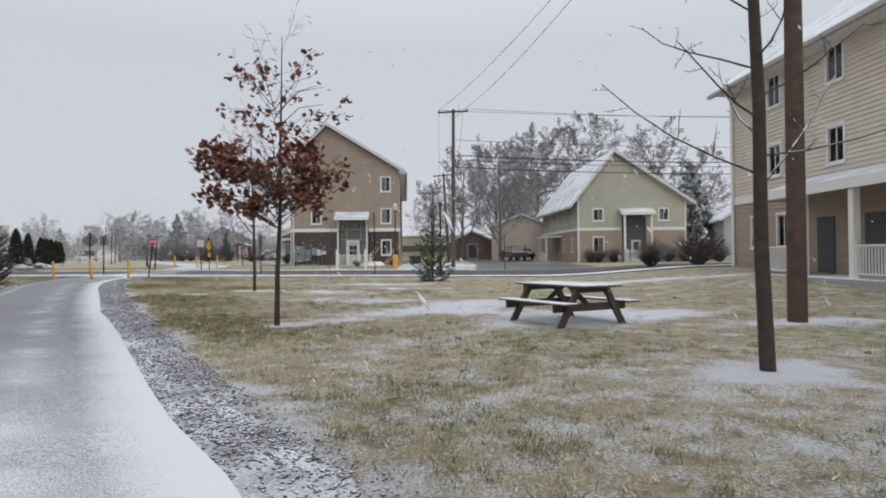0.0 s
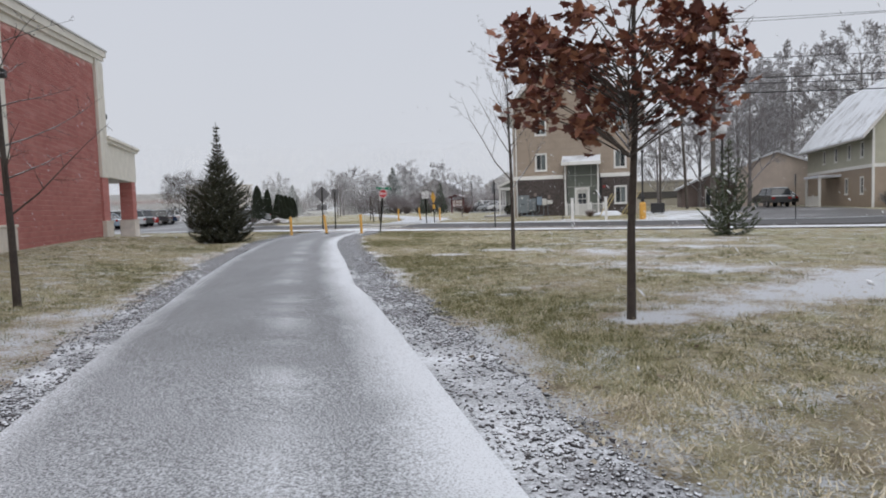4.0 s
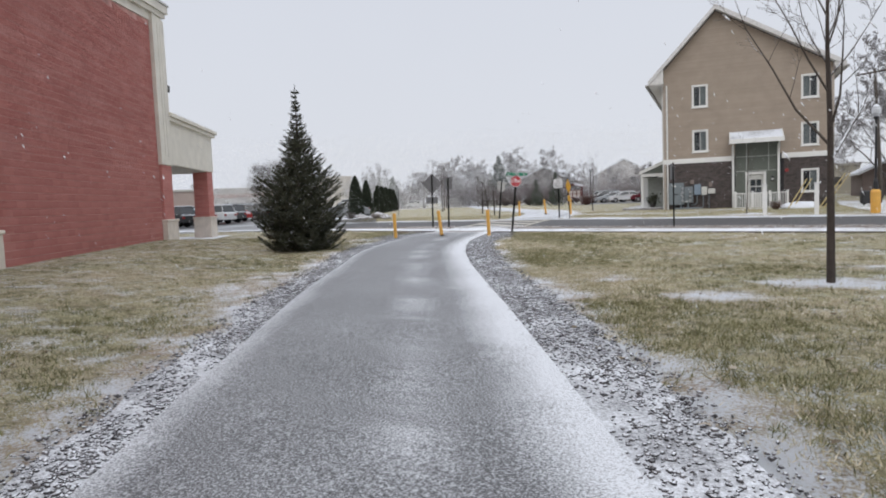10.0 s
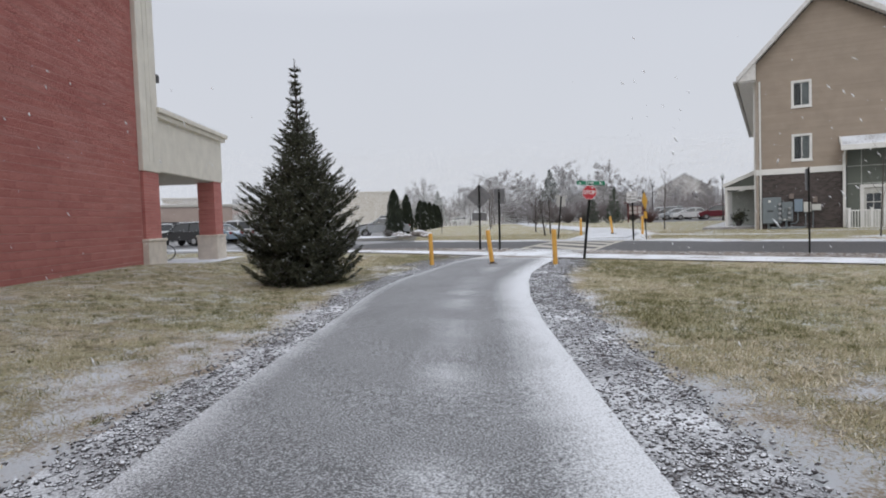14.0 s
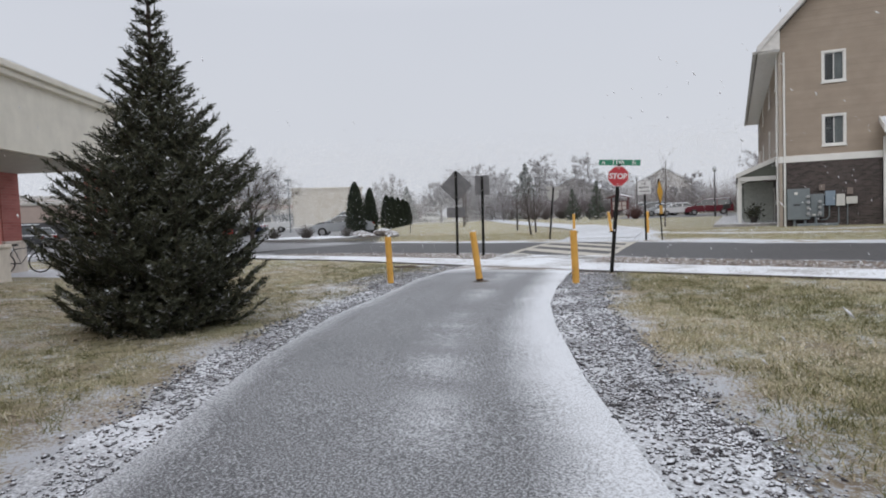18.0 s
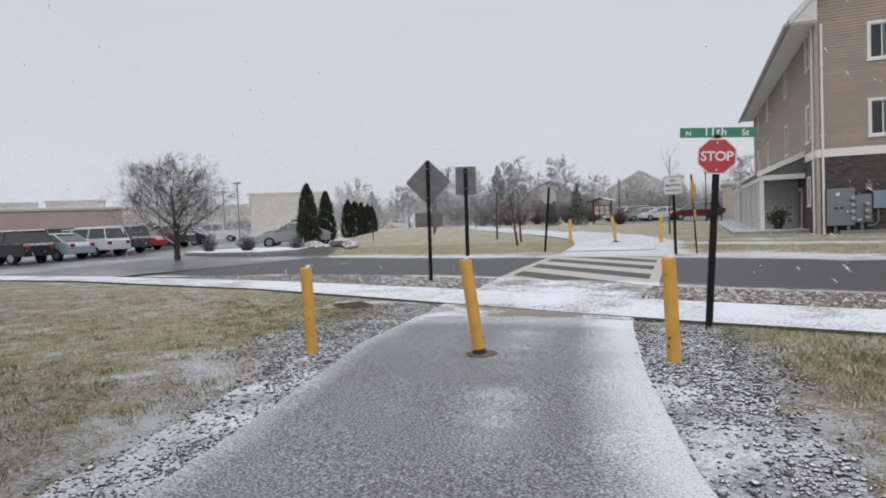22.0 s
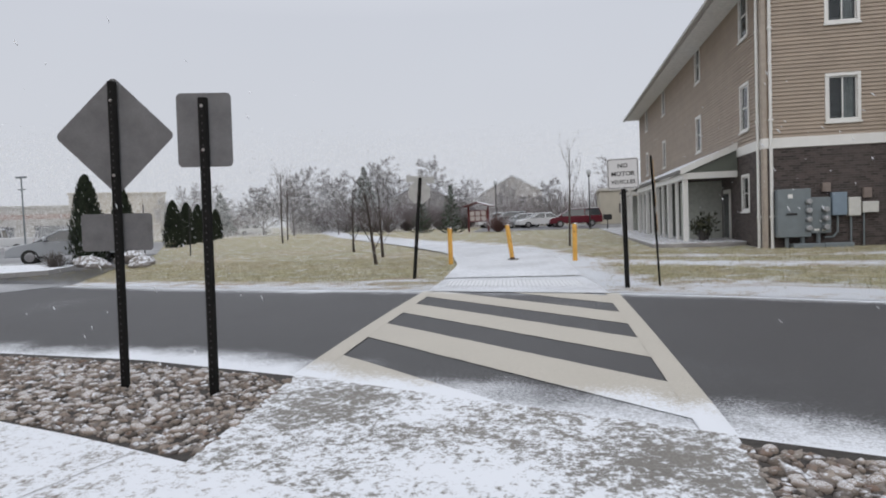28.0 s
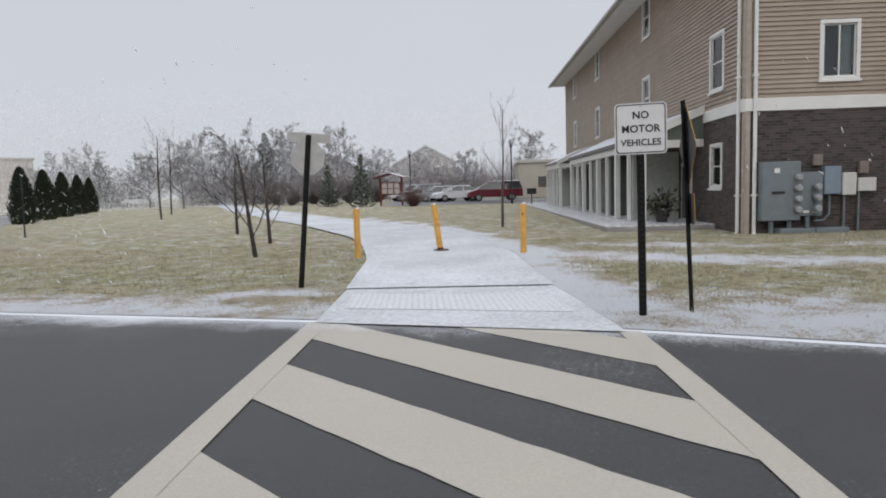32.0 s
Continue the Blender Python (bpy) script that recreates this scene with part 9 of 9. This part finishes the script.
bf = np.array([(0, 2, 1), (0, 3, 2), (0, 4, 3), (0, 1, 4), (5, 1, 2), (5, 2, 3), (5, 3, 4), (5, 4, 1)])
f = (bf[None] + (np.arange(n) * 6)[:, None, None]).reshape(-1, 3)
tagged(raw("falling_snow", v, f, plain("snowflake", (0.8, 0.82, 0.86), 0.9, var=0.02)), "wind-driven snowflakes falling over the park", "snow", kind="stuff")

# brick courses of the store's long wall
BW, BH, BJ = 0.471, 0.211, 0.003
piers = ((-1.20, 0.37), (13.48, 15.22), (27.98, 29.72))
me = bpy.data.meshes.new("brick")
bm = boxes((0, 0, 0, BW - BJ, 0.016, BH - 0.020))
bm.to_mesh(me)
bm.free()
me.materials.append(BRICK_PIECE)
V, Fc, near = [], [], 0
rnd = random.Random(17)
row, z = 0, 0.07
while z < 9.5:
    x = 0.37 - (BW / 2 if row % 2 else 0)
    while x < 32:
        x0, x1 = max(x, 0.37), x + BW - BJ
        for a, b in piers:
            if a - 0.01 < x0 < b:
                x0 = b
            if a < x1 < b + 0.01:
                x1 = a
        if x1 - x0 > 0.05 and z + BH < top_of(x1) - 0.24:
            d = 0.008 + 0.004 * rnd.random()
            if near < 300 and 2.0 < x0 and x1 < 13.0 and x1 - x0 > BW - BJ - 0.001:
                o = new("brick", me)
                o.parent = store_wall
                o.location = (x0, d - 0.016, z)
                near += 1
            else:
                k = len(V)
                zt = z + BH - 0.020
                V += [(x0, 0, z), (x1, 0, z), (x1, 0, zt), (x0, 0, zt), (x0, d, z), (x1, d, z), (x1, d, zt), (x0, d, zt)]
                Fc += [(k + 5, k + 4, k + 7, k + 6), (k, k + 4, k + 5, k + 1), (k + 1, k + 5, k + 6, k + 2), (k + 2, k + 6, k + 7, k + 3), (k + 3, k + 7, k + 4, k)]
        x += BW
    z += BH
    row += 1
raw("block_coursing", V, Fc, BRICK_PIECE, store_wall, "courses of red split-faced block")["kind"] = "stuff"

# thin flakes let the light of the sky through
FLAKE = bpy.data.materials.new("thin_snowflake")
FLAKE.use_nodes = True
fn, fl = FLAKE.node_tree.nodes, FLAKE.node_tree.links
fn.clear()
f_out, f_mix, f_dif, f_tra = fn.new("ShaderNodeOutputMaterial"), fn.new("ShaderNodeMixShader"), fn.new("ShaderNodeBsdfDiffuse"), fn.new("ShaderNodeBsdfTranslucent")
for node in (f_dif, f_tra):
    node.inputs["Color"].default_value = (0.95, 0.96, 0.98, 1)
f_mix.inputs[0].default_value = 0.5
fl.new(f_dif.outputs[0], f_mix.inputs[1])
fl.new(f_tra.outputs[0], f_mix.inputs[2])
fl.new(f_mix.outputs[0], f_out.inputs["Surface"])
# driving snow beyond the crossing: oversized flakes added as haze, thick enough to veil the far trees and shops
rng = np.random.default_rng(43)
n = 800000
a = np.radians(rng.uniform(66, 165, n))
d = 88 + 30 * rng.random(n)
x, y = -14 + d * np.cos(a), 30 + d * np.sin(a)
z = lie(x, y) + 13 * rng.random(n) ** 1.6
ok = ~((x > HX0 - 3.5) & (y < HEND + 2)) & ~((x > 12) & (y < 82))
p = np.stack([x, y, z], 1)[ok]
n = len(p)
u, w = rng.normal(size=(n, 3)), rng.normal(size=(n, 3))
u /= np.linalg.norm(u, axis=1)[:, None]
w /= np.linalg.norm(w, axis=1)[:, None]
size = rng.uniform(0.04, 0.065, n)[:, None]
v = np.stack([p - u * size, p + w * size, p + (u - w) * 0.5 * size], 1).reshape(-1, 3)
tagged(raw("falling_snow", v, np.arange(3 * n).reshape(-1, 3), FLAKE), "dense oversized snowflakes added as haze over the distance", "snow", kind="stuff")
